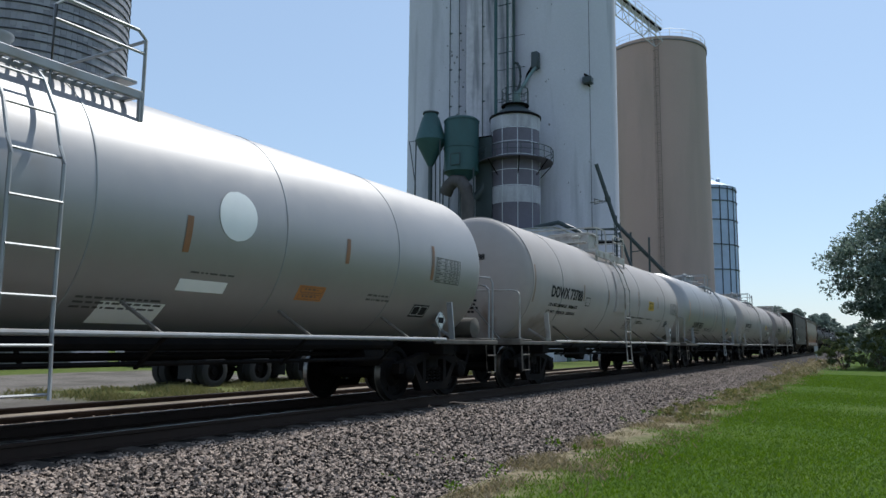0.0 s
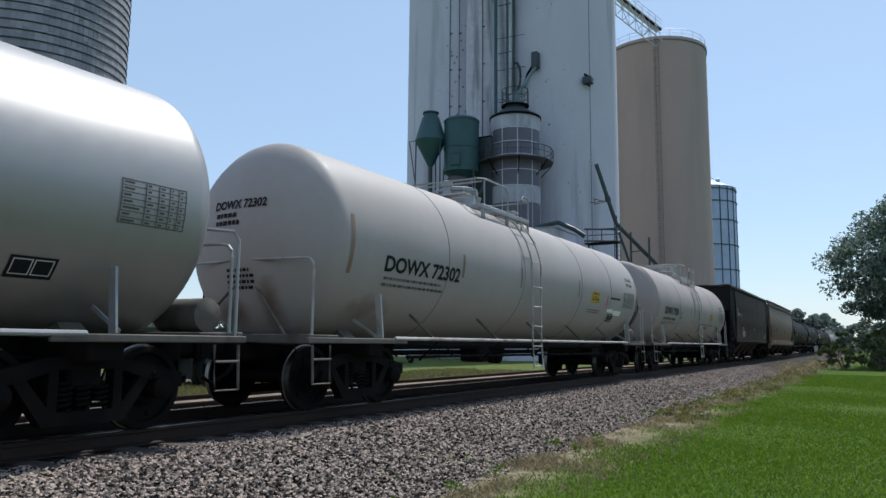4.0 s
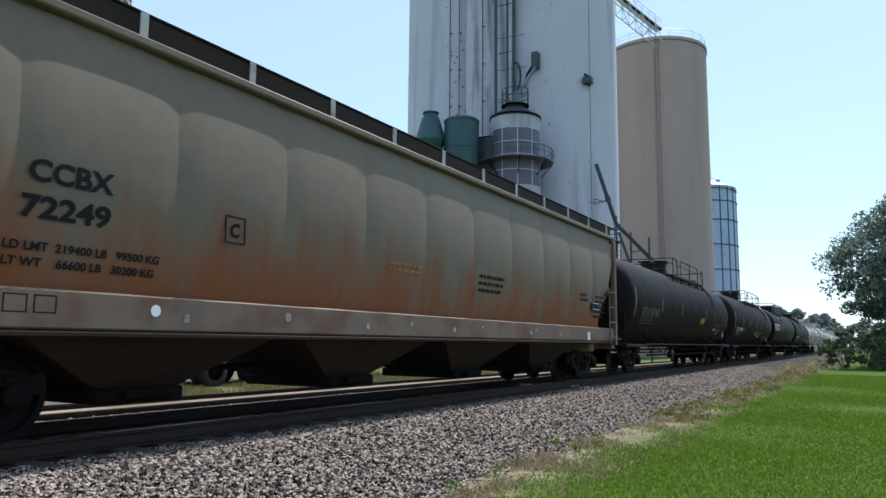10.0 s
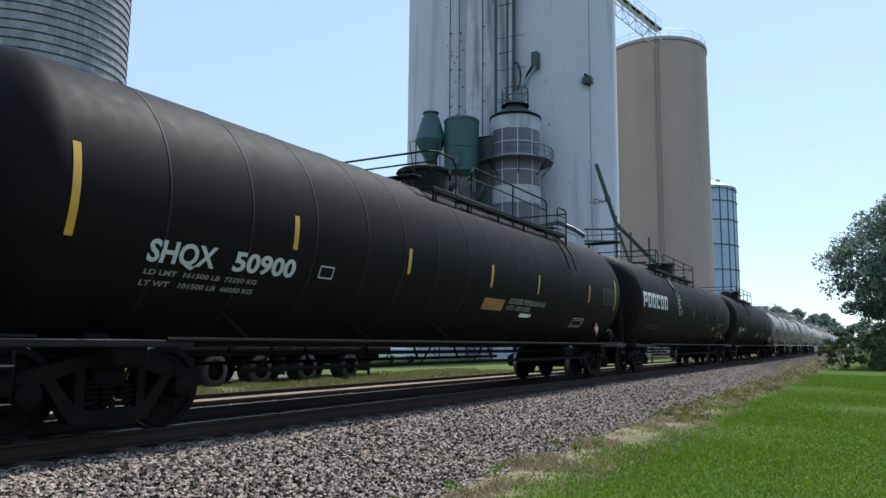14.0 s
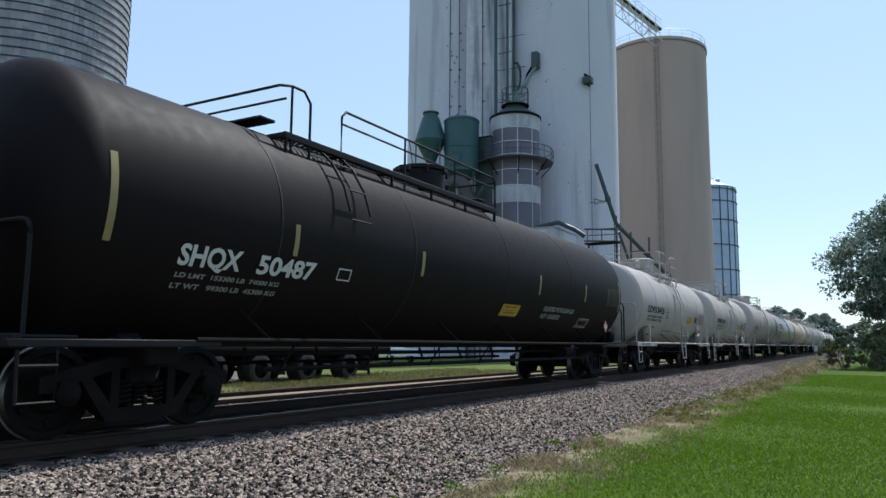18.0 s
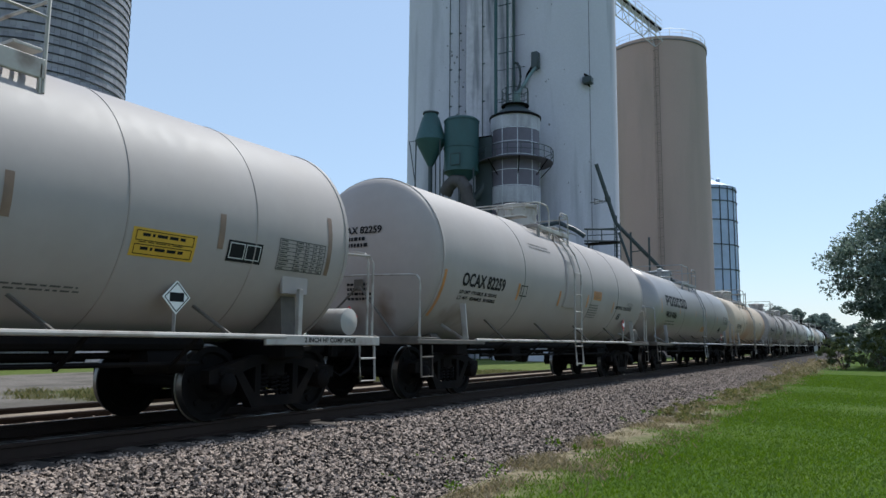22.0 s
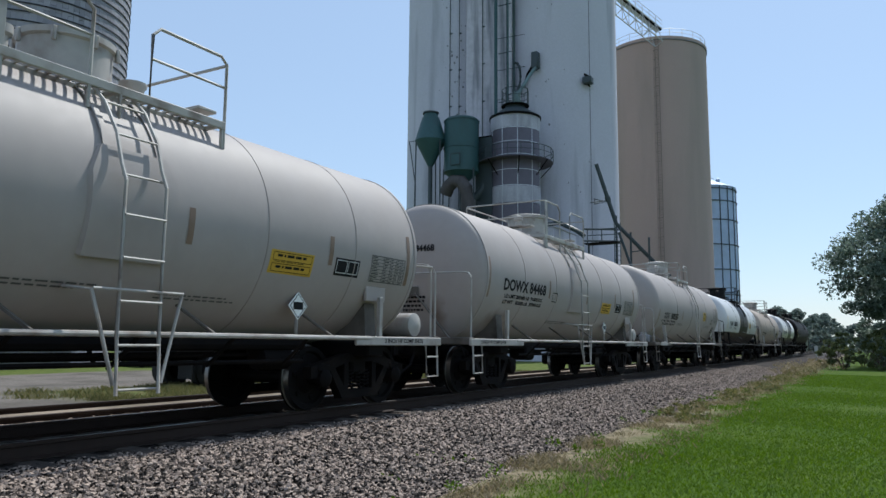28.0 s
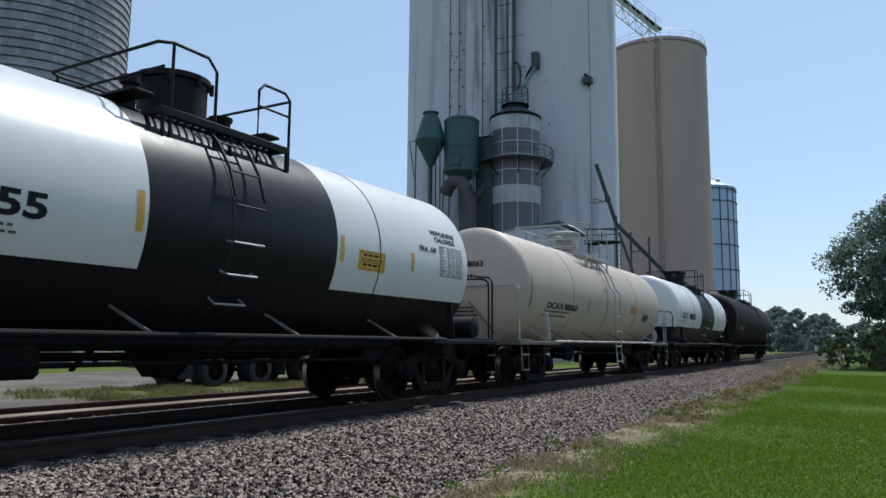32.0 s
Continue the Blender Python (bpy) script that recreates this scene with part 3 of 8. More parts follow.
hoop_steel = mat("weathered hoop steel", (0.028, 0.03, 0.038), 0.7, grain=0.35, coarse=1.5)
single_stave = mat("single concrete stave", (0.33, 0.33, 0.375), 0.85, grain=0.22, coarse=0.9, scale=5.0, per_piece=0.12, stain=(0.14, 0.14, 0.165), stain_amount=0.8, stain_scale=(1.5, 1.5, 0.8), stain_edge=(0.44, 0.7), bump=0.3, bump_scale=20)
stave_shades = island_mat("stave shades", (0.24, 0.24, 0.27), (0.355, 0.355, 0.39), 0.85, scale=1.2)
stave_silo(-41.75, 24.0, 4.95, 24.0, "tall round grey concrete stave silo with steel hoops")


def neighbour_silo():
    t = thing("concrete_silo", pose(-45.2, 17.6, 0.1), "tall dark round concrete silo beside the stave silo", "silo")
    part("wall", Geo().lathe([(0, 2.9), (26, 2.9), (26.2, 2.7), (26.4, 0.1)], 64), stave_concrete, t)
    rm = ring_mesh("form_line", 2.9, 0.012, 64, stave_concrete, 0.03)
    for k in range(1, 20):
        part("form_line", rm, None, t, m=pose(0, 0, k * 1.3))


neighbour_silo()


stain_patch = mat("spalled dark concrete", (0.20, 0.20, 0.22), 0.9, grain=0.3)
pale_green = mat("faded grey-green paint", (0.13, 0.19, 0.19), 0.7, grain=0.25)


# whitewash with strong dark vertical streaks, used on the shaft
streaked_concrete = mat("dark-streaked whitewashed concrete", (0.52, 0.50, 0.55), 0.88, grain=0.15, coarse=0.3, scale=2.0, stain=(0.11, 0.12, 0.145), stain_amount=0.9, stain_scale=(1.1, 1.1, 0.10), stain_edge=(0.47, 0.68), bump=0.2, bump_scale=8)


def elevator():
    """White slip-formed concrete grain elevator: two round tanks with a flat shaft between them."""
    t = thing("grain_elevator", pose(-31.5, 70.0, 0.1), "tall white concrete grain elevator with round tanks, streaked and weathered", "grain elevator")
    h = 52.0
    L, Rr = (-6.3, -2.3), (5.0, 0.3)
    part("tank", Geo().lathe([(0, 5.0), (h, 5.0), (h + 0.1, 4.8), (h + 0.3, 0.1)], 128, c=(L[0], L[1], 0)), white_concrete, t)
    part("tank", Geo().lathe([(0, 5.75), (h, 5.75), (h + 0.1, 5.5), (h + 0.3, 0.1)], 128, c=(Rr[0], Rr[1], 0)), white_concrete, t)
    part("shaft", Geo().box((-2.2, -3.6, h / 2), (4.6, 5.0, h), 0.08), streaked_concrete, t, "dark-streaked concrete shaft", m=pose(0, 0, 0, 0, 0, 20))
    rng = random.Random(3)
    # slip-form joints, patches and vertical conduits on the faces towards the track
    for cx, cy, r, a0 in ((L[0], L[1], 5.0, -66), (L[0], L[1], 5.0, -40), (L[0], L[1], 5.0, -23), (Rr[0], Rr[1], 5.75, -40)):
        x, y = cx + (r + 0.02) * math.cos(radians(a0)), cy + (r + 0.02) * math.sin(radians(a0))
        part("conduit", Geo().tube([(x, y, 3), (x, y, h - 1)], 0.03), stain_patch if a0 == -40 else dark_pipe, t)
    for x, y, r in ((-0.52, -6.82, 0.05), (-3.35, -6.52, 0.04), (-4.22, -6.92, 0.035)):
        part("conduit", Geo().tube([(x, y, 14), (x, y, h - 1)], r), dark_pipe, t)
        for j in range(7):
            part("conduit_clip", Geo().box((x + 0.1, y, 21.5 + j * 3.9), (0.34, 0.06, 0.14), 0.01), dark_pipe, t)
    for k in range(90):
        near_leg = k % 5
        a, z = (rng.gauss(-55, 13), rng.uniform(19, 40)) if near_leg else (rng.uniform(-95, -35), rng.uniform(14, 38))
        cx, cy, r = (L[0], L[1], 5.0) if near_leg else (Rr[0], Rr[1], 5.75)
        w = rng.uniform(0.03, 0.15)
        g = Geo().prism([(w * rng.uniform(0.5, 1) * math.cos(q), w * rng.uniform(0.5, 1.6) * math.sin(q)) for q in (0.2, 1.1, 2.2, 3.3, 4.4, 5.4)], r - 0.05, r + 0.012)
        part("patch", g, stain_patch, t, m=Matrix.Translation((cx, cy, z)) @ pose(0, 0, 0, 0, 0, a))
    return t


elevator()


def leg_pipes():
    """Green spouts and the bucket-elevator leg in the recess between the tanks."""
    t = thing("bucket_elevator", pose(-28.9, 64.2, 0.1), "green steel bucket elevator leg and spouts against the white elevator", "conveyor")
    for k, (x, y, r) in enumerate(((-1.56, -1.2, 0.17), (-0.34, -1.0, 0.08), (-0.52, -0.9, 0.04))):
        part("leg_pipe", Geo().tube([(x, y, 14), (x, y, 51)], r, 10), green_steel if k < 2 else dark_pipe, t)
    # sheet added behind the pipes to give the recess its dark green tone
    part("leg_casing", Geo().box((-0.15, 1.3, 33), (1.35, 0.3, 36), 0.03), pale_green, t)
    loop = [(0.1 + 0.55 * math.cos(radians(q)), -0.2, 27.6 + 1.5 * math.sin(radians(q))) for q in range(100, -140, -20)]
    part("swan_neck", Geo().tube(loop, 0.13, 8), dark_pipe, t)
    for z in (25.2, 28.2, 31.5, 36.0):
        part("stay", Geo().tube([(-1.56, -1.2, z), (1.2, -0.4, z + 0.25)], 0.035, 5), dark_pipe, t)
    for z in range(20, 50, 5):
        part("clamp", Geo().box((-0.65, -1.0, z), (1.4, 0.08, 0.08)), dark_pipe, t)


leg_pipes()


def railing(t, pts, h=1.07, post=0.022, mats=None, every=1, mid=True, close=False, parent=None):
    """Posts, a handrail and a middle rail along points."""
    m = mats or dark_pipe
    q = pts + [pts[0]] if close else pts
    for p in pts[::every]:
        part("post", Geo().tube([p, (p[0], p[1], p[2] + h)], post, 5), m, t)
    part("handrail", Geo().tube([(p[0], p[1], p[2] + h) for p in q], post, 5), m, t)
    if mid:
        part("middle_rail", Geo().tube([(p[0], p[1], p[2] + h * 0.55) for p in q], post * 0.8, 5), m, t)


def arc(cx, cy, r, a0, a1, n, z):
    return [(cx + r * math.cos(radians(a0 + (a1 - a0) * k / n)), cy + r * math.sin(radians(a0 + (a1 - a0) * k / n)), z) for k in range(n + 1)]


band_white = mat("weathered white band", (0.40, 0.40, 0.44), 0.7, grain=0.15, stain=(0.2, 0.2, 0.22), stain_amount=0.6, stain_scale=(1, 1, 0.3))


def dryer():
    """Round dust filter house: white bands, dark screens in frames, a walkway round it and a cone on top."""
    t = thing("filter_tower", pose(-27.4, 60.8, 0.1), "round dust filter tower with dark screens and white bands", "filter tower")
    r = 2.28
    part("leg_skirt", Geo().lathe([(0, r * 0.95), (13.4, r * 0.95)], 48, close=True), white_concrete, t)
    part("lower_screen", Geo().lathe([(11.2, r), (14.0, r)], 48), screen_mat, t)
    part("white_band", Geo().lathe([(14.0, r + 0.03), (15.5, r + 0.03)], 48), band_white, t)
    part("screen", Geo().lathe([(15.5, r), (20.9, r)], 48), screen_mat, t)
    part("white_band", Geo().lathe([(20.9, r + 0.03), (22.1, r + 0.03)], 48), band_white, t)
    part("rim", Geo().lathe([(22.1, r + 0.12), (22.3, r + 0.12)], 48, close=True), dark_steel, t)
    part("cone", Geo().lathe([(22.3, r + 0.05), (23.3, 0.9), (23.5, 0.9)], 48, close=True), dark_pipe, t)
    for z in (15.55, 17.0, 18.4, 19.6, 20.85):
        part("band_ring", Geo().lathe([(z - 0.03, r + 0.05), (z + 0.03, r + 0.05)], 48), galvanized, t)
    for k in range(10):
        a = 2 * math.pi * k / 10 + 0.2
        part("mullion", Geo().box((r * math.cos(a), r * math.sin(a), 16.7), (0.06, 0.06, 10.8), 0.01), galvanized, t)
    floor = Geo().lathe([(17.93, r + 0.05), (18.0, r + 0.05), (18.0, r + 1.2), (17.93, r + 1.2), (17.93, r + 0.05)], 40)
    part("walkway", floor, screen_mat, t)
    railing(t, arc(0, 0, r + 1.2, -175, 60, 12, 18.0), 1.1, 0.035)
    for a in (-160, -110, -60, -10, 40):
        x, y = math.cos(radians(a)), math.sin(radians(a))
        part("bracket", Geo().tube([((r + 1.2) * x, (r + 1.2) * y, 17.9), (r * x, r * y, 16.6)], 0.05, 5), dark_steel, t)
    railing(t, arc(0, 0, 1.25, 0, 324, 9, 23.5), 1.5, 0.04, close=True)
    part("head_platform", Geo().lathe([(23.42, 1.3), (23.5, 1.3)], 24, close=True), dark_steel, t)
    part("head_box", Geo().box((0.1, 0.1, 24.2), (0.6, 0.6, 1.3), 0.05), pale_green, t)
    part("spout", Geo().tube([(0.1, 0.3, 24.6), (0.5, 1.9, 26.8), (0.75, 3.2, 28.2)], 0.17, 8), pale_green, t)


dryer()


def cyclone(x, y, r, z0, z1, cone, label, cap):
    t = thing("dust_collector", pose(x, y, 0.1), label, "dust collector")
    part("body", Geo().lathe([(z0, r * 1.12), (z1, r * 0.62)] if cap else [(z0, r), (z1 - 0.15, r), (z1, r * 0.9)], 40, close=True), green_steel, t)
    part("cone", Geo().lathe([(z0 - cone, 0.22), (z0, r * (1.12 if cap else 1.0))], 40), green_steel, t)
    for z in () if cap else (z0, (z0 + z1) / 2 - 0.3, z1 - 0.25):
        part("flange", Geo().lathe([(z - 0.05, r), (z - 0.05, r + 0.06), (z + 0.05, r + 0.06), (z + 0.05, r)], 40), green_steel, t)
    part("outlet", Geo().tube([(0, 0, z0 - cone - 6.5), (0, 0, z0 - cone + 0.1)], 0.2, 10), dark_pipe, t)
    if cap:
        part("outlet_pipe", Geo().lathe([(z1 - 0.05, r * 0.54), (z1 + 0.38, r * 0.5)], 24, close=True), green_steel, t)
        part("rain_cap", Geo().lathe([(z1 + 0.40, r * 0.58), (z1 + 0.52, r * 0.58), (z1 + 0.62, 0.06)], 24, close=True), dark_pipe, t)
        part("side_stand", Geo().tube([(-r * 1.1, -0.6, z0 + 0.05), (-r * 1.45, -0.7, z0 + 0.05), (-r * 0.95, -0.6, z0 - 4.0), (-r * 0.95, -0.6, z0 - 9.0)], 0.06, 6), dark_pipe, t)
    else:
        part("hatch", Geo().box((0.25, -r - 0.02, z0 + 0.9), (0.9, 0.08, 1.0), 0.02), green_steel, t)
        part("elbow", Geo().tube([(-1.25, -0.7, z0 - 2.0), (-0.85, -0.85, z0 - 1.35), (-0.2, -0.95, z0 - 0.95), (0.45, -0.9, z0 - 1.05), (0.9, -0.8, z0 - 1.7), (1.05, -0.7, z0 - 2.7), (1.05, -0.7, z0 - 8.0)], 0.62, 12), duct_brown, t, "grime-brown elbow duct")
        part("hatch_frame", Geo().bar((-0.25, -r - 0.05, z0 + 1.42), (0.75, -r - 0.05, z0 + 1.42), 0.06, 0.06).bar((-0.25, -r - 0.05, z0 + 0.38), (0.75, -r - 0.05, z0 + 0.38), 0.06, 0.06).bar((-0.22, -r - 0.05, z0 + 0.4), (-0.22, -r - 0.05, z0 + 1.4), 0.06, 0.06).bar((0.72, -r - 0.05, z0 + 0.4), (0.72, -r - 0.05, z0 + 1.4), 0.06, 0.06), dark_pipe, t)
    for a in (-140, -20, 100):
        px, py = (r + 0.05) * math.cos(radians(a)), (r + 0.05) * math.sin(radians(a))
        part("leg", Geo().tube([(px, py, z0 + 0.2), (px * 1.15, py * 1.15, 0)], 0.07, 6), dark_pipe, t)


duct_brown = mat("grimy brown duct steel", (0.085, 0.075, 0.075), 0.75, grain=0.25, stain=(0.03, 0.028, 0.03), stain_amount=0.7, stain_scale=(1, 1, 0.4))
cyclone(-34.1, 56.7, 1.3, 20.0, 22.2, 2.4, "green dust cyclone with a cone and rain cap", True)
cyclone(-31.5, 57.9, 1.6, 17.0, 22.0, 1.2, "green round dust collector with a hatch", False)


def link_duct():
    t = thing("air_duct", pose(-29.75, 59.45, 0.1), "dark square air duct between dust collector and filter tower", "duct")
    part("casing", Geo().box((0, 0, 15.2), (1.7, 1.0, 10.4), 0.05), dark_pipe, t)
    part("lower_bend", Geo().tube([(0, 0, 17.0), (-0.2, -0.2, 15.6), (-0.9, -0.5, 14.6)], 0.42, 10), dark_pipe, t)
    part("flange", Geo().box((0, 0, 20.4), (1.62, 1.12, 0.1), 0.02), dark_steel, t)
    for x in (-0.6, 0.6):
        part("leg", Geo().tube([(x, 0, 0), (x, 0, 17)], 0.09, 6), dark_pipe, t)


link_duct()


def wall_boxes():
    for n, x, y, z, s, lab in (("vent_hood", -22.1, 66.1, 26.87, (0.9, 0.8, 0.7), "dark steel vent hood on the white tank"), ("motor_housing", -26.74, 64.2, 29.1, (0.7, 0.7, 1.7), "dark motor housing with a spout on the white tank")):
        t = thing(n, pose(x, y, z), lab, "vent")
        part("housing", Geo().box((0, 0, 0), s, 0.08), dark_pipe, t)
        part("bracket", Geo().bar((0, 0, -s[2] / 2), (0, 1.6, -s[2] / 2 - 0.3), 0.12, 0.08), dark_steel, t)
        part("spout", Geo().tube([(-0.2, 0, -0.3), (-0.9, 0.1, -1.2), (-1.3, 0.2, -2.4)] if n == "motor_housing" else [(0.3, 0, 0.2), (-0.6, 0.2, 0.9)], 0.12, 8), dark_steel, t)


wall_boxes()


tan_ladder = mat("weathered brown ladder steel", (0.17, 0.14, 0.125), 0.7, grain=0.2)


def tan_silo():
    cx, cy, r, h = -23.2, 97.9, 6.6, 40.4
    t = thing("concrete_silo", pose(cx, cy, 0.1), "tall tan painted concrete silo with a roof railing", "silo")
    part("wall", Geo().lathe([(0, r), (h, r)], 128), tan_concrete, t)
    part("roof", Geo().lathe([(h, r + 0.12), (h + 0.35, r + 0.12), (h + 0.7, r * 0.5), (h + 0.8, 0.1)], 96, close=True), tan_concrete, t)
    part("rim", Geo().lathe([(h - 0.12, r + 0.02), (h - 0.12, r + 0.13), (h - 0.005, r + 0.13)], 96), stain_patch, t)
    pts = arc(0, 0, r - 0.05, 0, 345, 23, h + 0.3)
    railing(t, pts, 1.1, 0.03, galvanized, close=True)
    a = radians(-80)
    x, y = r * math.cos(a), r * math.sin(a)
    part("seam_strip", Geo().box((x, y, h / 2), (0.35, 0.06, h - 0.5), 0.02), tan_concrete, t)
    lad = part("ladder_rail", Geo().tube([(x + 0.45, y - 0.12, 3), (x + 0.45, y - 0.12, h)], 0.03, 5), tan_ladder, t)
    part("ladder_rail", Geo().tube([(x + 0.9, y - 0.12, 3), (x + 0.9, y - 0.12, h)], 0.03, 5), tan_ladder, t)
    rung = Geo().tube([(0, 0, 0), (0.45, 0, 0)], 0.02, 5).mesh("rung", tan_ladder)
    for k in range(110):
        part("rung", rung, None, t, m=pose(x + 0.45, y - 0.12, 3.2 + k * 0.34))
    hoop = Geo().tube([(0.0, 0, 0), (-0.1, -0.5, 0), (0.22, -0.75, 0), (0.55, -0.5, 0), (0.45, 0, 0)], 0.02, 5).mesh("cage_hoop", tan_ladder)
    for k in range(30):
        part("cage_hoop", hoop, None, t, m=pose(x + 0.45, y - 0.12, 5 + k * 1.2))
    for k in range(1, 18):
        part("form_line", Geo().lathe([(k * 2.25 - 0.02, r + 0.003), (k * 2.25, r + 0.014), (k * 2.25 + 0.02, r + 0.003)], 96), tan_concrete, t)


tan_silo()


def gallery():
    """Sloping conveyor bridge from the elevator to the tan silo: trusses, a belt housing and a walkway with rails."""
    a, b = Vector((-26.8, 85.0, 46.4)), Vector((-20.9, 90.6, 41.0))
    t = thing("conveyor_bridge", Matrix.Identity(4), "galvanized conveyor bridge with truss and handrails", "conveyor")
    d = (b - a).normalized()
    s = d.cross(Vector((0, 0, 1))).normalized()
    up = Vector((0, 0, 1))
    n = 9
    for side in (-0.9, 0.9):
        for z in (-1.6, 0.0):
            part("chord", Geo().tube([a + s * side + up * z, b + s * side + up * z], 0.07, 6), galvanized, t)
        part("handrail", Geo().tube([a + s * side + up * 1.1, b + s * side + up * 1.1], 0.035, 5), galvanized, t)
        part("middle_rail", Geo().tube([a + s * side + up * 0.6, b + s * side + up * 0.6], 0.03, 5), galvanized, t)
        for k in range(n):
            p, q = a.lerp(b, k / n) + s * side, a.lerp(b, (k + 1) / n) + s * side
            part("brace", Geo().tube([p - up * 1.6, q] if k % 2 else [p, q - up * 1.6], 0.045, 5), galvanized, t)
            part("strut", Geo().tube([p - up * 1.6, p + up * 1.1], 0.04, 5), galvanized, t)
    part("belt_housing", Geo().bar(a + up * 0.25, b + up * 0.25, 0.7, 0.55), galvanized, t)
    part("walkway", Geo().bar(a + s * 0.6, b + s * 0.6, 0.55, 0.05), dark_steel, t)
    for k in range(n + 1):
        p = a.lerp(b, k / n) - up * 1.6
        part("cross_tie", Geo().tube([p - s * 0.9, p + s * 0.9], 0.045, 5), galvanized, t)


gallery()


bin_steel = mat("blue-grey galvanized sheet", (0.36, 0.45, 0.60), 0.5, metal=0.3, grain=0.12, per_piece=0.05)
bin_rib = mat("dull bin stiffener steel", (0.055, 0.07, 0.09), 0.6, metal=0.3, grain=0.2)


def bolted_bin():
    cx, cy, r, h = -22.9, 126.4, 5.3, 27.0
    t = thing("grain_bin", pose(cx, cy, 0.1), "round galvanized steel grain bin with vertical stiffeners", "grain bin")
    sheet = []
    for k in range(26):
        sheet += [(k * h / 26, r), ((k + 0.5) * h / 26, r + 0.03)]
    part("wall", Geo().lathe(sheet + [(h, r)], 72), bin_steel, t)
    part("roof", Geo().lathe([(h - 0.02, r + 0.1), (h + 0.15, r + 0.1), (h + 2.4, 0.6), (h + 2.6, 0.6)], 72, close=True), bin_steel, t)
    st = Geo().box((r + 0.07, 0, h / 2), (0.09, 0.15, h), 0.02).mesh("stiffener", bin_rib)
    for k in range(22):
        part("stiffener", st, None, t, m=pose(0, 0, 0, 0, 0, k * 360 / 22))
    for z in (5.5, 9.5, 13.5, 17.5, 21.5, 24.6, 26.6):
        part("wind_ring", Geo().lathe([(z - 0.06, r + 0.05), (z - 0.06, r + 0.2), (z + 0.06, r + 0.2), (z + 0.06, r + 0.05)], 72), bin_rib, t)
    railing(t, arc(0, 0, r + 0.1, 90, 300, 14, h + 0.1), 1.0, 0.04, bin_steel)
    part("roof_vent", Geo().lathe([(h + 0.9, 0.35), (h + 1.5, 0.35), (h + 1.7, 0.1)], 16, c=(r * 0.55, -r * 0.3, 0)), bin_steel, t)


bolted_bin()


def load_spout():
    """Dark loading spout with its stays, and the low steel frame beneath it."""
    t = thing("loading_spout", Matrix.Identity(4), "dark steel loading spout with stays and a frame", "conveyor")
    a, b, c = (-19.1, 58.9, 16.7), (-17.9, 60.3, 11.7), (-13.9, 63.4, 6.8)
    part("upper_pipe", Geo().tube([a, b], 0.17, 8), dark_pipe, t)
    part("lower_pipe", Geo().tube([b, c], 0.17, 8), dark_pipe, t)
    part("sleeve", Geo().tube([Vector(a).lerp(Vector(b), 0.55), Vector(a).lerp(Vector(b), 0.62)], 0.24, 8), dark_pipe, t)
    part("stay", Geo().tube([(-19.6, 58.7, 13.4), (-18.5, 59.6, 13.6)], 0.05, 5), dark_pipe, t)
    for x, y, z in ((-17.9, 60.3, 12.4), (-15.6, 61.9, 10.6), (-16.9, 61.0, 11.0), (-14.2, 63.0, 7.5)):
        part("frame_post", Geo().tube([(x, y, 0.1), (x, y, z)], 0.09, 6), dark_pipe, t)
    for z in (10.2, 11.2):
        part("beam", Geo().tube([(-20.2, 58.8, z), (-17.6, 60.5, z)], 0.08, 6), dark_pipe, t)
    part("duct", Geo().tube([(-24.5, 58.5, 11.6), (-22.4, 58.6, 11.9), (-21.0, 58.8, 11.2), (-20.2, 58.9, 10.6)], 0.2, 8), dark_pipe, t)
    part("brace_pipe", Geo().tube([(-17.6, 60.0, 10.9), (-16.5, 60.0, 7.6), (-15.6, 60.0, 3.0)], 0.12, 6), dark_pipe, t)
    part("bracket", Geo().tube([(-19.67, 60, 14.0), (-19.67, 60, 13.5), (-18.5, 60, 13.6), (-19.6, 60, 13.9)], 0.05, 5), dark_pipe, t)
    part("stay", Geo().tube([(-16.6, 60.0, 9.2), (-15.5, 60.0, 9.3)], 0.05, 5), dark_pipe, t)
    railing(t, [(-20.0, 59.0, 10.05), (-18.8, 59.1, 10.05), (-17.6, 59.2, 10.05)], 1.1, 0.045)
    for x in (-17.75, -17.25):
        part("ladder_rail", Geo().tube([(x, 59.2, 0.1), (x, 59.2, 11.6)], 0.04, 5), dark_pipe, t)
    for k in range(28):
        part("rung", Geo().tube([(-17.75, 59.2, 0.5 + k * 0.38), (-17.25, 59.2, 0.5 + k * 0.38)], 0.025, 5), dark_pipe, t)
    part("landing", Geo().box((-18.9, 59.6, 10.0), (2.8, 1.2, 0.1), 0.02), dark_steel, t)
    for x in (-20.1, -17.7):
        part("frame_post", Geo().tube([(x, 59.6, 0.1), (x, 59.6, 10.0)], 0.09, 6), dark_pipe, t)


load_spout()


def low_building():
    t = thing("elevator_annex", pose(-24.6, 60.0, 0.1), "low white concrete annex with a flat roof at the elevator's foot", "building")
    part("wall", Geo().box((0, 0, 5.6), (4.6, 5.5, 11.2), 0.06), white_concrete, t)
    part("roof", Geo().box((0, 0, 11.24), (4.75, 5.65, 0.08), 0.02), stave_concrete, t)
    part("door", Geo().box((2.33, 0.4, 1.05), (0.08, 1.0, 2.1), 0.02), green_steel, t)


low_building()


# ---- freight cars: parts that all share ----
CACHE = {}


def shared(key, make):
    if key not in CACHE:
        CACHE[key] = make()
    return CACHE[key]


WHEEL_R = 0.457


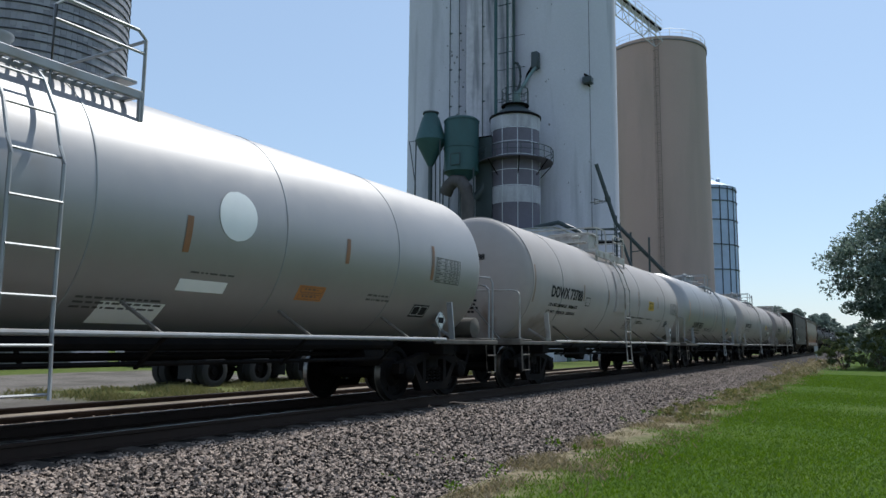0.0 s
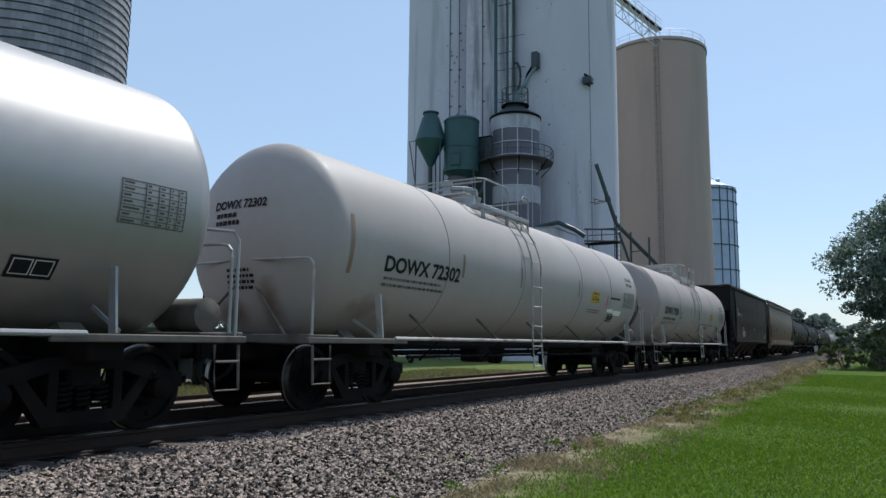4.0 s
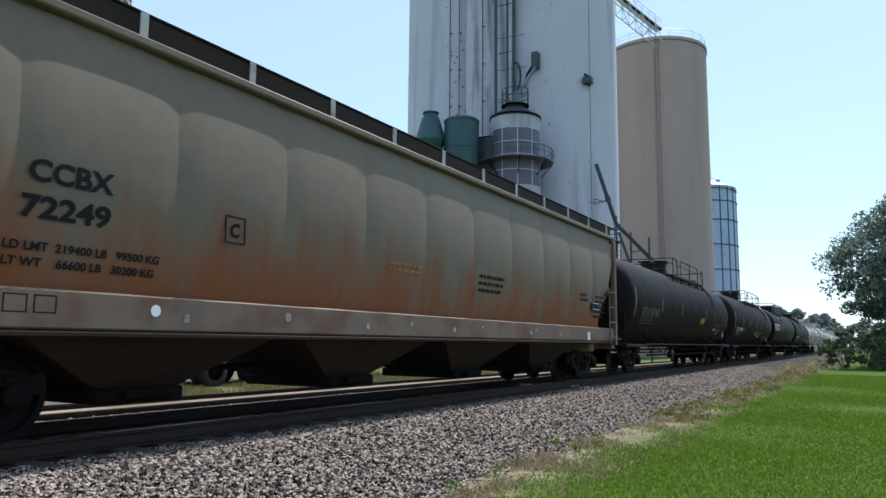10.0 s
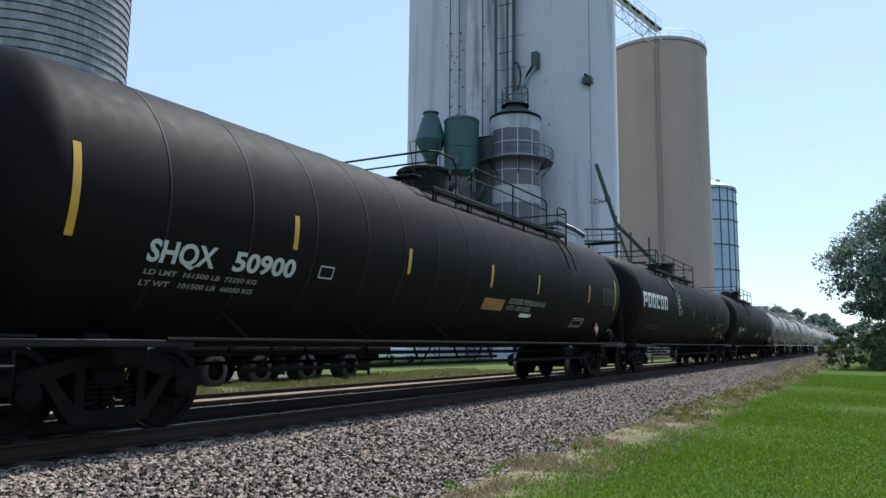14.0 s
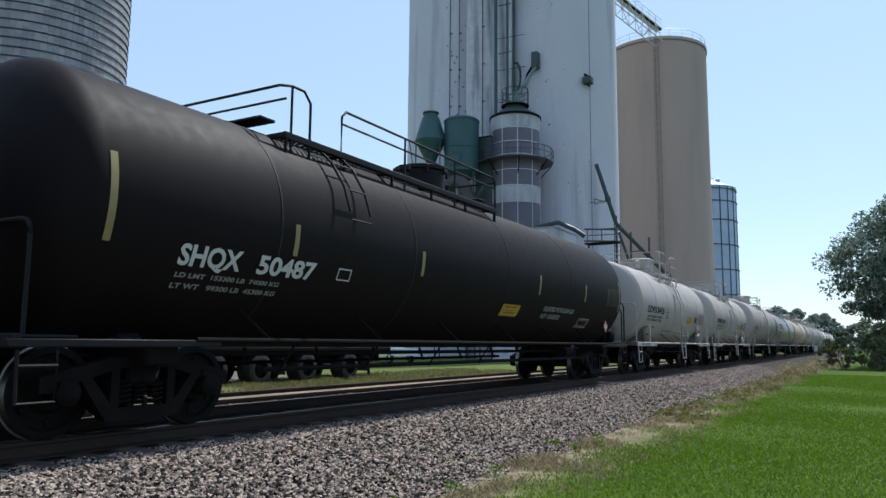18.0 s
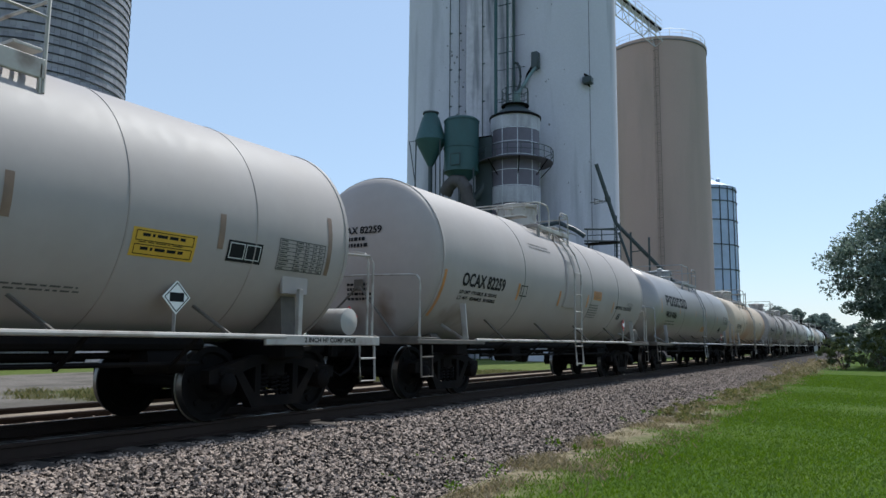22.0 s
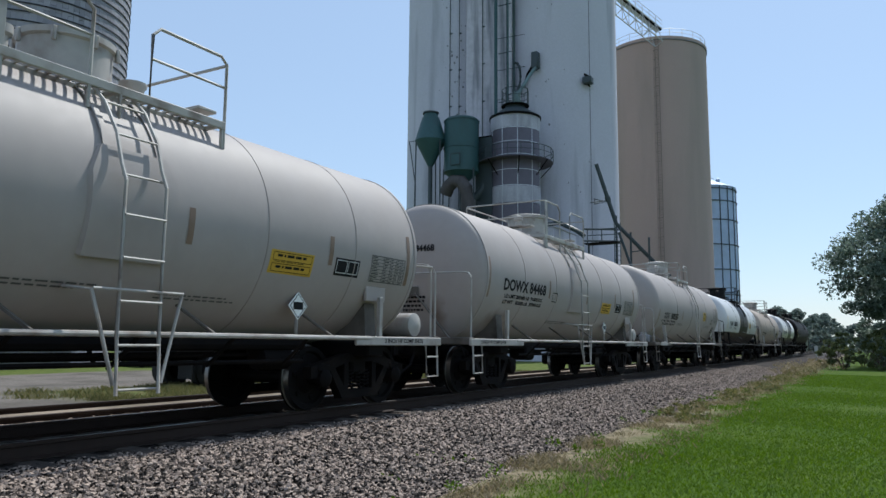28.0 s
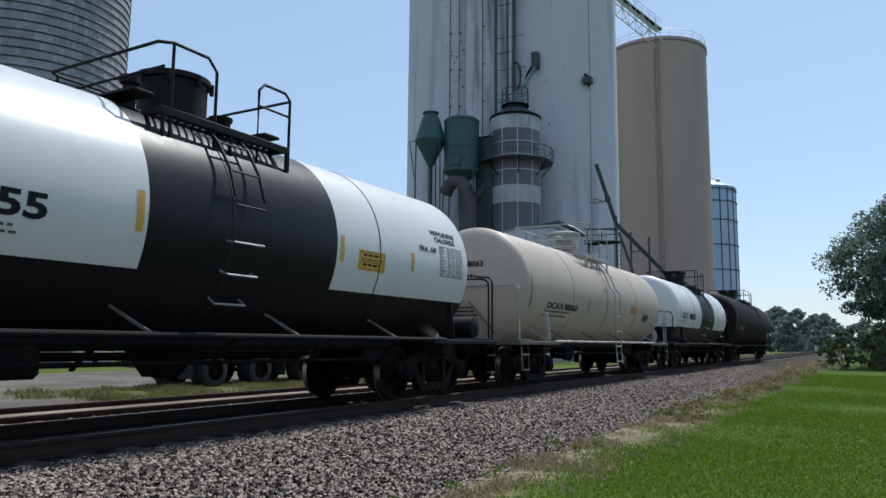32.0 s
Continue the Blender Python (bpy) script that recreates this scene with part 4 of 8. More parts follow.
def wheelset_mesh():
    g = Geo()
    g.tube([(-1.02, 0, 0), (1.02, 0, 0)], 0.08, 12)
    for s in (-1, 1):
        x = s * 0.7535
        prof = [(-0.075, 0.10), (-0.075, 0.17), (-0.03, 0.22), (-0.03, 0.36), (-0.07, 0.38), (-0.07, WHEEL_R + 0.025), (-0.035, WHEEL_R + 0.02), (-0.03, WHEEL_R), (0.065, WHEEL_R - 0.006),
                (0.07, WHEEL_R - 0.02), (0.068, 0.38), (0.02, 0.36), (0.02, 0.22), (0.09, 0.17), (0.09, 0.10)]
        g.lathe([(s * a, r) for a, r in prof], 36, "x", (x, 0, 0), slots=lambda k, j: 1 if k in (6, 7) else 0)
        for k in range(6):
            a = k * math.pi / 3
            g.box((x + s * 0.03, 0.29 * math.cos(a), 0.29 * math.sin(a)), (0.03, 0.07, 0.07), 0.01)
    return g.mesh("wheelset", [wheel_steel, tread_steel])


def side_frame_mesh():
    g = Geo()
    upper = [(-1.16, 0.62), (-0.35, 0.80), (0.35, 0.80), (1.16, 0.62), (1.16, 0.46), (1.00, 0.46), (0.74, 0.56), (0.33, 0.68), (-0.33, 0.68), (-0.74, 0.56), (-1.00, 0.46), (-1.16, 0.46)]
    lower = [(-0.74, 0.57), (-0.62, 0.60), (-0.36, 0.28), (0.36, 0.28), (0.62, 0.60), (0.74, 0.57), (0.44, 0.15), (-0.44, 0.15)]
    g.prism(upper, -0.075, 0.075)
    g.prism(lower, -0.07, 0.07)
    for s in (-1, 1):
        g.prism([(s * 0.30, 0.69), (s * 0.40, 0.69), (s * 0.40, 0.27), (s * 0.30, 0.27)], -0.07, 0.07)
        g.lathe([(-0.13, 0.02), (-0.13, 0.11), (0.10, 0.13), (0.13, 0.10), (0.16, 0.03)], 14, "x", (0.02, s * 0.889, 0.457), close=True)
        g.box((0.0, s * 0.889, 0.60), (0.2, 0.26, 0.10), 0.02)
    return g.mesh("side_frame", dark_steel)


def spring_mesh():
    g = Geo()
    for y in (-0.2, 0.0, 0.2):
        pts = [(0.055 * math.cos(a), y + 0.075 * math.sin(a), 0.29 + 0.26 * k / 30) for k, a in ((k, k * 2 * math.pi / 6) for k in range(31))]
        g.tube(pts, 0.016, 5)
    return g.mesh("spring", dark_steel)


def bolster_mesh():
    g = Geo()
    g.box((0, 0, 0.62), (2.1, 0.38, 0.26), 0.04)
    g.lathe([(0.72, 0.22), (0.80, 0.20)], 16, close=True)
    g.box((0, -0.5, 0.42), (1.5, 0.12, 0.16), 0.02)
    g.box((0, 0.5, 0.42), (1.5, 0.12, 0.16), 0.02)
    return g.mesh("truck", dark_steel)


WHEELSETS = []


def truck(car, y):
    t = part("truck", shared("bolster", bolster_mesh), None, car, m=pose(0, y, 0))
    for s in (-1, 1):
        part("side_frame", shared("frame", side_frame_mesh), None, t, m=pose(s * 1.0, 0, 0, 0, 0, 0 if s > 0 else 180))
        part("spring", shared("spring", spring_mesh), None, t, m=pose(s * 1.0, 0, 0))
        w = part("wheelset", shared("wheels", wheelset_mesh), None, t, m=pose(0, s * 0.889, WHEEL_R))
        WHEELSETS.append((w, car, y + s * 0.889))


def coupler_mesh():
    g = Geo()
    g.box((0, 0.42, 0.88), (0.16, 0.75, 0.2), 0.03)
    g.prism([(-0.16, 0.10), (0.18, 0.12), (0.19, -0.06), (0.08, -0.10), (0.06, 0.0), (-0.05, 0.0), (-0.12, -0.08), (-0.2, -0.04)], 0.74, 1.02, "z")
    g.box((0, 0.80, 0.88), (0.42, 0.12, 0.42), 0.02)
    g.tube([(0.25, 0.6, 0.85), (0.32, 0.3, 0.55), (0.28, 0.06, 0.42), (0.2, -0.04, 0.5)], 0.028, 6)
    g.tube([(-0.1, 0.55, 0.98), (0.5, 0.5, 0.95), (1.3, 0.48, 0.92), (1.4, 0.46, 0.75)], 0.014, 5)
    return g.mesh("coupler", dark_steel)


def brake_wheel_mesh():
    g = Geo()
    n = 20
    g.tube([(0.27 * math.cos(2 * math.pi * k / n), 0, 0.27 * math.sin(2 * math.pi * k / n)) for k in range(n + 1)], 0.016, 6)
    g.lathe([(-0.04, 0.05), (0.04, 0.05)], 12, "y", close=True)
    for k in range(5):
        a = 2 * math.pi * k / 5
        g.tube([(0, 0, 0), (0.27 * math.cos(a), 0.0, 0.27 * math.sin(a))], 0.012, 5)
    return g


def letters(text, height):
    """The outline of a line of writing: vertices (along, up) and faces, one unit of height."""
    c = bpy.data.curves.new("line", "FONT")
    c.body, c.size, c.resolution_u = text, height / 0.70, 3
    c.offset = height * 0.045
    ob = new("line", c)
    me = bpy.data.meshes.new_from_object(ob)
    bpy.data.objects.remove(ob)
    bm = bmesh.new()
    bm.from_mesh(me)
    for k in range(1, 4):
        bmesh.ops.bisect_plane(bm, geom=list(bm.verts) + list(bm.edges) + list(bm.faces), plane_co=(0, height * k / 4, 0), plane_no=(0, 1, 0))
    bm.verts.index_update()
    vs, fs = [tuple(v.co[:2]) for v in bm.verts], [tuple(v.index for v in f.verts) for f in bm.faces]
    bm.free()
    bpy.data.meshes.remove(me)
    lo, hi = min(v[0] for v in vs), max(v[0] for v in vs)
    return [(v[0] - lo, v[1]) for v in vs], fs, hi - lo


class Shell:
    """The round side of a tank, on which marks are laid: y along, a = degrees above the middle, on the side towards +x."""

    def __init__(self, r, zc):
        self.r, self.zc = r, zc

    def at(self, y, a, off=0.006):
        return ((self.r + off) * math.cos(radians(a)), y, self.zc + (self.r + off) * math.sin(radians(a)))

    def patch(self, g, y0, y1, a_hi, a_lo, off=0.006, n=0, lean=0.0):
        n = n or max(2, int(abs(a_hi - a_lo) / 4))
        vs = []
        for k in range(n + 1):
            a = a_hi + (a_lo - a_hi) * k / n
            sh = lean * k / n
            vs += [self.at(y0 + sh, a, off), self.at(y1 + sh, a, off)]
        return g.add(vs, [(2 * k, 2 * k + 1, 2 * k + 3, 2 * k + 2) for k in range(n)])

    def text(self, g, text, y, a_top, a_bot, width=0.0, off=0.007):
        h = self.r * radians(a_top - a_bot)
        vs, fs, w = letters(text, h)
        k = width / w if width else 1.0
        return g.add([self.at(y + v[0] * k, a_bot + math.degrees(v[1] / self.r), off) for v in vs], fs)

    def rows(self, g, y0, y1, a_hi, a_lo, n, seed=0, fill=0.82):
        """Writing too small to read: rows of short bars."""
        rng = random.Random(seed)
        step = (a_hi - a_lo) / n
        for k in range(n):
            a, y = a_hi - k * step, y0
            end = y0 + (y1 - y0) * rng.uniform(fill, 1)
            while y < end - 0.02:
                w = min(rng.uniform(0.03, 0.13), end - y)
                self.patch(g, y, y + w, a, a - step * 0.42, 0.007, 1)
                y += w + 0.028
        return g

    def border(self, g, y0, y1, a_hi, a_lo, w=0.012):
        d = math.degrees(w / self.r)
        self.patch(g, y0, y1, a_hi, a_hi - d, 0.008, 1), self.patch(g, y0, y1, a_lo + d, a_lo, 0.008, 1)
        self.patch(g, y0, y0 + w, a_hi, a_lo, 0.008), self.patch(g, y1 - w, y1, a_hi, a_lo, 0.008)
        return g

    def chart(self, g, y0, y1, a_hi, a_lo, rows, cols):
        self.border(g, y0, y1, a_hi, a_lo)
        for k in range(1, rows):
            a = a_hi + (a_lo - a_hi) * k / rows
            self.patch(g, y0, y1, a, a - 0.3, 0.008, 1)
        for c in cols:
            y = y0 + (y1 - y0) * c
            self.patch(g, y, y + 0.012, a_hi, a_lo, 0.008)
        rng = random.Random(rows)
        step = (a_hi - a_lo) / rows
        for k in range(rows):
            for c0, c1 in zip([0] + cols, cols + [1]):
                ya, yb = y0 + (y1 - y0) * c0 + 0.03, y0 + (y1 - y0) * c1 - 0.03
                self.patch(g, ya, ya + (yb - ya) * rng.uniform(0.35, 0.9), a_hi - step * (k + 0.36), a_hi - step * (k + 0.68), 0.007, 1)
        return g


def head_text(g, text, x, z, h, R, zc, y_seam, dish, sgn=-1, width=0.0):
    """Writing on the leading head, which bulges towards smaller y."""
    vs, fs, w = letters(text, h)
    k = width / w if width else 1.0
    out = []
    for u, v in vs:
        px, pz = x + u * k, z + v
        q = max(0.0, 1 - (px * px + (pz - zc) ** 2) / (R * R))
        out.append((px, y_seam - dish * math.sqrt(q) - 0.012, pz))
    return g.add(out, fs)


def diamond(car, shell, y, a, size, m, label="", off=0.02, num=""):
    c = Vector(shell.at(y, a, 0.0)) + Vector((0.12, 0, 0))
    t = Matrix(((0, 1, 0), (0, 0, 1), (1, 0, 0))).transposed()
    g = Geo().box(c, (size, size, 0.012), 0.003, t @ Matrix.Rotation(radians(45), 3, "Z"))
    p = part("placard", g, m, car, label or "diamond hazard placard")
    s = size * 0.36
    part("placard_border", Geo().add([c + t @ Vector((x, y_, 0.009)) for x, y_ in ((-s, -0.05), (s, -0.05), (s, 0.05), (-s, 0.05))], [(0, 1, 2, 3)]), white_card if m is not white_card else black_line, p)
    if num:
        vs, fs, w = letters(num, size * 0.2)
        part("placard_number", Geo().add([c + t @ Vector((u - w / 2, v - size * 0.1, 0.011)) for u, v in vs], fs), black_line, p)
    e = size * 0.62
    ring = [(0, -e), (e, 0), (0, e), (-e, 0)]
    f = 0.9
    g2 = Geo().add([c + t @ Vector((x, y_, 0.008)) for x, y_ in ring] + [c + t @ Vector((x * f, y_ * f, 0.008)) for x, y_ in ring], [(k, (k + 1) % 4, 4 + (k + 1) % 4, 4 + k) for k in range(4)])
    part("placard_line", g2, white_card if m is not white_card else black_line, p)
    return p


# ---- tank cars ----
def ladder_panel(sh, y, back, ahead, top, foot):
    """A raised panel on the shell with its upper corners cut off, and straps that run from it over the top."""
    g, d, n = Geo(), 0.05, 12
    vs = []
    for k in range(n + 1):
        a = top + (foot - top) * k / n
        cut = max(0.0, 0.12 * (1 - k / 3))
        lo, hi = y - back + cut, y + ahead - cut
        vs += [sh.at(lo - 0.02, a, 0.0), sh.at(lo, a, d), sh.at(hi, a, d), sh.at(hi + 0.02, a, 0.0)]
    fs = [(4 * k + i, 4 * k + i + 1, 4 * k + i + 5, 4 * k + i + 4) for k in range(n) for i in range(3)]
    g.add(vs, fs + [(0, 1, 2, 3), (4 * n, 4 * n + 3, 4 * n + 2, 4 * n + 1)])
    for c in (-back + 0.16, ahead - 0.2):
        sh.patch(g, y + c, y + c + 0.09, 78, top, 0.02)
    return g


def tank_car(s):
    """A tank car; its origin is on the rail tops at the leading coupler's face, and the car lies towards +y."""
    R, zc, P, dish = s["r"], s["zc"], s["length"], s["dish"]
    ink, paint, trim, top_m = s["ink"], s["paint"], s["trim"], s["top_mat"]
    t = thing("tank_car", pose(TRACK_X, s["start"], RAIL_Z), s["label"], "tank car", "cars of the freight train")
    y0, y1 = s["inset"], P - s.get("tail", s["inset"])
    sh = Shell(R, zc)
    zt = zc + R
    low = grimy_trim if trim is not black_trim else black_trim
    # shell with dished heads; two-tone cars change colour along clean edges
    split, belt = s.get("lower"), s.get("belt")
    n = 96 if split is None else 240
    arcs = (0.02, 0.18, 0.36, 0.55, 0.75, 0.95, 1.15, 1.32, 1.45) if split is None else tuple(0.02 + 1.5 * k / 36 for k in range(37))
    head = [(y0 - dish * math.cos(a), R * math.sin(a)) for a in arcs]
    body = sorted({y0, y1, *([belt[0] + y0, belt[1] + y0] if belt else []), *(y0 + d for d in s["seams"])})
    prof = head + [(y, R) for y in body] + [(y1 + y0 - y, r) for y, r in head[::-1]]
    nh = len(head)

    def slot(k, j):
        a = 360.0 * (j + 0.5) / n
        a = a - 360 if a > 180 else a
        el = math.degrees(math.asin(math.sin(radians(a))))
        level = (prof[k][1] + prof[k + 1][1]) / 2 / R * math.sin(radians(el))
        if split is not None and level < math.sin(radians(split)):
            return 1
        if belt and nh <= k < nh + len(body) - 1 and body[k - nh] >= belt[0] + y0 - 0.01 and body[k - nh + 1] <= belt[1] + y0 + 0.01:
            return 1
        return 0
    part("tank_shell", Geo().lathe(prof, n, "y", (0, 0, zc), slots=slot, close=True), [paint, s.get("second", paint)], t, angle=50)
    for y in [y0, y1] if s.get("rims", True) else []:
        part("head_rim", Geo().lathe([(-0.035, R), (-0.03, R + 0.012), (0.03, R + 0.012), (0.035, R)], 96, "y", (0, y, zc)), paint if split is None else s["second"], t)
    for d in s["seams"]:
        g = Geo().lathe([(-0.012, R + 0.001), (-0.008, R + 0.007), (0.008, R + 0.007), (0.012, R + 0.001)], 96, "y", (0, y0 + d, zc))
        part("jacket_seam", g, s.get("seam_mat", grey_line), t)
    # sills, saddles, side rails
    zs = s.get("sill", 1.03)
    for e, f in ((0.0, 1), (P, -1)):
        tr = Matrix.Translation((0, e, 0)) @ Matrix.Diagonal((f, f, 1, 1))
        def q(g):
            g.v = [tuple(tr @ Vector(p)) for p in g.v]
            return g
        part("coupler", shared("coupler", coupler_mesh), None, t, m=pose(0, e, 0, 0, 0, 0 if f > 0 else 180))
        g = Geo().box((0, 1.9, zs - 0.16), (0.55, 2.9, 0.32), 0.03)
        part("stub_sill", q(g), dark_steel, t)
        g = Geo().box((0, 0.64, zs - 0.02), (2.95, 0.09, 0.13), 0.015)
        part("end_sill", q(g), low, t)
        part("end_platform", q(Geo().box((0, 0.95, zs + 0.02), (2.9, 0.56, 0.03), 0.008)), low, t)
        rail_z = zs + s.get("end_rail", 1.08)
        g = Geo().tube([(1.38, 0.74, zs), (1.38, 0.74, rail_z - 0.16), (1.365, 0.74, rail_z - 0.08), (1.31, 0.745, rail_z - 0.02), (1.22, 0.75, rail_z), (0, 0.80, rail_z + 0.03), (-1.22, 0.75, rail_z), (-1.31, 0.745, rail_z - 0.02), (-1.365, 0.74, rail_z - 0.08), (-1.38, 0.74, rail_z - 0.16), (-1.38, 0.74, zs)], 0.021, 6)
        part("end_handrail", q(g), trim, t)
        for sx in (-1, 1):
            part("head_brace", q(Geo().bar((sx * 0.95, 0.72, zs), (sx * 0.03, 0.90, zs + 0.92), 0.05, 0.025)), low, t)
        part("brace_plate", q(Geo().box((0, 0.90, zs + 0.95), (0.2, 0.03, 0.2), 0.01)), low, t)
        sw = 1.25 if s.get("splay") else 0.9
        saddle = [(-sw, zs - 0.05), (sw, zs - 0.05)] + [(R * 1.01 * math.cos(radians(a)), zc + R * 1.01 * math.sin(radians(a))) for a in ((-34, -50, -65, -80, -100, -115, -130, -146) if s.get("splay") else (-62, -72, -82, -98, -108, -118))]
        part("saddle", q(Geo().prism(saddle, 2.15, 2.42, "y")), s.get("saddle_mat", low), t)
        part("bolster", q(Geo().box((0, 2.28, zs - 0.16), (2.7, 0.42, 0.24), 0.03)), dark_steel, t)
        for sx in (-1, 1):
            # side sill plate over the truck, corner steps, corner grab rails
            part("side_plate", q(Geo().box((sx * 1.46, 1.75, zs - 0.04), (0.05, 2.4, 0.13 if s.get("splay") else 0.08), 0.012)), trim if s.get("splay") else low, t)
            g = Geo()
            g.tube([(sx * 1.46, 0.66, zs - 0.1), (sx * 1.48, 0.66, 0.42), (sx * 1.48, 1.02, 0.42), (sx * 1.46, 1.02, zs - 0.1)], 0.019, 6)
            g.tube([(sx * 1.48, 0.66, 0.74), (sx * 1.48, 1.02, 0.74)], 0.017, 6)
            part("sill_step", q(g), trim if s.get("splay") else low, t)
            if f < 0:
                g = Geo().tube([(sx * 1.44, 0.70, zs), (sx * 1.44, 0.70, zs + 1.12), (sx * 1.40, 0.74, zs + 1.22), (sx * 1.15, 0.95, zs + 1.24)], 0.022, 6)
                part("grab_rail", q(g), trim, t)
            if s.get("rigging"):
                continue
            if not s.get("splay"):
                part("saddle_strap", q(Geo().bar((sx * 1.42, 2.28, zs), (sx * 1.36, 2.28, zs + 0.66), 0.035, 0.11).bar((sx * 1.40, 2.20, zs + 0.02), (sx * 0.95, 2.20, zs + 0.28), 0.03, 0.05)), trim, t)
                continue
            part("saddle_strap", q(Geo().bar((sx * 1.40, 2.28, zs), (sx * 1.41, 2.28, zs + 0.62), 0.06, 0.08)), trim, t)
            if f > 0:
                continue
            part("saddle_pad", q(sh.patch(Geo(), 2.02, 2.56, -18, -34, 0.012) if sx > 0 else Geo().box((-1.3, 2.28, zs + 0.7), (0.05, 0.5, 0.3), 0.01)), paint if split is None else s["second"], t)
        if s.get("splay"):
            ya = 0.95 if f > 0 else P - 2.25
            part("lettering", flat_text(Geo(), "2 INCH HF COMP SHOE", ya, zs - 0.065, 0.06, 1.489, 1.1), black_line, t)
        truck(t, 2.28 if f > 0 else P - 2.28)
    if s.get("end_gear"):
        gear = part("control_valve", Geo().box((0.95, 1.02, zs + 0.17), (0.30, 0.34, 0.26), 0.03).box((0.95, 1.02, zs + 0.33), (0.2, 0.22, 0.08), 0.02), silver_trim, t, "grey brake control valve on the end platform")
        for k in range(5):
            part("valve_rib", Geo().box((1.11, 0.90 + 0.06 * k, zs + 0.17), (0.03, 0.025, 0.24), 0.006), silver_trim, gear)
        part("valve_bowl", Geo().lathe([(0.04, 0.10), (0.22, 0.11), (0.28, 0.05)], 16, c=(1.05, 1.42, zs), close=True), grimy_trim, t)
        part("air_hose", Geo().tube([(0.8, 0.95, zs + 0.25), (0.4, 0.75, zs + 0.16), (-0.2, 0.70, zs + 0.20), (-0.7, 0.72, zs + 0.10)], 0.022, 6), dark_steel, t)
        part("end_plate", Geo().box((1.485, 1.75, zs - 0.02), (0.02, 1.0, 0.12), 0.006), white_trim, t)
    if s.get("tail_shield"):
        arc = [(1.44 * math.cos(radians(a)), zc + 1.44 * math.sin(radians(a))) for a in range(-166, -13, 8)]
        part("head_shield", Geo().prism(arc + [(1.3, zc + 0.25), (-1.3, zc + 0.25)], y1 + dish + 0.06, y1 + dish + 0.085, "y"), grimy_trim, t, "grimy steel half shield over the tail head")
    for sx in (-1, 1):
        part("side_rail", Geo().tube([(sx * 1.47, 2.6, zs), (sx * 1.47, P - 2.6, zs)], 0.030, 8), s.get("rail_mat", trim), t)
        k = max(2, int((y1 - y0) / 2.6))
        for j in range(1, k + 1):
            y = y0 + (y1 - y0) * j / (k + 1)
            a = -44
            p = sh.at(y - 0.22, a, 0.0)
            part("rail_bracket", Geo().tube([(sx * 1.46, y, zs), (sx * p[0], p[1], p[2])], 0.022, 5), s.get("bracket_mat", grimy_trim if ink is black_line else trim), t)
    if s.get("rigging"):
        for sx in (-1, 1):
            g = Geo().tube([(sx * 1.2, 3.9, 0.62), (sx * 1.2, P - 3.9, 0.62)], 0.035, 6)
            part("brake_rod", g, dark_steel, t)
            for k in range(7):
                y = 4.2 + (P - 8.4) * k / 6
                part("rod_hanger", Geo().bar((sx * 1.2, y, 0.58), (sx * 1.42, y + 0.1, zs), 0.06, 0.025), dark_steel, t)
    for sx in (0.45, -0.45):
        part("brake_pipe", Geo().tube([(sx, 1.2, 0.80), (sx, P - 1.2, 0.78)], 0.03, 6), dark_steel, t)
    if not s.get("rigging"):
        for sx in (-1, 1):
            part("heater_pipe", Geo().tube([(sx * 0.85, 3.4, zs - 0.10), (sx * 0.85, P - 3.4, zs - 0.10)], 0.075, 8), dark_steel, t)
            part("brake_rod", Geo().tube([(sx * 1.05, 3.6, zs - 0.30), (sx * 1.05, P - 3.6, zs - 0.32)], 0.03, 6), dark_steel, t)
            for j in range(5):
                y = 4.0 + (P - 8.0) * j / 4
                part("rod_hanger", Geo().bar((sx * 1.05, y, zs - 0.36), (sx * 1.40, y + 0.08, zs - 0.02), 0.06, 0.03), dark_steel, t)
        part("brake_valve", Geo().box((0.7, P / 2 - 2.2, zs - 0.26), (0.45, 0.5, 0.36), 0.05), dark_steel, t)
    if s.get("outlet", True):
        c = P / 2 + 0.2
        g = Geo().lathe([(0.50, 0.12), (0.62, 0.16), (zc - R + 0.06, 0.26)], 18, c=(0, c, 0), close=True)
        part("bottom_outlet", g, dark_steel, t)
        part("outlet_skid", Geo().prism([(c - 0.6, zc - R + 0.05), (c + 0.6, zc - R + 0.05), (c + 0.25, 0.52), (c - 0.25, 0.52)], -0.06, 0.06), dark_steel, t)
    part("air_reservoir", Geo().lathe([(-0.42, 0.05), (-0.36, 0.2), (0.36, 0.2), (0.42, 0.05)], 20, "x", (0.75, P - 0.82, zs + 0.24), close=True), (top_m if s.get("splay") else low) if ink is black_line else dark_steel, t)
    part("brake_cylinder", Geo().lathe([(-0.3, 0.05), (-0.27, 0.16), (0.27, 0.16), (0.3, 0.05)], 18, "y", (0.75, P - 3.9, 0.75), close=True), dark_steel, t)
    bw = part("brake_wheel", brake_wheel_mesh(), trim, t, m=pose(-0.85, P - 0.55, zs + 0.65))
    part("brake_stand", Geo().box((0, 0.1, -0.3), (0.22, 0.16, 0.75), 0.03), trim, bw)
    # ladders up the side and the platform with its fittings
    for d in s["ladders"]:
        y = y0 + d
        w = 0.24
        for q_ in (-w, w):
            low = [(1.66, y + q_, 0.45), (1.62, y + q_, zs), (1.62, y + q_, zc + 0.15)]
            pts = ([] if s.get("high_ladder") else low) + [sh.at(y + q_, a, 0.13) for a in (12, 25, 40, 55, 68, 78)]
            part("ladder_rail", Geo().tube(pts, 0.02, 6), s.get("ladder_mat", trim), t)
        z = 0.5
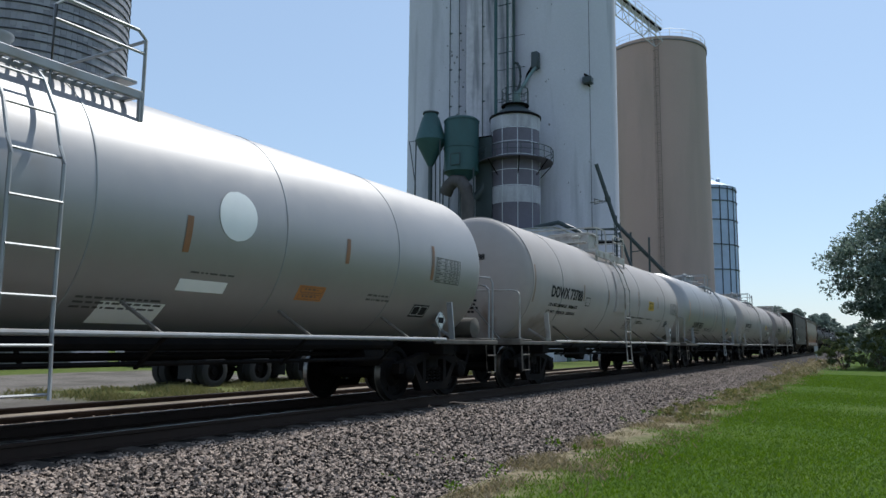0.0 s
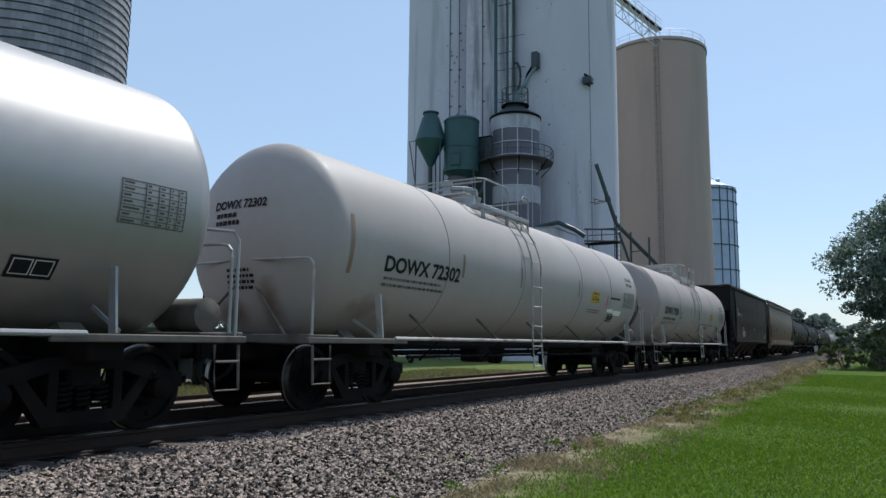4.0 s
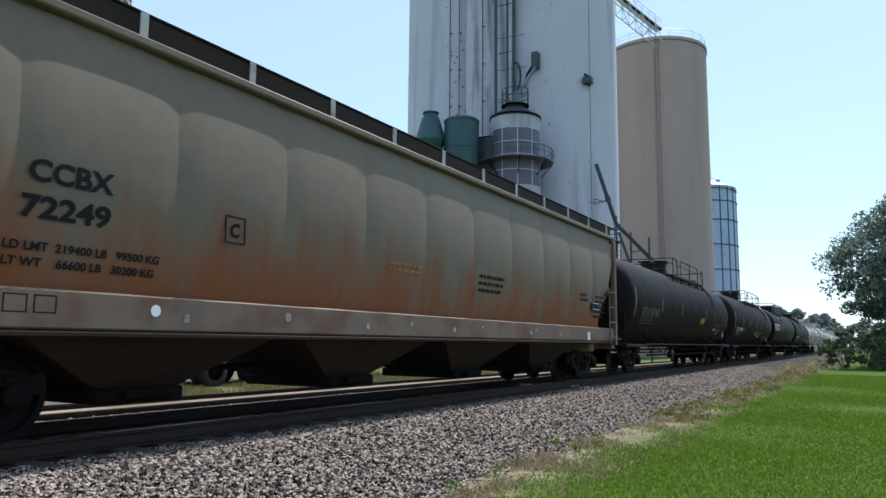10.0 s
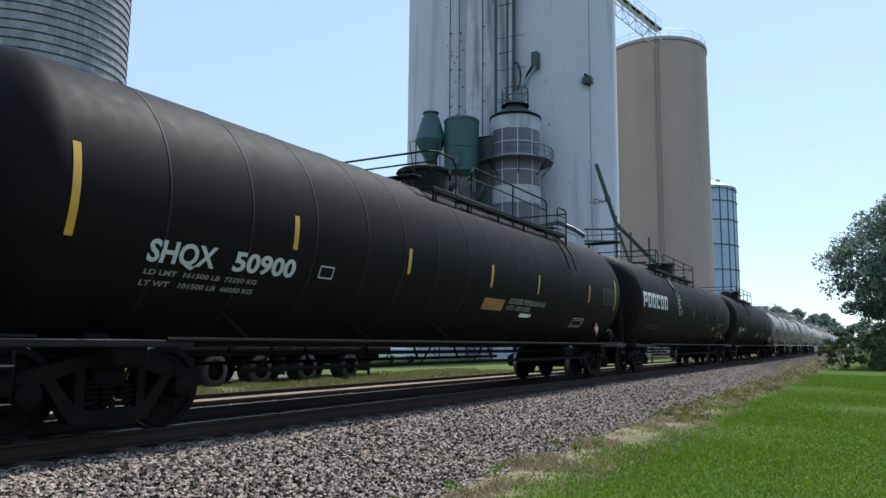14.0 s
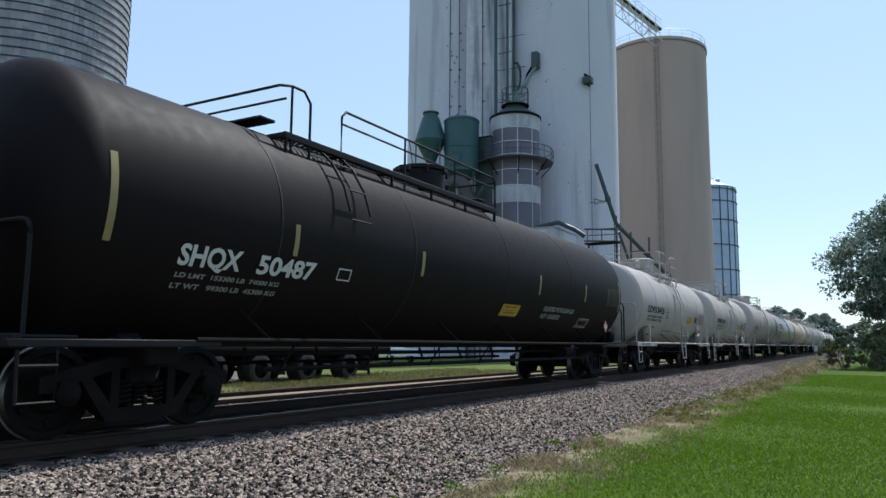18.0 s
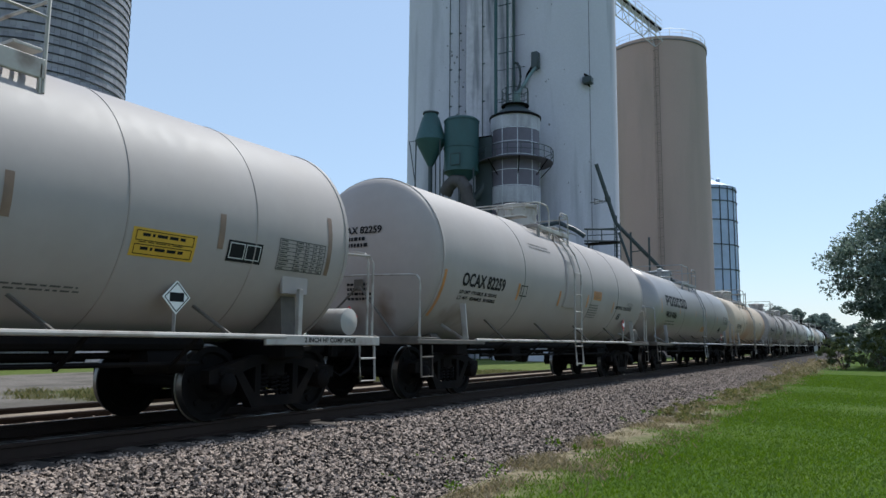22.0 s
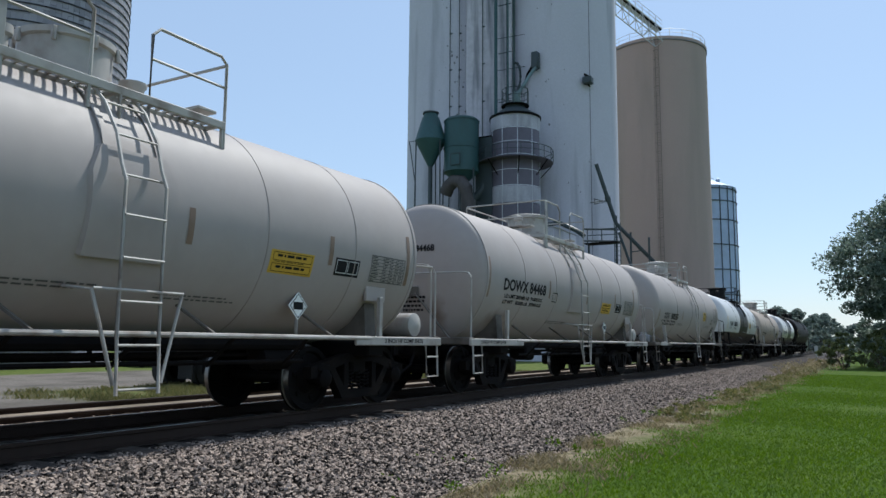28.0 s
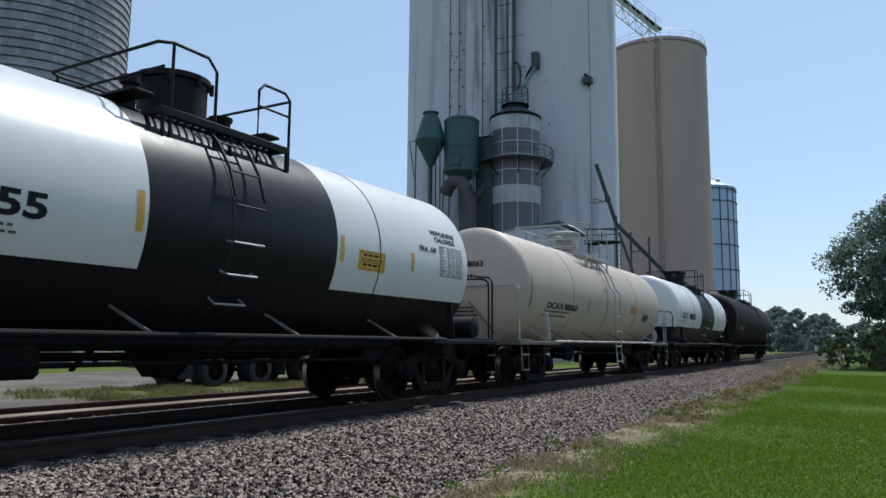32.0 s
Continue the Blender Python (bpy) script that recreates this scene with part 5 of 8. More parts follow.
        while z < zc + 0.1 and not s.get("high_ladder"):
            ww = w
            part("rung", Geo().tube([(1.64, y - ww, z), (1.64, y + ww, z)], 0.014, 5), s.get("ladder_mat", trim), t)
            z += 0.42
        for a in (8, 24, 40, 55):
            part("rung", Geo().tube([sh.at(y - w, a, 0.13), sh.at(y + w, a, 0.13)], 0.014, 5), s.get("ladder_mat", trim), t)
        for a in (-8, -22, -36) if s.get("low_rungs") else ():
            part("rung", Geo().tube([sh.at(y - w, a, 0.0), sh.at(y - w, a, 0.13), sh.at(y + w, a, 0.13), sh.at(y + w, a, 0.0)], 0.014, 5), silver_trim, t)
        if s.get("splay"):
            for q_ in (-1, 1):
                part("ladder_brace", Geo().tube([(sh.at(y, -38, 0.02)[0], y + q_ * 0.52, zc + sh.r * math.sin(radians(-38))), (1.60, y + q_ * 0.52, zc - 0.93), (1.65, y + q_ * 0.27, 0.55)], 0.019, 6), trim, t)
            part("ladder_brace", Geo().tube([(1.62, y - 0.52, zc - 0.92), (1.62, y + 0.52, zc - 0.92)], 0.017, 6), trim, t)
        if s.get("ladder_plate"):
            part("ladder_plate", ladder_panel(sh, y, *s.get("plate", (0.5, 0.5, 20, -24))), paint, t, "painted wear plate behind the ladder")
    top_fittings(t, s, y0, zt, sh)
    if s.get("dress"):
        s["dress"](t, s, y0, y1, sh)
    return t


def top_fittings(t, s, y0, zt, sh):
    """Walkway along the side of the manway, its rails with a gap at the ladder, and the fittings."""
    m = s["top_mat"]
    a, b = y0 + s["deck"][0], y0 + s["deck"][1]
    edge, zd = 1.10, zt - 0.20
    foot = sh.zc + math.sqrt(sh.r ** 2 - edge ** 2)
    top = s.get("rail_top", 4.40)
    lad = y0 + s.get("gap", s["ladders"][0] if s["ladders"] else s["deck"][1] + 1)
    frame_ = Geo()
    for x in (-1, 1):
        tall = 0.10 if s["dome"][0] == "box" else 0.0
        frame_.box((x * edge, (a + b) / 2, zd - 0.03 - tall / 2), (0.05, b - a, 0.10 + tall), 0.01)
        frame_.box((x * 0.80, (a + b) / 2, zd - 0.03), (0.04, b - a, 0.07), 0.01)
    n = max(2, int((b - a) / 1.25))
    for k in range(n + 1):
        y = a + 0.04 + k * (b - a - 0.08) / n
        for x in (-1, 1):
            frame_.bar((x * 0.70, y, zd - 0.03), (x * edge, y, zd - 0.03), 0.05, 0.05)
            frame_.bar((x * edge, y, zd - 0.03), (x * edge, y, foot - 0.02), 0.05, 0.025)
    for y in (a, b):
        frame_.box((0, y, zt + 0.03), (1.6, 0.30, 0.04), 0.008)
    deck = part("platform", frame_, m, t)
    slats = Geo()
    ny = int((b - a) / 0.11)
    for x0, x1 in ((-edge, -0.72), (0.72, edge)):
        for k in range(ny):
            slats.box(((x0 + x1) / 2, a + 0.05 + k * 0.11, zd + 0.01), (x1 - x0, 0.03, 0.03), 0.004)
    gr = part("grating", slats, m, deck)
    gr["kind"] = "stuff"
    kind, c = s["dome"][0], y0 + s["dome"][1]
    if kind == "box":
        h = 0.42
        part("fitting_box", Geo().box((0, c, zt + h / 2 - 0.12), (1.25, 0.98, h + 0.24), 0.03), m, t)
        part("box_lid", Geo().box((0, c, zt + h + 0.02), (1.30, 1.03, 0.04), 0.015), m, t)
        part("hinge", Geo().tube([(0.66, c - 0.35, zt + h), (0.66, c + 0.35, zt + h)], 0.03, 6), m, t)
        part("valve", Geo().lathe([(-0.1, 0.10), (0.22, 0.10), (0.25, 0.14), (0.30, 0.14), (0.33, 0.05)], 14, c=(0.35, c - 0.85, zt), close=True), m, t)
        part("latch", Geo().box((0.64, c + 0.12, zt + 0.18), (0.06, 0.12, 0.16), 0.02), m, t)
    else:
        r, h = {"dome": (0.40, 0.40), "tall": (0.44, 0.66), "wide": (0.50, 0.56)}[kind]
        part("manway", Geo().lathe([(-0.1, r), (h - 0.12, r), (h - 0.10, r + 0.04), (h - 0.03, r + 0.04), (h, r * 0.9), (h + 0.04, 0.1)], 32, c=(0, c, zt), close=True), m, t)
        for k in range(8):
            an = 2 * math.pi * k / 8
            part("eye_bolt", Geo().box(((r + 0.05) * math.cos(an), c + (r + 0.05) * math.sin(an), zt + h - 0.12), (0.05, 0.05, 0.16), 0.01), m, t)
        part("lid_hinge", Geo().box((-(r + 0.08), c, zt + h - 0.02), (0.2, 0.16, 0.06), 0.02), m, t)
        part("nozzle", Geo().lathe([(-0.1, 0.14), (0.26, 0.14), (0.30, 0.17), (0.34, 0.17)], 16, c=(0.0, c + r + 0.4, zt), close=True), m, t)
        part("safety_valve", Geo().lathe([(-0.1, 0.08), (0.3, 0.08), (0.33, 0.12), (0.42, 0.12), (0.45, 0.03)], 12, c=(0.12, c - r - 0.3, zt), close=True), m, t)
    runs = [(a, lad - 0.36), (lad + 0.36, b)] if a + 0.3 < lad < b else [(a, b)]
    if s.get("gap2"):
        g0, g1 = (y0 + v for v in s["gap2"])
        r0, r1 = runs[0]
        runs = [(r0, g0), (g1, r1)] + runs[1:]
        pts = [(edge, g0 + (g1 - g0) * k / 8, top - 0.16 - 0.14 * math.sin(math.pi * k / 8)) for k in range(9)]
        part("safety_chain", Geo().tube(pts, 0.012, 5), m, t)
    last = len(runs) - 1
    for k, (r0, r1) in enumerate(runs):
        if r1 - r0 < 0.2:
            continue
        e = min(0.14, (r1 - r0) / 3)
        tail_end = k == last and last > 0
        tz = top - (0.03 if tail_end else 0)
        if k == 0 and not tail_end:
            pts = [(edge - 0.10, r0, tz - 0.01), (edge, r0 + e, tz), (edge, r1 - e, tz), (edge, r1, tz - 0.14), (edge, r1, foot)]
        else:
            pts = [(edge, r0, foot), (edge, r0, tz - 0.10), (edge, r0 + e * 0.7, tz), (edge, r1 - e * 0.7, tz), (edge, r1, tz - 0.08), (edge, r1, foot)]
        part("handrail", Geo().tube(pts, 0.020, 6), m, t)
        if k == 0 and not tail_end:
            part("rail_post", Geo().tube([(edge, r0 + e, foot), (edge, r0 + e, tz)], 0.019, 6), m, t)
        if tail_end or s.get("mid_rail") or r1 - r0 > 2.5:
            part("middle_rail", Geo().tube([(edge, r0, zd + 0.45), (edge, r1, zd + 0.45)], 0.018, 5), m, t)
        q = max(1, int((r1 - r0) / 1.5))
        for j in range(1, q):
            part("rail_post", Geo().tube([(edge, r0 + (r1 - r0) * j / q, foot), (edge, r0 + (r1 - r0) * j / q, tz)], 0.021, 5), m, t)
    part("handrail", Geo().tube([(-edge + 0.1, a, top - 0.01), (-edge, a + 0.14, top), (-edge, b - 0.14, top), (-edge, b, top - 0.14), (-edge, b, foot)], 0.020, 6), m, t)
    part("rail_post", Geo().tube([(-edge, a + 0.14, foot), (-edge, a + 0.14, top)], 0.019, 6), m, t)
    part("rail_post", Geo().tube([(-edge, (a + b) / 2, foot), (-edge, (a + b) / 2, top)], 0.019, 6), m, t)
    part("end_rail", Geo().tube([(-edge + 0.1, a, top - 0.01), (edge - 0.1, a, top - 0.01)], 0.020, 6), m, t)
    part("middle_rail", Geo().tube([(-edge, a + 0.02, zd + 0.48), (edge, a + 0.02, zd + 0.48)], 0.018, 5), m, t)
    if s.get("splay"):
        part("corner_post", Geo().box((edge, a + 0.16, (foot + top) / 2), (0.03, 0.13, top - foot), 0.008), m, t)
    part("end_rail", Geo().tube([(-edge, b, top - 0.12), (edge, b, top - 0.12)], 0.019, 6), m, t)


# ---- the marks on the cars ----
def stripes(t, sh, y0, rows, m, width=0.085):
    for d, hi, lo in rows:
        part("reflective_stripe", sh.patch(Geo(), y0 + d, y0 + d + width, hi, lo), m, t)


def end_marks(t, s, mark, sub=2, x=-0.62, z=0.42, h=0.125, ink=None, capy=()):
    R, zc = s["r"], s["zc"]
    m = ink or s["ink"]
    part("end_lettering", head_text(Geo(), mark, x, zc + z, h, R, zc, s["inset"], s["dish"], width=0.105 * len(mark)), m, t)
    for k, line in enumerate(capy):
        part("end_lettering", head_text(Geo(), line, x + 0.05, zc + z - 0.13 - 0.115 * k, 0.07, R, zc, s["inset"], s["dish"], width=0.052 * len(line)), m, t)
    sub = 0 if capy else sub
    rng = random.Random(len(mark) + int(s["start"]))
    g = Geo()
    for k in range(sub):
        xx, zz = x + 0.05, zc + z - 0.13 - 0.115 * k
        end = x + 0.8 * rng.uniform(0.6, 1)
        while xx < end:
            w = rng.uniform(0.03, 0.09)
            q = [(xx, zz), (xx + w, zz), (xx + w, zz + 0.065), (xx, zz + 0.065)]
            g.add([(px, s["inset"] - s["dish"] * math.sqrt(max(0, 1 - (px * px + (pz - zc) ** 2) / R ** 2)) - 0.012, pz) for px, pz in q], [(0, 1, 2, 3)])
            xx += w + 0.022
    if sub:
        part("small_print", g, m, t)
    # a block of small print low on the head and, on some cars, a placard beside it
    g = Geo()
    for k in range(4):
        xx, zz = -0.30, zc - 0.52 - 0.085 * k
        while xx < 0.22 * rng.uniform(0.6, 1):
            w = rng.uniform(0.03, 0.09)
            q = [(xx, zz), (xx + w, zz), (xx + w, zz + 0.045), (xx, zz + 0.045)]
            g.add([(px, s["inset"] - s["dish"] * math.sqrt(max(0, 1 - (px * px + (pz - zc) ** 2) / R ** 2)) - 0.012, pz) for px, pz in q], [(0, 1, 2, 3)])
            xx += w + 0.02
    part("small_print", g, m, t)
    if s.get("head_card"):
        card, num = s["head_card"]
        px, pz = -0.05, zc - 1.08
        g = Geo().box((px, 0.70, pz), (0.27, 0.012, 0.27), 0.003, Matrix.Rotation(radians(45), 3, "Y"))
        p = part("placard", g, card, t, "diamond hazard placard on the end platform")
        part("placard_stand", Geo().bar((px, 0.715, 1.0), (px, 0.715, pz), 0.06, 0.012), grimy_trim, t)
        line = white_card if card is red_card else black_line
        e = 0.16
        ring = [(0, -e), (e, 0), (0, e), (-e, 0)]
        g = Geo().add([(px + u * k_, 0.691, pz + v * k_) for k_ in (1, 0.9) for u, v in ring], [(k, (k + 1) % 4, 4 + (k + 1) % 4, 4 + k) for k in range(4)])
        part("placard_line", g, line, p)
        if num:
            vs, fs, w = letters(num, 0.07)
            part("placard_number", Geo().add([(px - w / 2 + u, 0.690, pz - 0.035 + v) for u, v in vs], fs), line, p)


def dress(mark, bands, band_mat, **k):
    """What a tank car carries on its side: the reporting mark, weight lines, stripes, notices, the test chart, placards."""
    def go(t, s, y0, y1, sh):
        ink = k.get("ink", s["ink"])
        if mark:
            d, hi, lo, w = k["mark_at"]
            part("lettering", sh.text(Geo(), mark, y0 + d, hi, lo, w), ink, t)
            end_marks(t, s, k.get("head_mark", mark), ink=ink, capy=k.get("capy", ()))
        if k.get("second_mark"):
            txt, d, hi, lo, w = k["second_mark"]
            part("lettering", sh.text(Geo(), txt, y0 + d, hi, lo, w), ink, t)
        for txt, d, hi, lo, w in k.get("lines", ()):
            part("lettering", sh.text(Geo(), txt, y0 + d, hi, lo, w), k.get("line_ink", ink), t)
        stripes(t, sh, y0, bands, band_mat, k.get("stripe_w", 0.085))
        for j, (a, b, hi, lo, n) in enumerate(k.get("prints", ())):
            part("small_print", sh.rows(Geo(), y0 + a, y0 + b, hi, lo, n, j + int(s["start"])), k.get("print_ink", worn_print if ink is black_line else ink), t)
        for a, b, hi, lo, m in k.get("cards", ()):
            p = part("notice", sh.patch(Geo(), y0 + a, y0 + b, hi, lo, 0.004), m, t, "printed notice")
            if m in (yellow_card, orange_band, dull_card):
                e = (hi - lo)
                pm = black_line if m is yellow_card else brown_band
                for c0, c1 in ((0.08, 0.44), (0.56, 0.92)):
                    part("notice_frame", sh.border(Geo(), y0 + a + 0.04, y0 + b - 0.04, hi - c0 * e, hi - c1 * e, 0.008), pm, p)
                    g = Geo()
                    sh.rows(g, y0 + a + 0.12, y0 + b - 0.08, hi - (c0 + 0.09) * e, hi - (c1 - 0.01) * e, 1, int(a * 10))
                    part("notice_print", g, pm, p)
                part("notice_print", sh.rows(Geo(), y0 + a + 0.08, y0 + b - 0.1, hi - 0.47 * e, hi - 0.54 * e, 1, int(a * 9)), pm, p)
        for a, b, hi, lo, rows in k.get("charts", ()):
            part("test_chart", sh.chart(Geo(), y0 + a, y0 + b, hi, lo, rows, [0.35, 0.55, 0.72, 0.86]), k.get("print_ink", worn_print if ink is black_line else ink), t, "printed table of test dates")
        for a, b, hi, lo, fill in k.get("boxes", ()):
            if fill:
                p = part("lube_stencil", sh.patch(Geo(), y0 + a, y0 + b, hi, lo, 0.006), black_line, t, "two-panel lube stencil")
                w = (b - a)
                g = Geo()
                sh.border(g, y0 + a + 0.03, y0 + a + w * 0.48, hi - 1, lo + 1.5), sh.border(g, y0 + a + w * 0.52, y0 + b - 0.03, hi - 1, lo + 1.5)
                part("stencil_lines", g, white_line, p)
            else:
                part("class_box", sh.border(Geo(), y0 + a, y0 + b, hi, lo, 0.02), ink, t)
                part("class_letter", sh.text(Geo(), "C", y0 + a + 0.1, hi - 5, lo + 2.2), ink, t)
        for a, ang, size, m in k.get("placards", ()):
            px, _, pz = sh.at(y0 + a, ang, 0.0)
            part("placard_holder", Geo().bar((px + 0.10, y0 + a, s.get("sill", 1.03)), (px + 0.10, y0 + a, pz + 0.12), 0.05, 0.015), s["trim"], t)
            diamond(t, sh, y0 + a, ang, size, m, num=k.get("un", ""))
        if k.get("extra"):
            k["extra"](t, s, y0, y1, sh)
    return go


def spec(start, end, paint, label, **k):
    s = dict(start=start, length=end - start, r=1.5, zc=2.54, dish=0.42, inset=1.35, paint=paint, label=label, trim=white_trim, top_mat=white_trim, ink=black_line,
             seams=(3.5, 6.9, 10.3), ladders=(6.75,), deck=(4.0, 7.3), dome=("box", 5.5))
    s.update(k)
    s["zc"] -= 0.05
    s["rail_top"] = s.get("rail_top", 4.40) - 0.05
    return s


white_trim = mat("dirty white trim paint", (0.38, 0.36, 0.335), 0.6, grain=0.15, stain=(0.15, 0.11, 0.085), stain_amount=0.85, stain_scale=(3, 3, 3))
pale_seam = mat("painted seam", (0.32, 0.275, 0.255), 0.6, grain=0.1)
dim_line = mat("faint worn stencil paint", (0.06, 0.056, 0.045), 0.6, grain=0.3)
seam_grey = mat("worn seam paint", (0.004, 0.004, 0.004), 0.7, grain=0.2)
grimy_trim = mat("grime-coated trim paint", (0.13, 0.115, 0.10), 0.7, grain=0.25, stain=(0.04, 0.033, 0.028), stain_amount=0.8, stain_scale=(3, 3, 3), spec=0.2)
black_trim = mat("black trim paint", (0.012, 0.011, 0.012), 0.6, grain=0.2, spec=0.15)
silver_trim = mat("grey trim paint", (0.30, 0.305, 0.315), 0.5, metal=0.3, grain=0.15, stain=(0.2, 0.17, 0.14), stain_amount=0.6, stain_scale=(3, 3, 3))

WEIGHTS = (1.0, 2.8, -21, -30, 2)


def logo_bars(t, s, y0, y1, sh, at=1.0, wid=4.2, hi=27, lo=11, m=None):
    """A maker's emblem: plain heavy blocks."""
    g = Geo()
    n = 6
    e, w = hi - lo, wid / n
    for k in range(n):
        a = y0 + at + w * k
        sh.patch(g, a, a + w * 0.80, hi, hi - e * 0.24, 0.007), sh.patch(g, a, a + w * 0.24, hi - e * 0.24, lo, 0.007)
        sh.patch(g, a + w * 0.56, a + w * 0.80, hi - e * 0.24, lo + (e * 0.45 if k == 0 else e * 0.24 if k != 3 else e * 0.6), 0.007)
        sh.patch(g, a + w * 0.24, a + w * 0.80, lo + e * (0.55 if k == 0 else 0.24), lo + e * (0.33 if k == 0 else 0.0), 0.007)
    part("emblem", g, m or black_line, t, "bold block emblem")["kind"] = "stuff"


def white_disc(t, s, y0, y1, sh):
    g = Geo()
    n = 24
    for k in range(n):
        u0, u1 = -1 + 2 * k / n, -1 + 2 * (k + 1) / n
        w0, w1 = 0.30 * math.sqrt(max(0, 1 - u0 * u0)), 0.30 * math.sqrt(max(0, 1 - u1 * u1))
        a0, a1 = 2 + math.degrees(0.30 / sh.r) * u0, 2 + math.degrees(0.30 / sh.r) * u1
        g.add([sh.at(y0 + 8.15 - w0, a0, 0.006), sh.at(y0 + 8.15 + w0, a0, 0.006), sh.at(y0 + 8.15 + w1, a1, 0.006), sh.at(y0 + 8.15 - w1, a1, 0.006)], [(0, 1, 2, 3)])
    part("blank_disc", g, white_card, t, "round pale patch of paint")
    part("painted_out_panel", sh.patch(Geo(), y0 + 7.5, y0 + 8.2, -30, -36, 0.006), white_card, t)
    part("painted_out_panel", sh.patch(Geo(), y0 + 6.7, y0 + 7.5, -44, -58, 0.006), white_card, t)


def framed(d):
    def go(t, s, y0, y1, sh):
        part("stencil_frame", sh.border(sh.border(Geo(), y0 + d, y0 + d + 0.8, -31, -41, 0.02), y0 + d + 0.1, y0 + d + 0.7, -33, -39), white_line, t)
    return go


def worn_emblem(t, s, y0, y1, sh):
    logo_bars(t, s, y0, y1, sh, 0.05, 3.4, 10, -8, white_line)
    rng = random.Random(6)
    g = Geo()
    for k in range(60):
        a = 62 - 74 * k / 60
        d = 5.0 + 0.25 * rng.random()
        if rng.random() < 0.8:
            sh.patch(g, y0 + d, y0 + d + rng.uniform(0.1, 0.55), a, a - 1.25, 0.006, 1)
    part("worn_ring", g, grey_line, t, "ring of worn white paint")["kind"] = "stuff"
    scrawl = Geo()
    for (a, p), (b, q) in zip(((11.3, -18), (11.15, -22), (11.55, -25)), ((11.15, -22), (11.55, -25), (11.65, -19))):
        scrawl.add([sh.at(y0 + a, p, 0.006), sh.at(y0 + a + 0.05, p, 0.006), sh.at(y0 + b + 0.05, q, 0.006), sh.at(y0 + b, q, 0.006)], [(0, 1, 2, 3)])
    part("scrawl", scrawl, grey_line, t, "rough zigzag of pale paint")
    framed(14.9)(t, s, y0, y1, sh)


def patched(t, s, y0, y1, sh):
    """Old marks that have been painted out."""
    part("painted_bar", sh.patch(Geo(), y0 + 12.32, y0 + 13.23, -7, -9, 0.006), black_line, t, "dark bar of paint")
    for a, b, hi, lo in ((12.2, 12.75, -20, -24), (12.8, 13.55, -21, -27)):
        part("painted_out_panel", sh.patch(Geo(), y0 + a, y0 + b, hi, lo, 0.005), white_card, t, "fresh white paint over old marks")
    part("reflective_stripe", sh.patch(Geo(), y0 + 12.0, y0 + 12.085, -6, -18, 0.006), red_card, t)


dow_bands = [(0.04, 12, -21), (3.32, 3, -13), (5.43, 3, -13), (8.4, 3, -13)]
lpg_bands = [(0.05, 13, -20), (3.5, 4, -12), (6.75, 4, -12), (11.65, 4, -13), (13.8, 4, -13), (17.30, 13, -19)]
short_bands = [(0.03, 12, -20), (3.2, 2, -14), (5.85, 2, -14), (8.30, 2, -14), (10.25, 12, -20)]

TRAIN = []


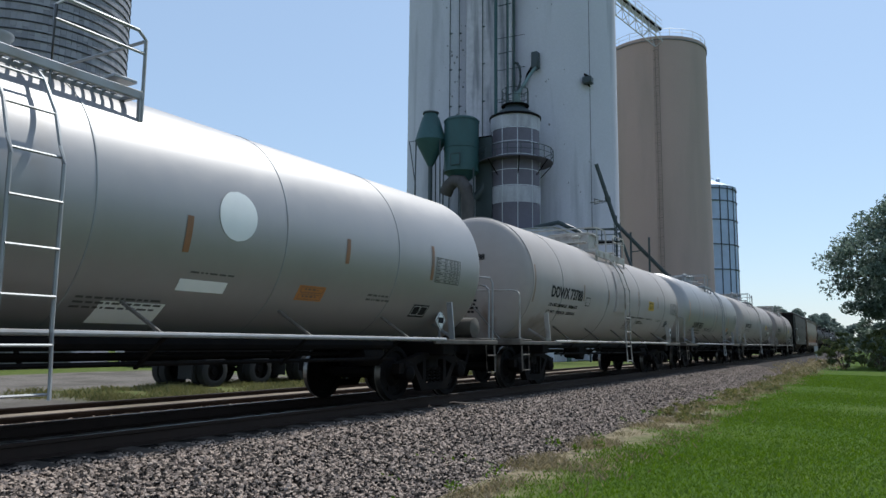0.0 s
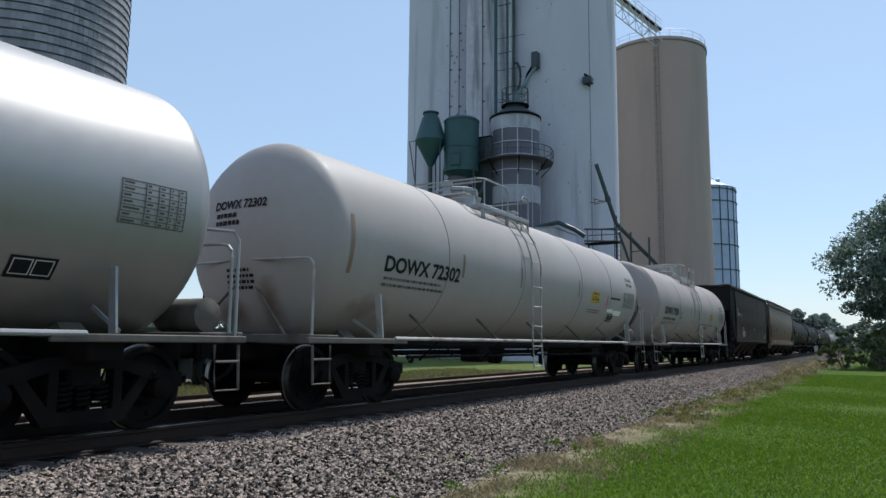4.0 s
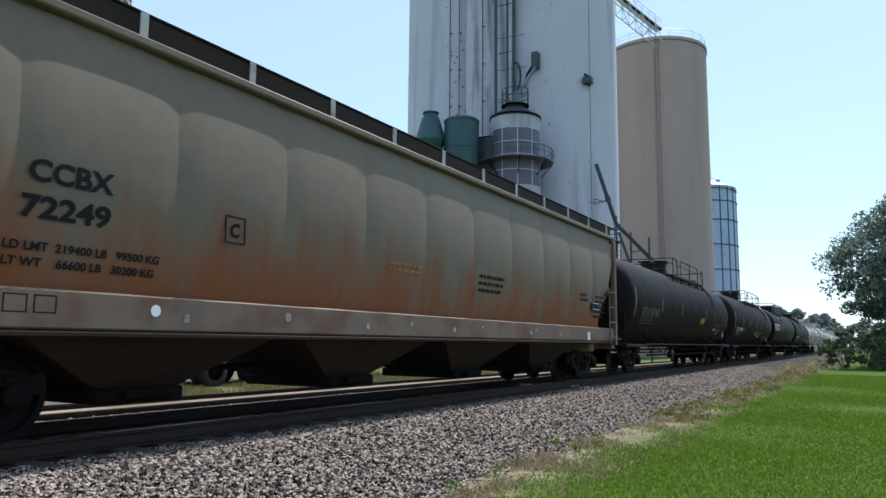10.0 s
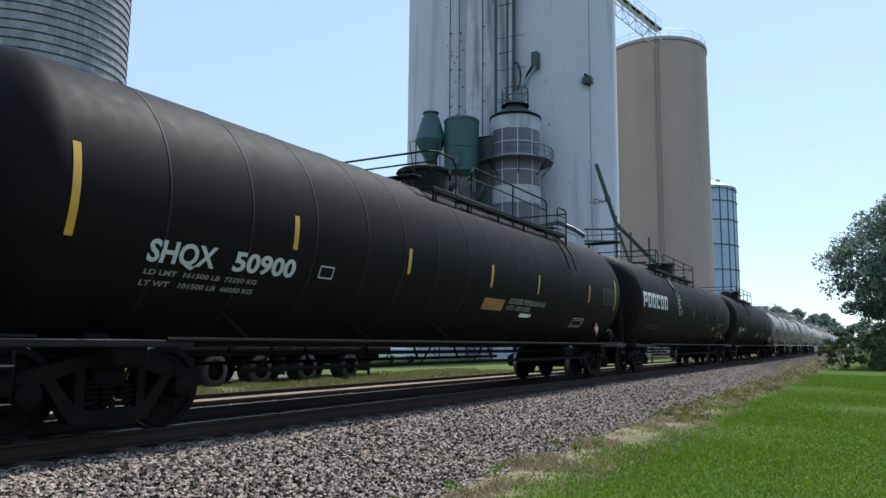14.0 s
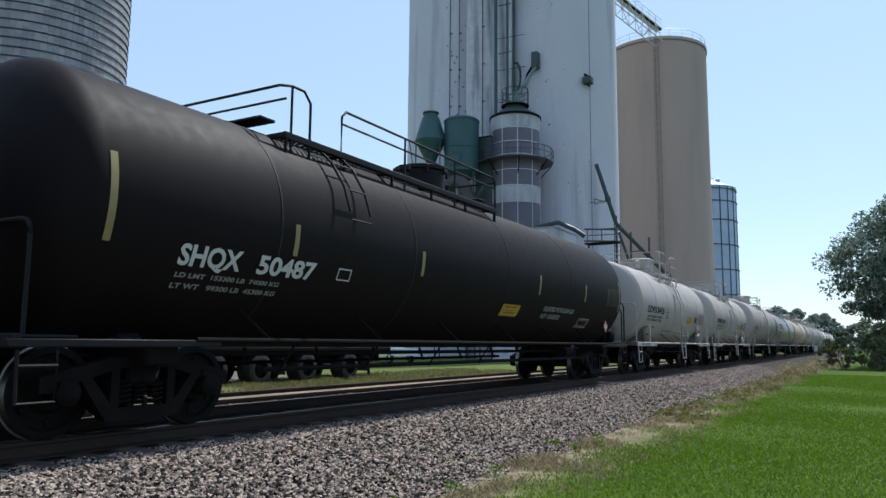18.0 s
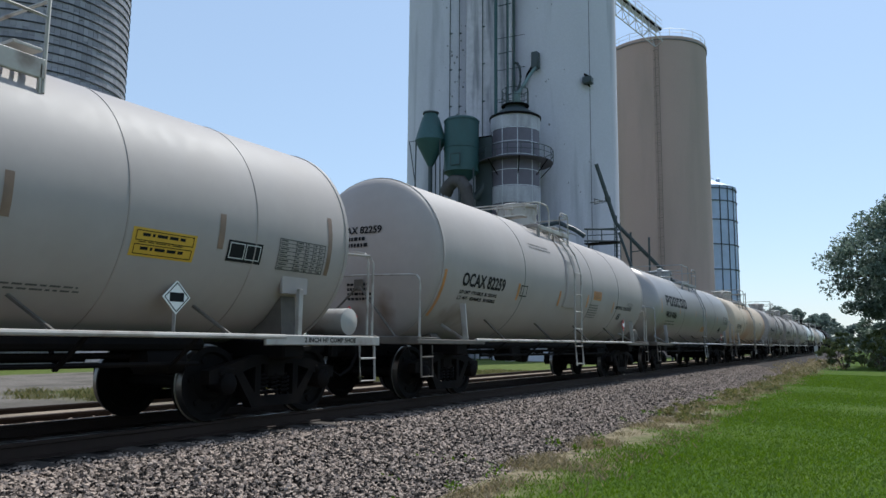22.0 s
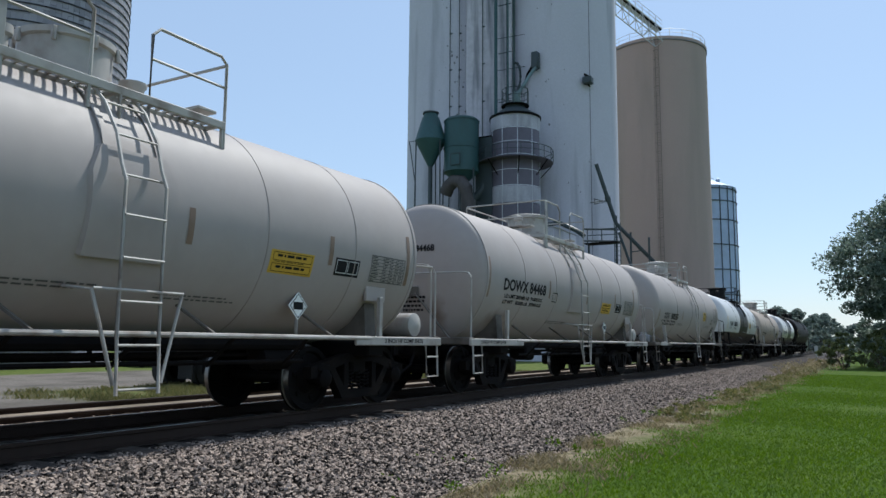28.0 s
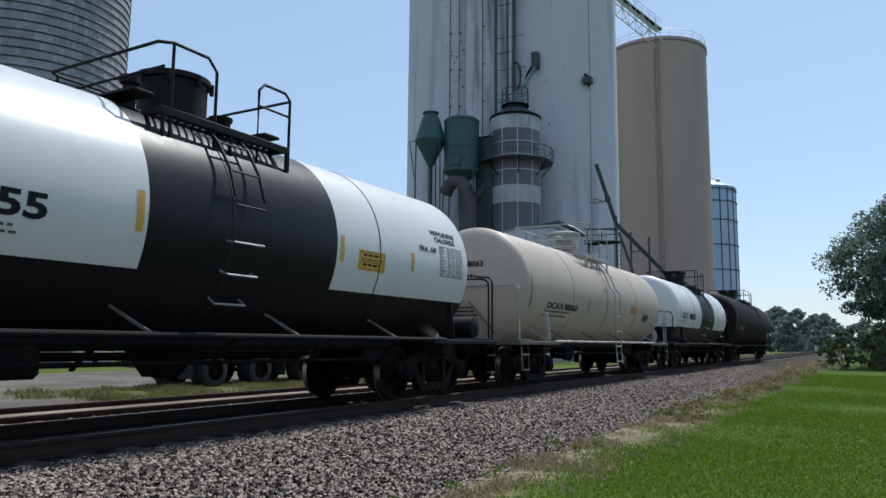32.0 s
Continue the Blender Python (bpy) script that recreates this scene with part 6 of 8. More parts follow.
def consist():
    w = dict(paint=white_paint)
    coil_lines = [("MAXIMUM OPERATING PRESSURE FOR", 7.61, -22.7, -24.8, 1.02), ("HEATER COILS 25 PSI", 7.62, -25.8, -27.8, 0.6), ("EXTERIOR HEATER PIPES", 7.62, -29.2, -31.2, 0.66), ("NO. INLET OR OUTLET", 7.63, -32.0, -34.0, 0.6), ("VENT CAPS REQUIRED", 7.64, -34.8, -36.8, 0.58), ("VENT TANK WHEN UNLOADING.", 8.79, -22.5, -24.5, 0.78), ("NO VACUUM RELIEF VALVE", 8.80, -27.5, -29.3, 0.67), ("BREAK VACUUM BEFORE UNLOADING", 8.81, -30.0, -32.0, 0.95), ('4" FIBERGLASS INSULATION', 9.87, -22.6, -24.4, 0.76)]
    TRAIN.append(tank_car(spec(-3.3, 13.7, silver_paint, "silver-grey tank car with a round pale patch and an orange notice", r=1.45, zc=2.43, outlet=False, dish=0.62, rims=False, trim=silver_trim, top_mat=silver_trim, seams=(2.9, 6.3, 9.0, 11.6), seam_mat=silver_trim, ladders=(5.6,), deck=(3.6, 7.0), dome=("dome", 5.2),
        dress=dress("", [(7.4, -2, -18), (10.24, 2, -12), (12.6, 9, -14)], rust_tape, cards=[(9.45, 10.0, -27, -36, orange_band)], prints=[(6.4, 7.6, -42, -50, 3), (7.6, 8.3, -26, -28, 1), (11.0, 11.7, -28, -34, 2)], charts=[(12.75, 13.6, 2, -15, 7)], boxes=[(12.4, 12.9, -32, -42, True)],
                    extra=white_disc, placards=[(13.4, -44, 0.27, white_card)]))))
    TRAIN.append(tank_car(spec(13.7, 30.0, white_paint, "white tank car with black lettering and rust stains on its head", r=1.46, zc=2.47, tail=0.78, seams=(1.8, 5.4, 8.76, 12.11), ladders=(6.75,), deck=(5.41, 8.27), dome=("box", 6.7), plate=(0.62, 0.48, 27, -20), ladder_plate=True, head_card=(white_card, ""),
        dress=dress("DOWX 73788", [(0.04, 12, -21), (3.32, 3, -13), (5.43, 3, -13), (8.58, 9, -9), (11.07, 8, -8), (14.05, 8, -16)], brown_band, mark_at=(1.1, -3.5, -13.5, 2.15), cards=[(9.88, 10.57, 0, -12, yellow_card)], charts=[(12.95, 13.95, 3, -13, 8)],
                    lines=[("LD LMT 208400 LB   94500 KG", 1.1, -19.5, -22.5, 1.9), ("LT  WT   77600 LB   35200 KG", 1.1, -26.5, -29.5, 1.9)] + coil_lines,
                    prints=[(7.68, 8.59, -38, -42.5, 2), (11.19, 11.99, -23, -27, 2)], boxes=[(3.53, 3.87, -9, -18, False), (12.54, 12.96, -23.7, -32.5, True)], placards=[(13.95, -42, 0.27, white_card)]))))
    TRAIN.append(tank_car(spec(30.0, 45.1, silver_paint, "pale grey tank car with orange stripes and a caution notice", dish=0.6, rims=False, trim=silver_trim, top_mat=silver_trim, seams=(2.1, 5.7, 6.4, 9.05), ladders=(7.3,), deck=(5.5, 7.15), gap=6.7, dome=("dome", 6.4),
        dress=dress("DOWX 70337", [(0.05, 12, -21), (2.85, 2, -12), (6.1, -4, -20), (9.65, -4, -20)], orange_band, mark_at=(1.3, -21, -31, 2.05), cards=[(9.75, 10.25, -24, -33, orange_band)],
                    lines=[("LD LMT   195600LB  88700KG", 1.05, -34, -36.8, 2.1), ("LT WT    67600LB  30600KG  NEW", 1.05, -39, -41.8, 2.3), ("CAUTION, LINED CAR. DO NOT USE STEAM,", 4.0, -29.5, -31.6, 1.55), ("ENTER CAR WITH CLEAN, SOFT RUBBER SHOES ONLY", 4.0, -33.6, -35.6, 1.65)], prints=[(4.0, 5.5, -31.8, -33.4, 1)], charts=[(11.4, 12.2, 3, -14, 7)], boxes=[(10.5, 10.95, -31, -40, True)]))))
    TRAIN.append(tank_car(spec(45.1, 62.98, white_paint, "white tank car with brown stripes and a yellow notice", dish=0.6, rims=False, seams=(2.9, 6.2, 9.85, 12.32), ladders=(6.54,), deck=(4.9, 7.3), dome=("dome", 5.9), tail=1.62, tail_shield=True, top_mat=silver_trim,
        dress=dress("DOWX 72302", [(0.05, 12, -21), (3.4, 3, -13), (6.0, 3, -13), (9.6, 3, -13), (15.0, 12, -20)], brown_band, mark_at=(0.96, -7.5, -16.5, 2.38), cards=[(10.65, 11.36, -4, -16, yellow_card)], prints=[(1.0, 3.0, -20, -28, 2), (10.55, 11.6, -23, -28, 2)],
                    lines=[("SR - 9316", 13.92, 19, 15.5, 0.58), ("FRA - AIP", 13.93, 12.5, 9, 0.55)], charts=[(13.54, 14.67, 1, -16, 9)], boxes=[(12.42, 12.97, -26, -35, True)], placards=[(14.5, -40, 0.27, white_card)], extra=patched))))
    TRAIN.append(tank_car(spec(62.98, 79.25, grimy_paint, "white tank car with black lettering and brown stripes", seams=(3.5, 7.0, 10.35, 12.9), ladders=(6.75,), deck=(5.41, 8.27), dome=("box", 6.7), plate=(0.62, 0.48, 27, -20), ladder_plate=True, head_card=(white_card, ""),
        dress=dress("DOWX 73924", dow_bands, brown_band, mark_at=(1.0, -5, -14.5, 2.15), cards=[(9.6, 10.35, -4, -15, yellow_card)], capy=("CAPY 25250 US GAL", "CAPY 95 582 L"), charts=[(12.1, 13.3, 2, -15, 9)], placards=[(12.9, -40, 0.27, white_card)],
                    lines=[("SR - 9316", 12.1, 13, 9.5, 0.75), ("FRA - AIP", 12.1, 8, 4.5, 0.72), ("LD LMT 210300LB  95200KG", 1.0, -19.8, -22.8, 1.9), ("LT  WT", 1.0, -26.5, -29.5, 0.5)] + coil_lines, prints=[(1.8, 2.95, -26.5, -29.5, 1), (7.68, 8.59, -38, -42.5, 2), (11.19, 11.99, -23, -27, 2)], boxes=[(3.53, 3.87, -9, -18, False), (11.9, 12.4, -26, -36, True)]))))
    TRAIN.append(grey_hopper(79.2, 96.8))
    TRAIN.append(cream_hopper(96.8, 117.7))
    lpg = dict(r=1.55, zc=2.48, dish=0.72, rims=False, trim=black_trim, top_mat=black_trim, ink=white_line, seam_mat=seam_grey, sill=0.98, outlet=False, high_ladder=True, rigging=True, rail_mat=dark_steel, bracket_mat=dark_steel, rail_top=4.52)
    lp = dict(print_ink=dim_line, line_ink=grey_line)
    gas = [("LIQUEFIED PETROLEUM GAS", 14.0, -17, -21, 1.7)]
    TRAIN.append(tank_car(spec(117.7, 137.8, black_paint, "long black tank car with yellow stripes and notice", seams=(1.6, 5.05, 8.6, 10.3, 13.85), ladders=(13.0,), deck=(7.2, 13.43), gap=12.69, gap2=(8.1, 8.7), dome=("wide", 8.7), **lpg,
        dress=dress("UTLX", lpg_bands, faded_shaded_band, ink=faded_yellow, mark_at=(0.95, -8.5, -18.5, 0.98), second_mark=("957483", 2.03, -8.5, -18.5, 1.15), cards=[(10.6, 11.4, -11, -20, yellow_card), (14.0, 14.65, -25, -30, pink_card)], lines=gas + [("THE TANK CAR PEOPLE", 0.95, -20, -22.5, 1.5)], prints=[(1.0, 2.8, -24, -32, 2)], charts=[(15.9, 17.1, -5, -19, 7)], placards=[(16.7, -36, 0.25, red_card)], print_ink=dim_line, line_ink=dim_line, un="1075",
                    extra=lambda t, s, y0, y1, sh: part("stencil_frame", sh.border(sh.border(Geo(), y0 + 15.05, y0 + 15.7, -27, -36, 0.02), y0 + 15.15, y0 + 15.6, -29, -34), white_line, t)))))
    gas_lines = [("LIQUEFIED PETROLEUM GAS", 9.79, -20, -24, 1.94), ("NOT - ODORIZED", 9.79, -26, -29.5, 1.2)]
    TRAIN.append(tank_car(spec(137.8, 157.7, black_paint, "long black tank car with yellow stripes and white lettering", seams=(1.14, 2.34, 3.52, 4.68, 5.67, 6.72, 7.84, 8.72, 9.93, 11.1, 12.17, 14.2), ladders=(13.07,), deck=(7.22, 14.07), gap=13.08, gap2=(8.1, 8.74), dome=("wide", 8.75), **lpg,
        dress=dress("SHQX", [(0.03, 14, -19), (3.07, 5, -11), (5.78, 1, -14), (8.76, 2, -14), (11.09, 2, -14), (14.52, 2, -14), (16.8, 13, -19)], yellow_band, mark_at=(0.97, -15.8, -24.3, 0.91), second_mark=("50900", 2.15, -16, -24.3, 1.06), head_mark="SHQX 50900", boxes=[(3.68, 3.98, -16.5, -23, False)], lines=gas_lines + [("LD LMT  161500 LB  73250 KG", 1.0, -27.7, -29.8, 1.62), ("LT WT   101500 LB  46050 KG", 1.0, -32.5, -34.8, 1.62)], line_ink=grey_line, cards=[(8.68, 9.6, -22, -31, dull_card), (10.6, 11.2, -31.5, -35, white_card)],
                    charts=[(15.7, 16.7, 3, -14, 8)], placards=[(15.89, -42, 0.26, red_card)], print_ink=dim_line, un="1075", extra=framed(13.9)))))
    TRAIN.append(tank_car(spec(157.7, 177.6, black_paint, "long black tank car with a worn white emblem", seams=(2.4, 5.2, 8.45, 10.2, 12.8), ladders=(4.44,), deck=(3.4, 10.3), gap=4.3, dome=("wide", 9.0), **lpg,
        dress=dress("", [(5.72, -1, -12), (7.98, -1, -12), (10.75, -1, -12), (13.45, -1, -12), (16.8, 13, -19)], faded_shaded_band, cards=[(12.8, 13.3, -23, -30, yellow_card)], lines=[("LIQUEFIED PETROLEUM GAS", 13.75, -15.5, -18.5, 1.55), ("NOT ODORIZED", 13.75, -20.5, -23.5, 1.1)], line_ink=grey_line, prints=[(1.05, 2.9, -30, -38, 2)], charts=[(15.7, 16.7, 3, -14, 8)], placards=[(15.9, -42, 0.2, dull_card)], print_ink=dim_line, un="1075", extra=worn_emblem))))
    TRAIN.append(tank_car(spec(177.6, 197.25, black_paint, "long black tank car with yellow stripes and white lettering", seams=(2.45, 5.6, 9.2, 12.8), ladders=(3.95,), deck=(2.9, 9.42), gap=3.79, dome=("wide", 8.2), **lpg,
        dress=dress("SHQX", [(0.03, 14, -19), (2.7, 1, -14), (5.8, 1, -14), (10.8, 2, -14), (13.85, 2, -14), (16.8, 13, -19)], faded_shaded_band, mark_at=(0.97, -15.8, -24.3, 0.91), second_mark=("50487", 2.15, -16, -24.3, 1.06), head_mark="SHQX 50487", boxes=[(3.68, 3.98, -16.5, -23, False)], lines=[("LIQUEFIED PETROLEUM GAS", 11.35, -23, -27, 1.95), ("NOT - ODORIZED", 11.35, -30, -34, 1.2), ("LD LMT  153300 LB  74000 KG", 1.0, -27.7, -29.8, 1.62), ("LT WT   99300 LB  45300 KG", 1.0, -32.5, -34.8, 1.62)], line_ink=grey_line,
                    cards=[(9.2, 10.05, -25, -35, yellow_card)], charts=[(15.7, 16.7, 3, -14, 8)], placards=[(16.1, -38, 0.26, red_card)], print_ink=dim_line, un="1075", extra=framed(13.9)))))
    short = dict(end_rail=1.28, r=1.44, zc=2.42, seam_mat=pale_seam, outlet=False, seams=(1.8, 3.65, 7.1, 8.9), ladders=(5.15,), deck=(3.41, 6.32), gap=4.9, mid_rail=True, dome=("box", 4.95), splay=True, ladder_plate=True, head_card=(white_card, "2927"))
    sp = dict(cards=[(7.18, 8.0, -10, -22, yellow_card)], boxes=[(3.43, 3.73, -8, -17, False), (8.46, 9.02, -9, -19, True)], charts=[(9.3, 10.2, -4, -20, 8)], un="2927", prints=[(3.6, 5.0, -36, -40, 2), (5.7, 6.9, -38, -42, 2)], placards=[(7.92, -40, 0.27, white_card)])

    def short_car(a, b, num, note, paint=white_paint):
        return tank_car(spec(a, b, paint, "short white tank car, splayed ladder, " + note, **(short if num == "84454" else dict(short, deck=(3.7, 6.6), gap=5.15, dome=("wide", 5.2), rail_top=4.52)), dress=dress("DOWX " + num, short_bands, orange_band if num == "84428" else brown_band, mark_at=(0.74, -3, -12, 2.25), lines=[("LD LMT 202400 LB  91800 KG", 0.85, -15.5, -18.5, 2.0), ("LT WT   83600 LB  37900 KG", 0.85, -20.5, -23.5, 2.0)] if num == "84468" else [("LD LMT 202600 LB  91900 KG", 0.85, -15.5, -18.5, 2.0), ("LT WT   83400 LB  37800 KG", 0.85, -20.5, -23.5, 2.0)] if num == "84454" else [("LD LMT 202300 LB  91750 KG", 0.85, -15.5, -18.5, 2.0), ("LT WT   83700 LB  37950 KG", 0.85, -20.5, -23.5, 2.0), ("HANDBRAKE ONLY APPLIES ON B", 1.0, -31.5, -33.6, 1.35), ("END TRUCK", 1.0, -35.2, -37.3, 0.5)] if num == "84428" else [("LD LMT", 0.85, -15.5, -18.5, 0.5), ("LT WT", 0.85, -20.5, -23.5, 0.42)], capy=("CAPY 18 270 GAL", "CAPY 69 150 L") if num == "84454" else (), **(sp if num in ("84468", "84454", "84428") else dict(sp, prints=sp["prints"] + [(1.55, 2.8, -15.5, -25.5, 2)])))))
    TRAIN.append(short_car(197.4, 210.6, "84428", "orange end stripe"))
    TRAIN.append(short_car(210.6, 223.97, "84454", "brown stripes"))
    mid = dict(seams=(3.5, 7.95, 10.3), ladders=(6.45,), deck=(5.1, 7.2), gap=6.23, dome=("wide", 6.4), ladder_plate=True, head_card=(red_card, "1063"))
    TRAIN.append(tank_car(spec(223.97, 239.58, white_paint, "white tank car with wide black lettering and stained ends", **mid,
        dress=dress("OCAX 82259", [(0.05, -9, -44), (3.2, -10, -24), (5.6, -10, -24), (7.62, -9, -22), (9.9, -12, -24)], orange_band, mark_at=(0.75, -9, -18, 1.8), lines=[("METHYL CHLORIDE", 10.2, -15.5, -19, 1.6), ("LD LMT 179100LB  81 250 KG", 0.75, -21.5, -24.0, 1.55), ("LT WT   83900LB  38 050KG", 0.75, -26.0, -28.5, 1.55)], cards=[(8.1, 8.75, -4, -13, orange_band)], boxes=[(3.35, 3.68, -11, -20, False), (10.6, 10.9, -24, -31, True)],
                    prints=[(7.9, 8.7, -18, -34, 6), (4.0, 5.4, 28, 22, 2), (11.3, 11.9, -10, -16, 4)], placards=[(11.4, -38, 0.26, red_card)]))))
    TRAIN.append(tank_car(spec(239.58, 256.95, aged_silver, "silver-grey tank car with a bold dark emblem", end_rail=1.25, r=1.44, zc=2.42, dish=0.62, rims=False, trim=silver_trim, top_mat=silver_trim, seams=(4.0, 7.8, 10.79), ladders=(7.2,), deck=(5.2, 8.1), gap=6.9, dome=("dome", 6.2), head_card=(red_card, "2055"),
        dress=dress("PROX 43061", [(0.2, 10, -10), (3.15, 6, -8), (6.2, 2, -9), (8.5, 4, -15), (11.4, 0, -15)], orange_band, mark_at=(0.97, -6.5, -15.2, 1.65), prints=[(1.0, 2.65, -20, -29, 2)], cards=[(8.01, 8.84, -23, -33, dull_card)], lines=[("NO VACUUM RELIEF DEVICE", 7.82, -48.5, -51.5, 1.43)], charts=[(13.09, 14.3, 1, -14, 8)], boxes=[(12.25, 12.83, -21.5, -31, True)], extra=lambda t, s, y0, y1, sh: logo_bars(t, s, y0, y1, sh, 0.95, 3.6, 17.5, 2.0), placards=[(13.8, -42, 0.27, red_card)]))))
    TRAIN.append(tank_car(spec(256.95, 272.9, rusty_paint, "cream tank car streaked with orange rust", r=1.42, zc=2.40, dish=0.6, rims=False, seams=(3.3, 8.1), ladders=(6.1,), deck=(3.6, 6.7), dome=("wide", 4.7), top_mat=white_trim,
        dress=dress("OCAX 4083", [(1.0, 8, 2)], rusty_band, mark_at=(0.65, -7.5, -16, 1.45), prints=[(0.6, 2.4, -20, -28, 2), (4.0, 4.6, 4, -4, 2)], cards=[(10.4, 11.0, 6, 0, grey_line)]))))
    TRAIN.append(short_car(272.9, 286.1, "84465", "brown stripes"))
    TRAIN.append(short_car(286.1, 299.7, "84468", "brown stripes"))
    ocax = dict(end_rail=1.2, dish=0.55, rims=False, seams=(2.8, 5.6, 8.6), ladders=(5.75,), deck=(4.5, 6.5), gap=5.4, dome=("tall", 5.8))
    TRAIN.append(tank_car(spec(299.7, 314.0, white_paint, "white tank car with spaced black lettering", **dict(ocax, r=1.46, zc=2.46, end_gear=True, head_card=(red_card, "1303")),
        dress=dress("OCAX", [(0.03, -7, -40), (2.8, -5, -18), (3.8, -5, -18), (8.77, -2, -19), (11.48, -2, -20)], brown_band, mark_at=(0.86, -10, -18.5, 0.78), second_mark=("88033", 1.90, -10, -18.5, 1.15), head_mark="OCAX 88033", capy=("CAPY 21510 US GAL", "CAPY 17912 IMP GAL", "CAPY 81 424 L"), cards=[(7.97, 8.64, 0.6, -14.5, yellow_card)], lines=[("LD LMT  213100 LB  96630 KG", 0.62, -20.8, -23.6, 2.15), ("WT  72900 LB  33080 KG", 0.84, -25.4, -28.2, 1.85), ("FRA AIP", 9.83, -9.8, -13.5, 0.4), ("SR 11725", 9.84, -15.2, -18.9, 0.4)], boxes=[(10.55, 10.97, -24, -35, True)], placards=[(11.3, -44, 0.27, white_card)], prints=[(3.3, 4.3, -24, -28, 2), (8.84, 9.8, -23, -27, 2)],
                    charts=[(10.41, 11.4, 10, -15, 9)]))))
    two = dict(ocax, deck=(4.75, 6.85), gap=5.9, r=1.44, zc=2.37, inset=1.8, second=navy_black, lower=-26, belt=(4.42, 7.55), trim=black_trim, top_mat=black_trim, saddle_mat=navy_black, seam_mat=seam_grey, high_ladder=True, low_rungs=True)
    TRAIN.append(tank_car(spec(314.0, 328.95, gloss_white, "white tank car with a black belt and black lower half", **two,
        dress=dress("OCAX", [(0.05, 9, -18), (4.28, 7, -10), (7.62, 6, -9), (9.48, 4, -8)], yellow_band, mark_at=(0.83, -2, -11, 0.95), second_mark=("88055", 2.15, -2, -11, 1.2), cards=[(8.05, 8.74, 0, -12, yellow_card)], lines=[("VINYLIDENE", 10.2, 24, 20.5, 0.85), ("CHLORIDE", 10.3, 19, 15.5, 0.7), ("FRA. AIP", 9.75, 10.5, 7, 0.55)],
                    prints=[(0.8, 1.6, -14, -19, 2), (2.2, 3.2, -14, -19, 2)], charts=[(10.4, 11.2, 13, -8, 9)]))))
    TRAIN.append(tank_car(spec(328.95, 343.2, tan_paint, "tan tank car with black lettering", **dict(ocax, dish=0.5, r=1.38, zc=2.31), dress=dress("OCAX 88063", [(0.05, 10, -20), (4.0, -5, -18)], brown_band, mark_at=(1.07, -13, -19, 2.1), prints=[WEIGHTS], cards=[(8.0, 8.7, -4, -14, orange_band)], boxes=[(9.5, 10.2, -12, -22, True)]))))
    TRAIN.append(tank_car(spec(343.2, 357.6, gloss_white, "white tank car with a black belt and black lower half", **two, dress=dress("OCAX", [(0.05, 9, -18), (4.02, 7, -10), (7.33, 6, -9)], yellow_band, mark_at=(0.5, -2, -11, 0.95), second_mark=("88051", 1.85, -2, -11, 1.2), prints=[(0.5, 1.3, -14, -19, 2)], charts=[(10.4, 11.2, 10, -8, 7)]))))
    TRAIN.append(tank_car(spec(357.6, 376.0, black_paint, "black tank car at the end of the train", **lpg, seams=(3.3, 8.1, 12.0), ladders=(9.0,), deck=(6.0, 9.6), dome=("wide", 7.0), dress=dress("UTLX 952210", [(0.05, 10, -20)], yellow_band, ink=grey_line, mark_at=(1.05, -12, -20, 2.0)))))


aged_silver = mat("dull aged silver paint", (0.31, 0.288, 0.275), 0.44, metal=0.55, grain=0.06, stain=(0.24, 0.20, 0.17), stain_amount=0.4, stain_scale=(0.8, 0.5, 0.4), stain_edge=(0.4, 0.85), spots=((0.45, 0.85, 1.6, 0.3, 0.7, 0.55), (-0.5, 0.85, 1.35, 0.6, 0.7, 0.35), (1.2, 2.3, 1.4, 0.5, 0.9, 0.5)))
faded_yellow = mat("faded yellow stencil paint", (0.11, 0.095, 0.05), 0.6, grain=0.2)
dull_card = mat("sun-bleached orange notice", (0.42, 0.22, 0.06), 0.5, grain=0.15)
rusty_band = mat("rust patch", (0.34, 0.13, 0.05), 0.7, grain=0.3)


# ---- hoppers ----
def flat_text(g, text, y, z, h, x, width=0.0):
    vs, fs, w = letters(text, h)
    k = width / w if width else 1.0
    return g.add([(x, y + a * k, z + b) for a, b in vs], fs)


def flat_rows(g, y0, y1, z_hi, z_lo, n, x, seed=1):
    rng = random.Random(seed)
    step = (z_hi - z_lo) / n
    for k in range(n):
        y, z = y0, z_hi - step * (k + 1)
        while y < y0 + (y1 - y0) * rng.uniform(0.75, 1):
            w = rng.uniform(0.06, 0.22)
            g.add([(x, y, z), (x, y + w, z), (x, y + w, z + step * 0.6), (x, y, z + step * 0.6)], [(0, 1, 2, 3)])
            y += w + 0.04
    return g


def quad(g, x, y0, y1, z0, z1):
    return g.add([(x, y0, z0), (x, y1, z0), (x, y1, z1), (x, y0, z1)], [(0, 1, 2, 3)])


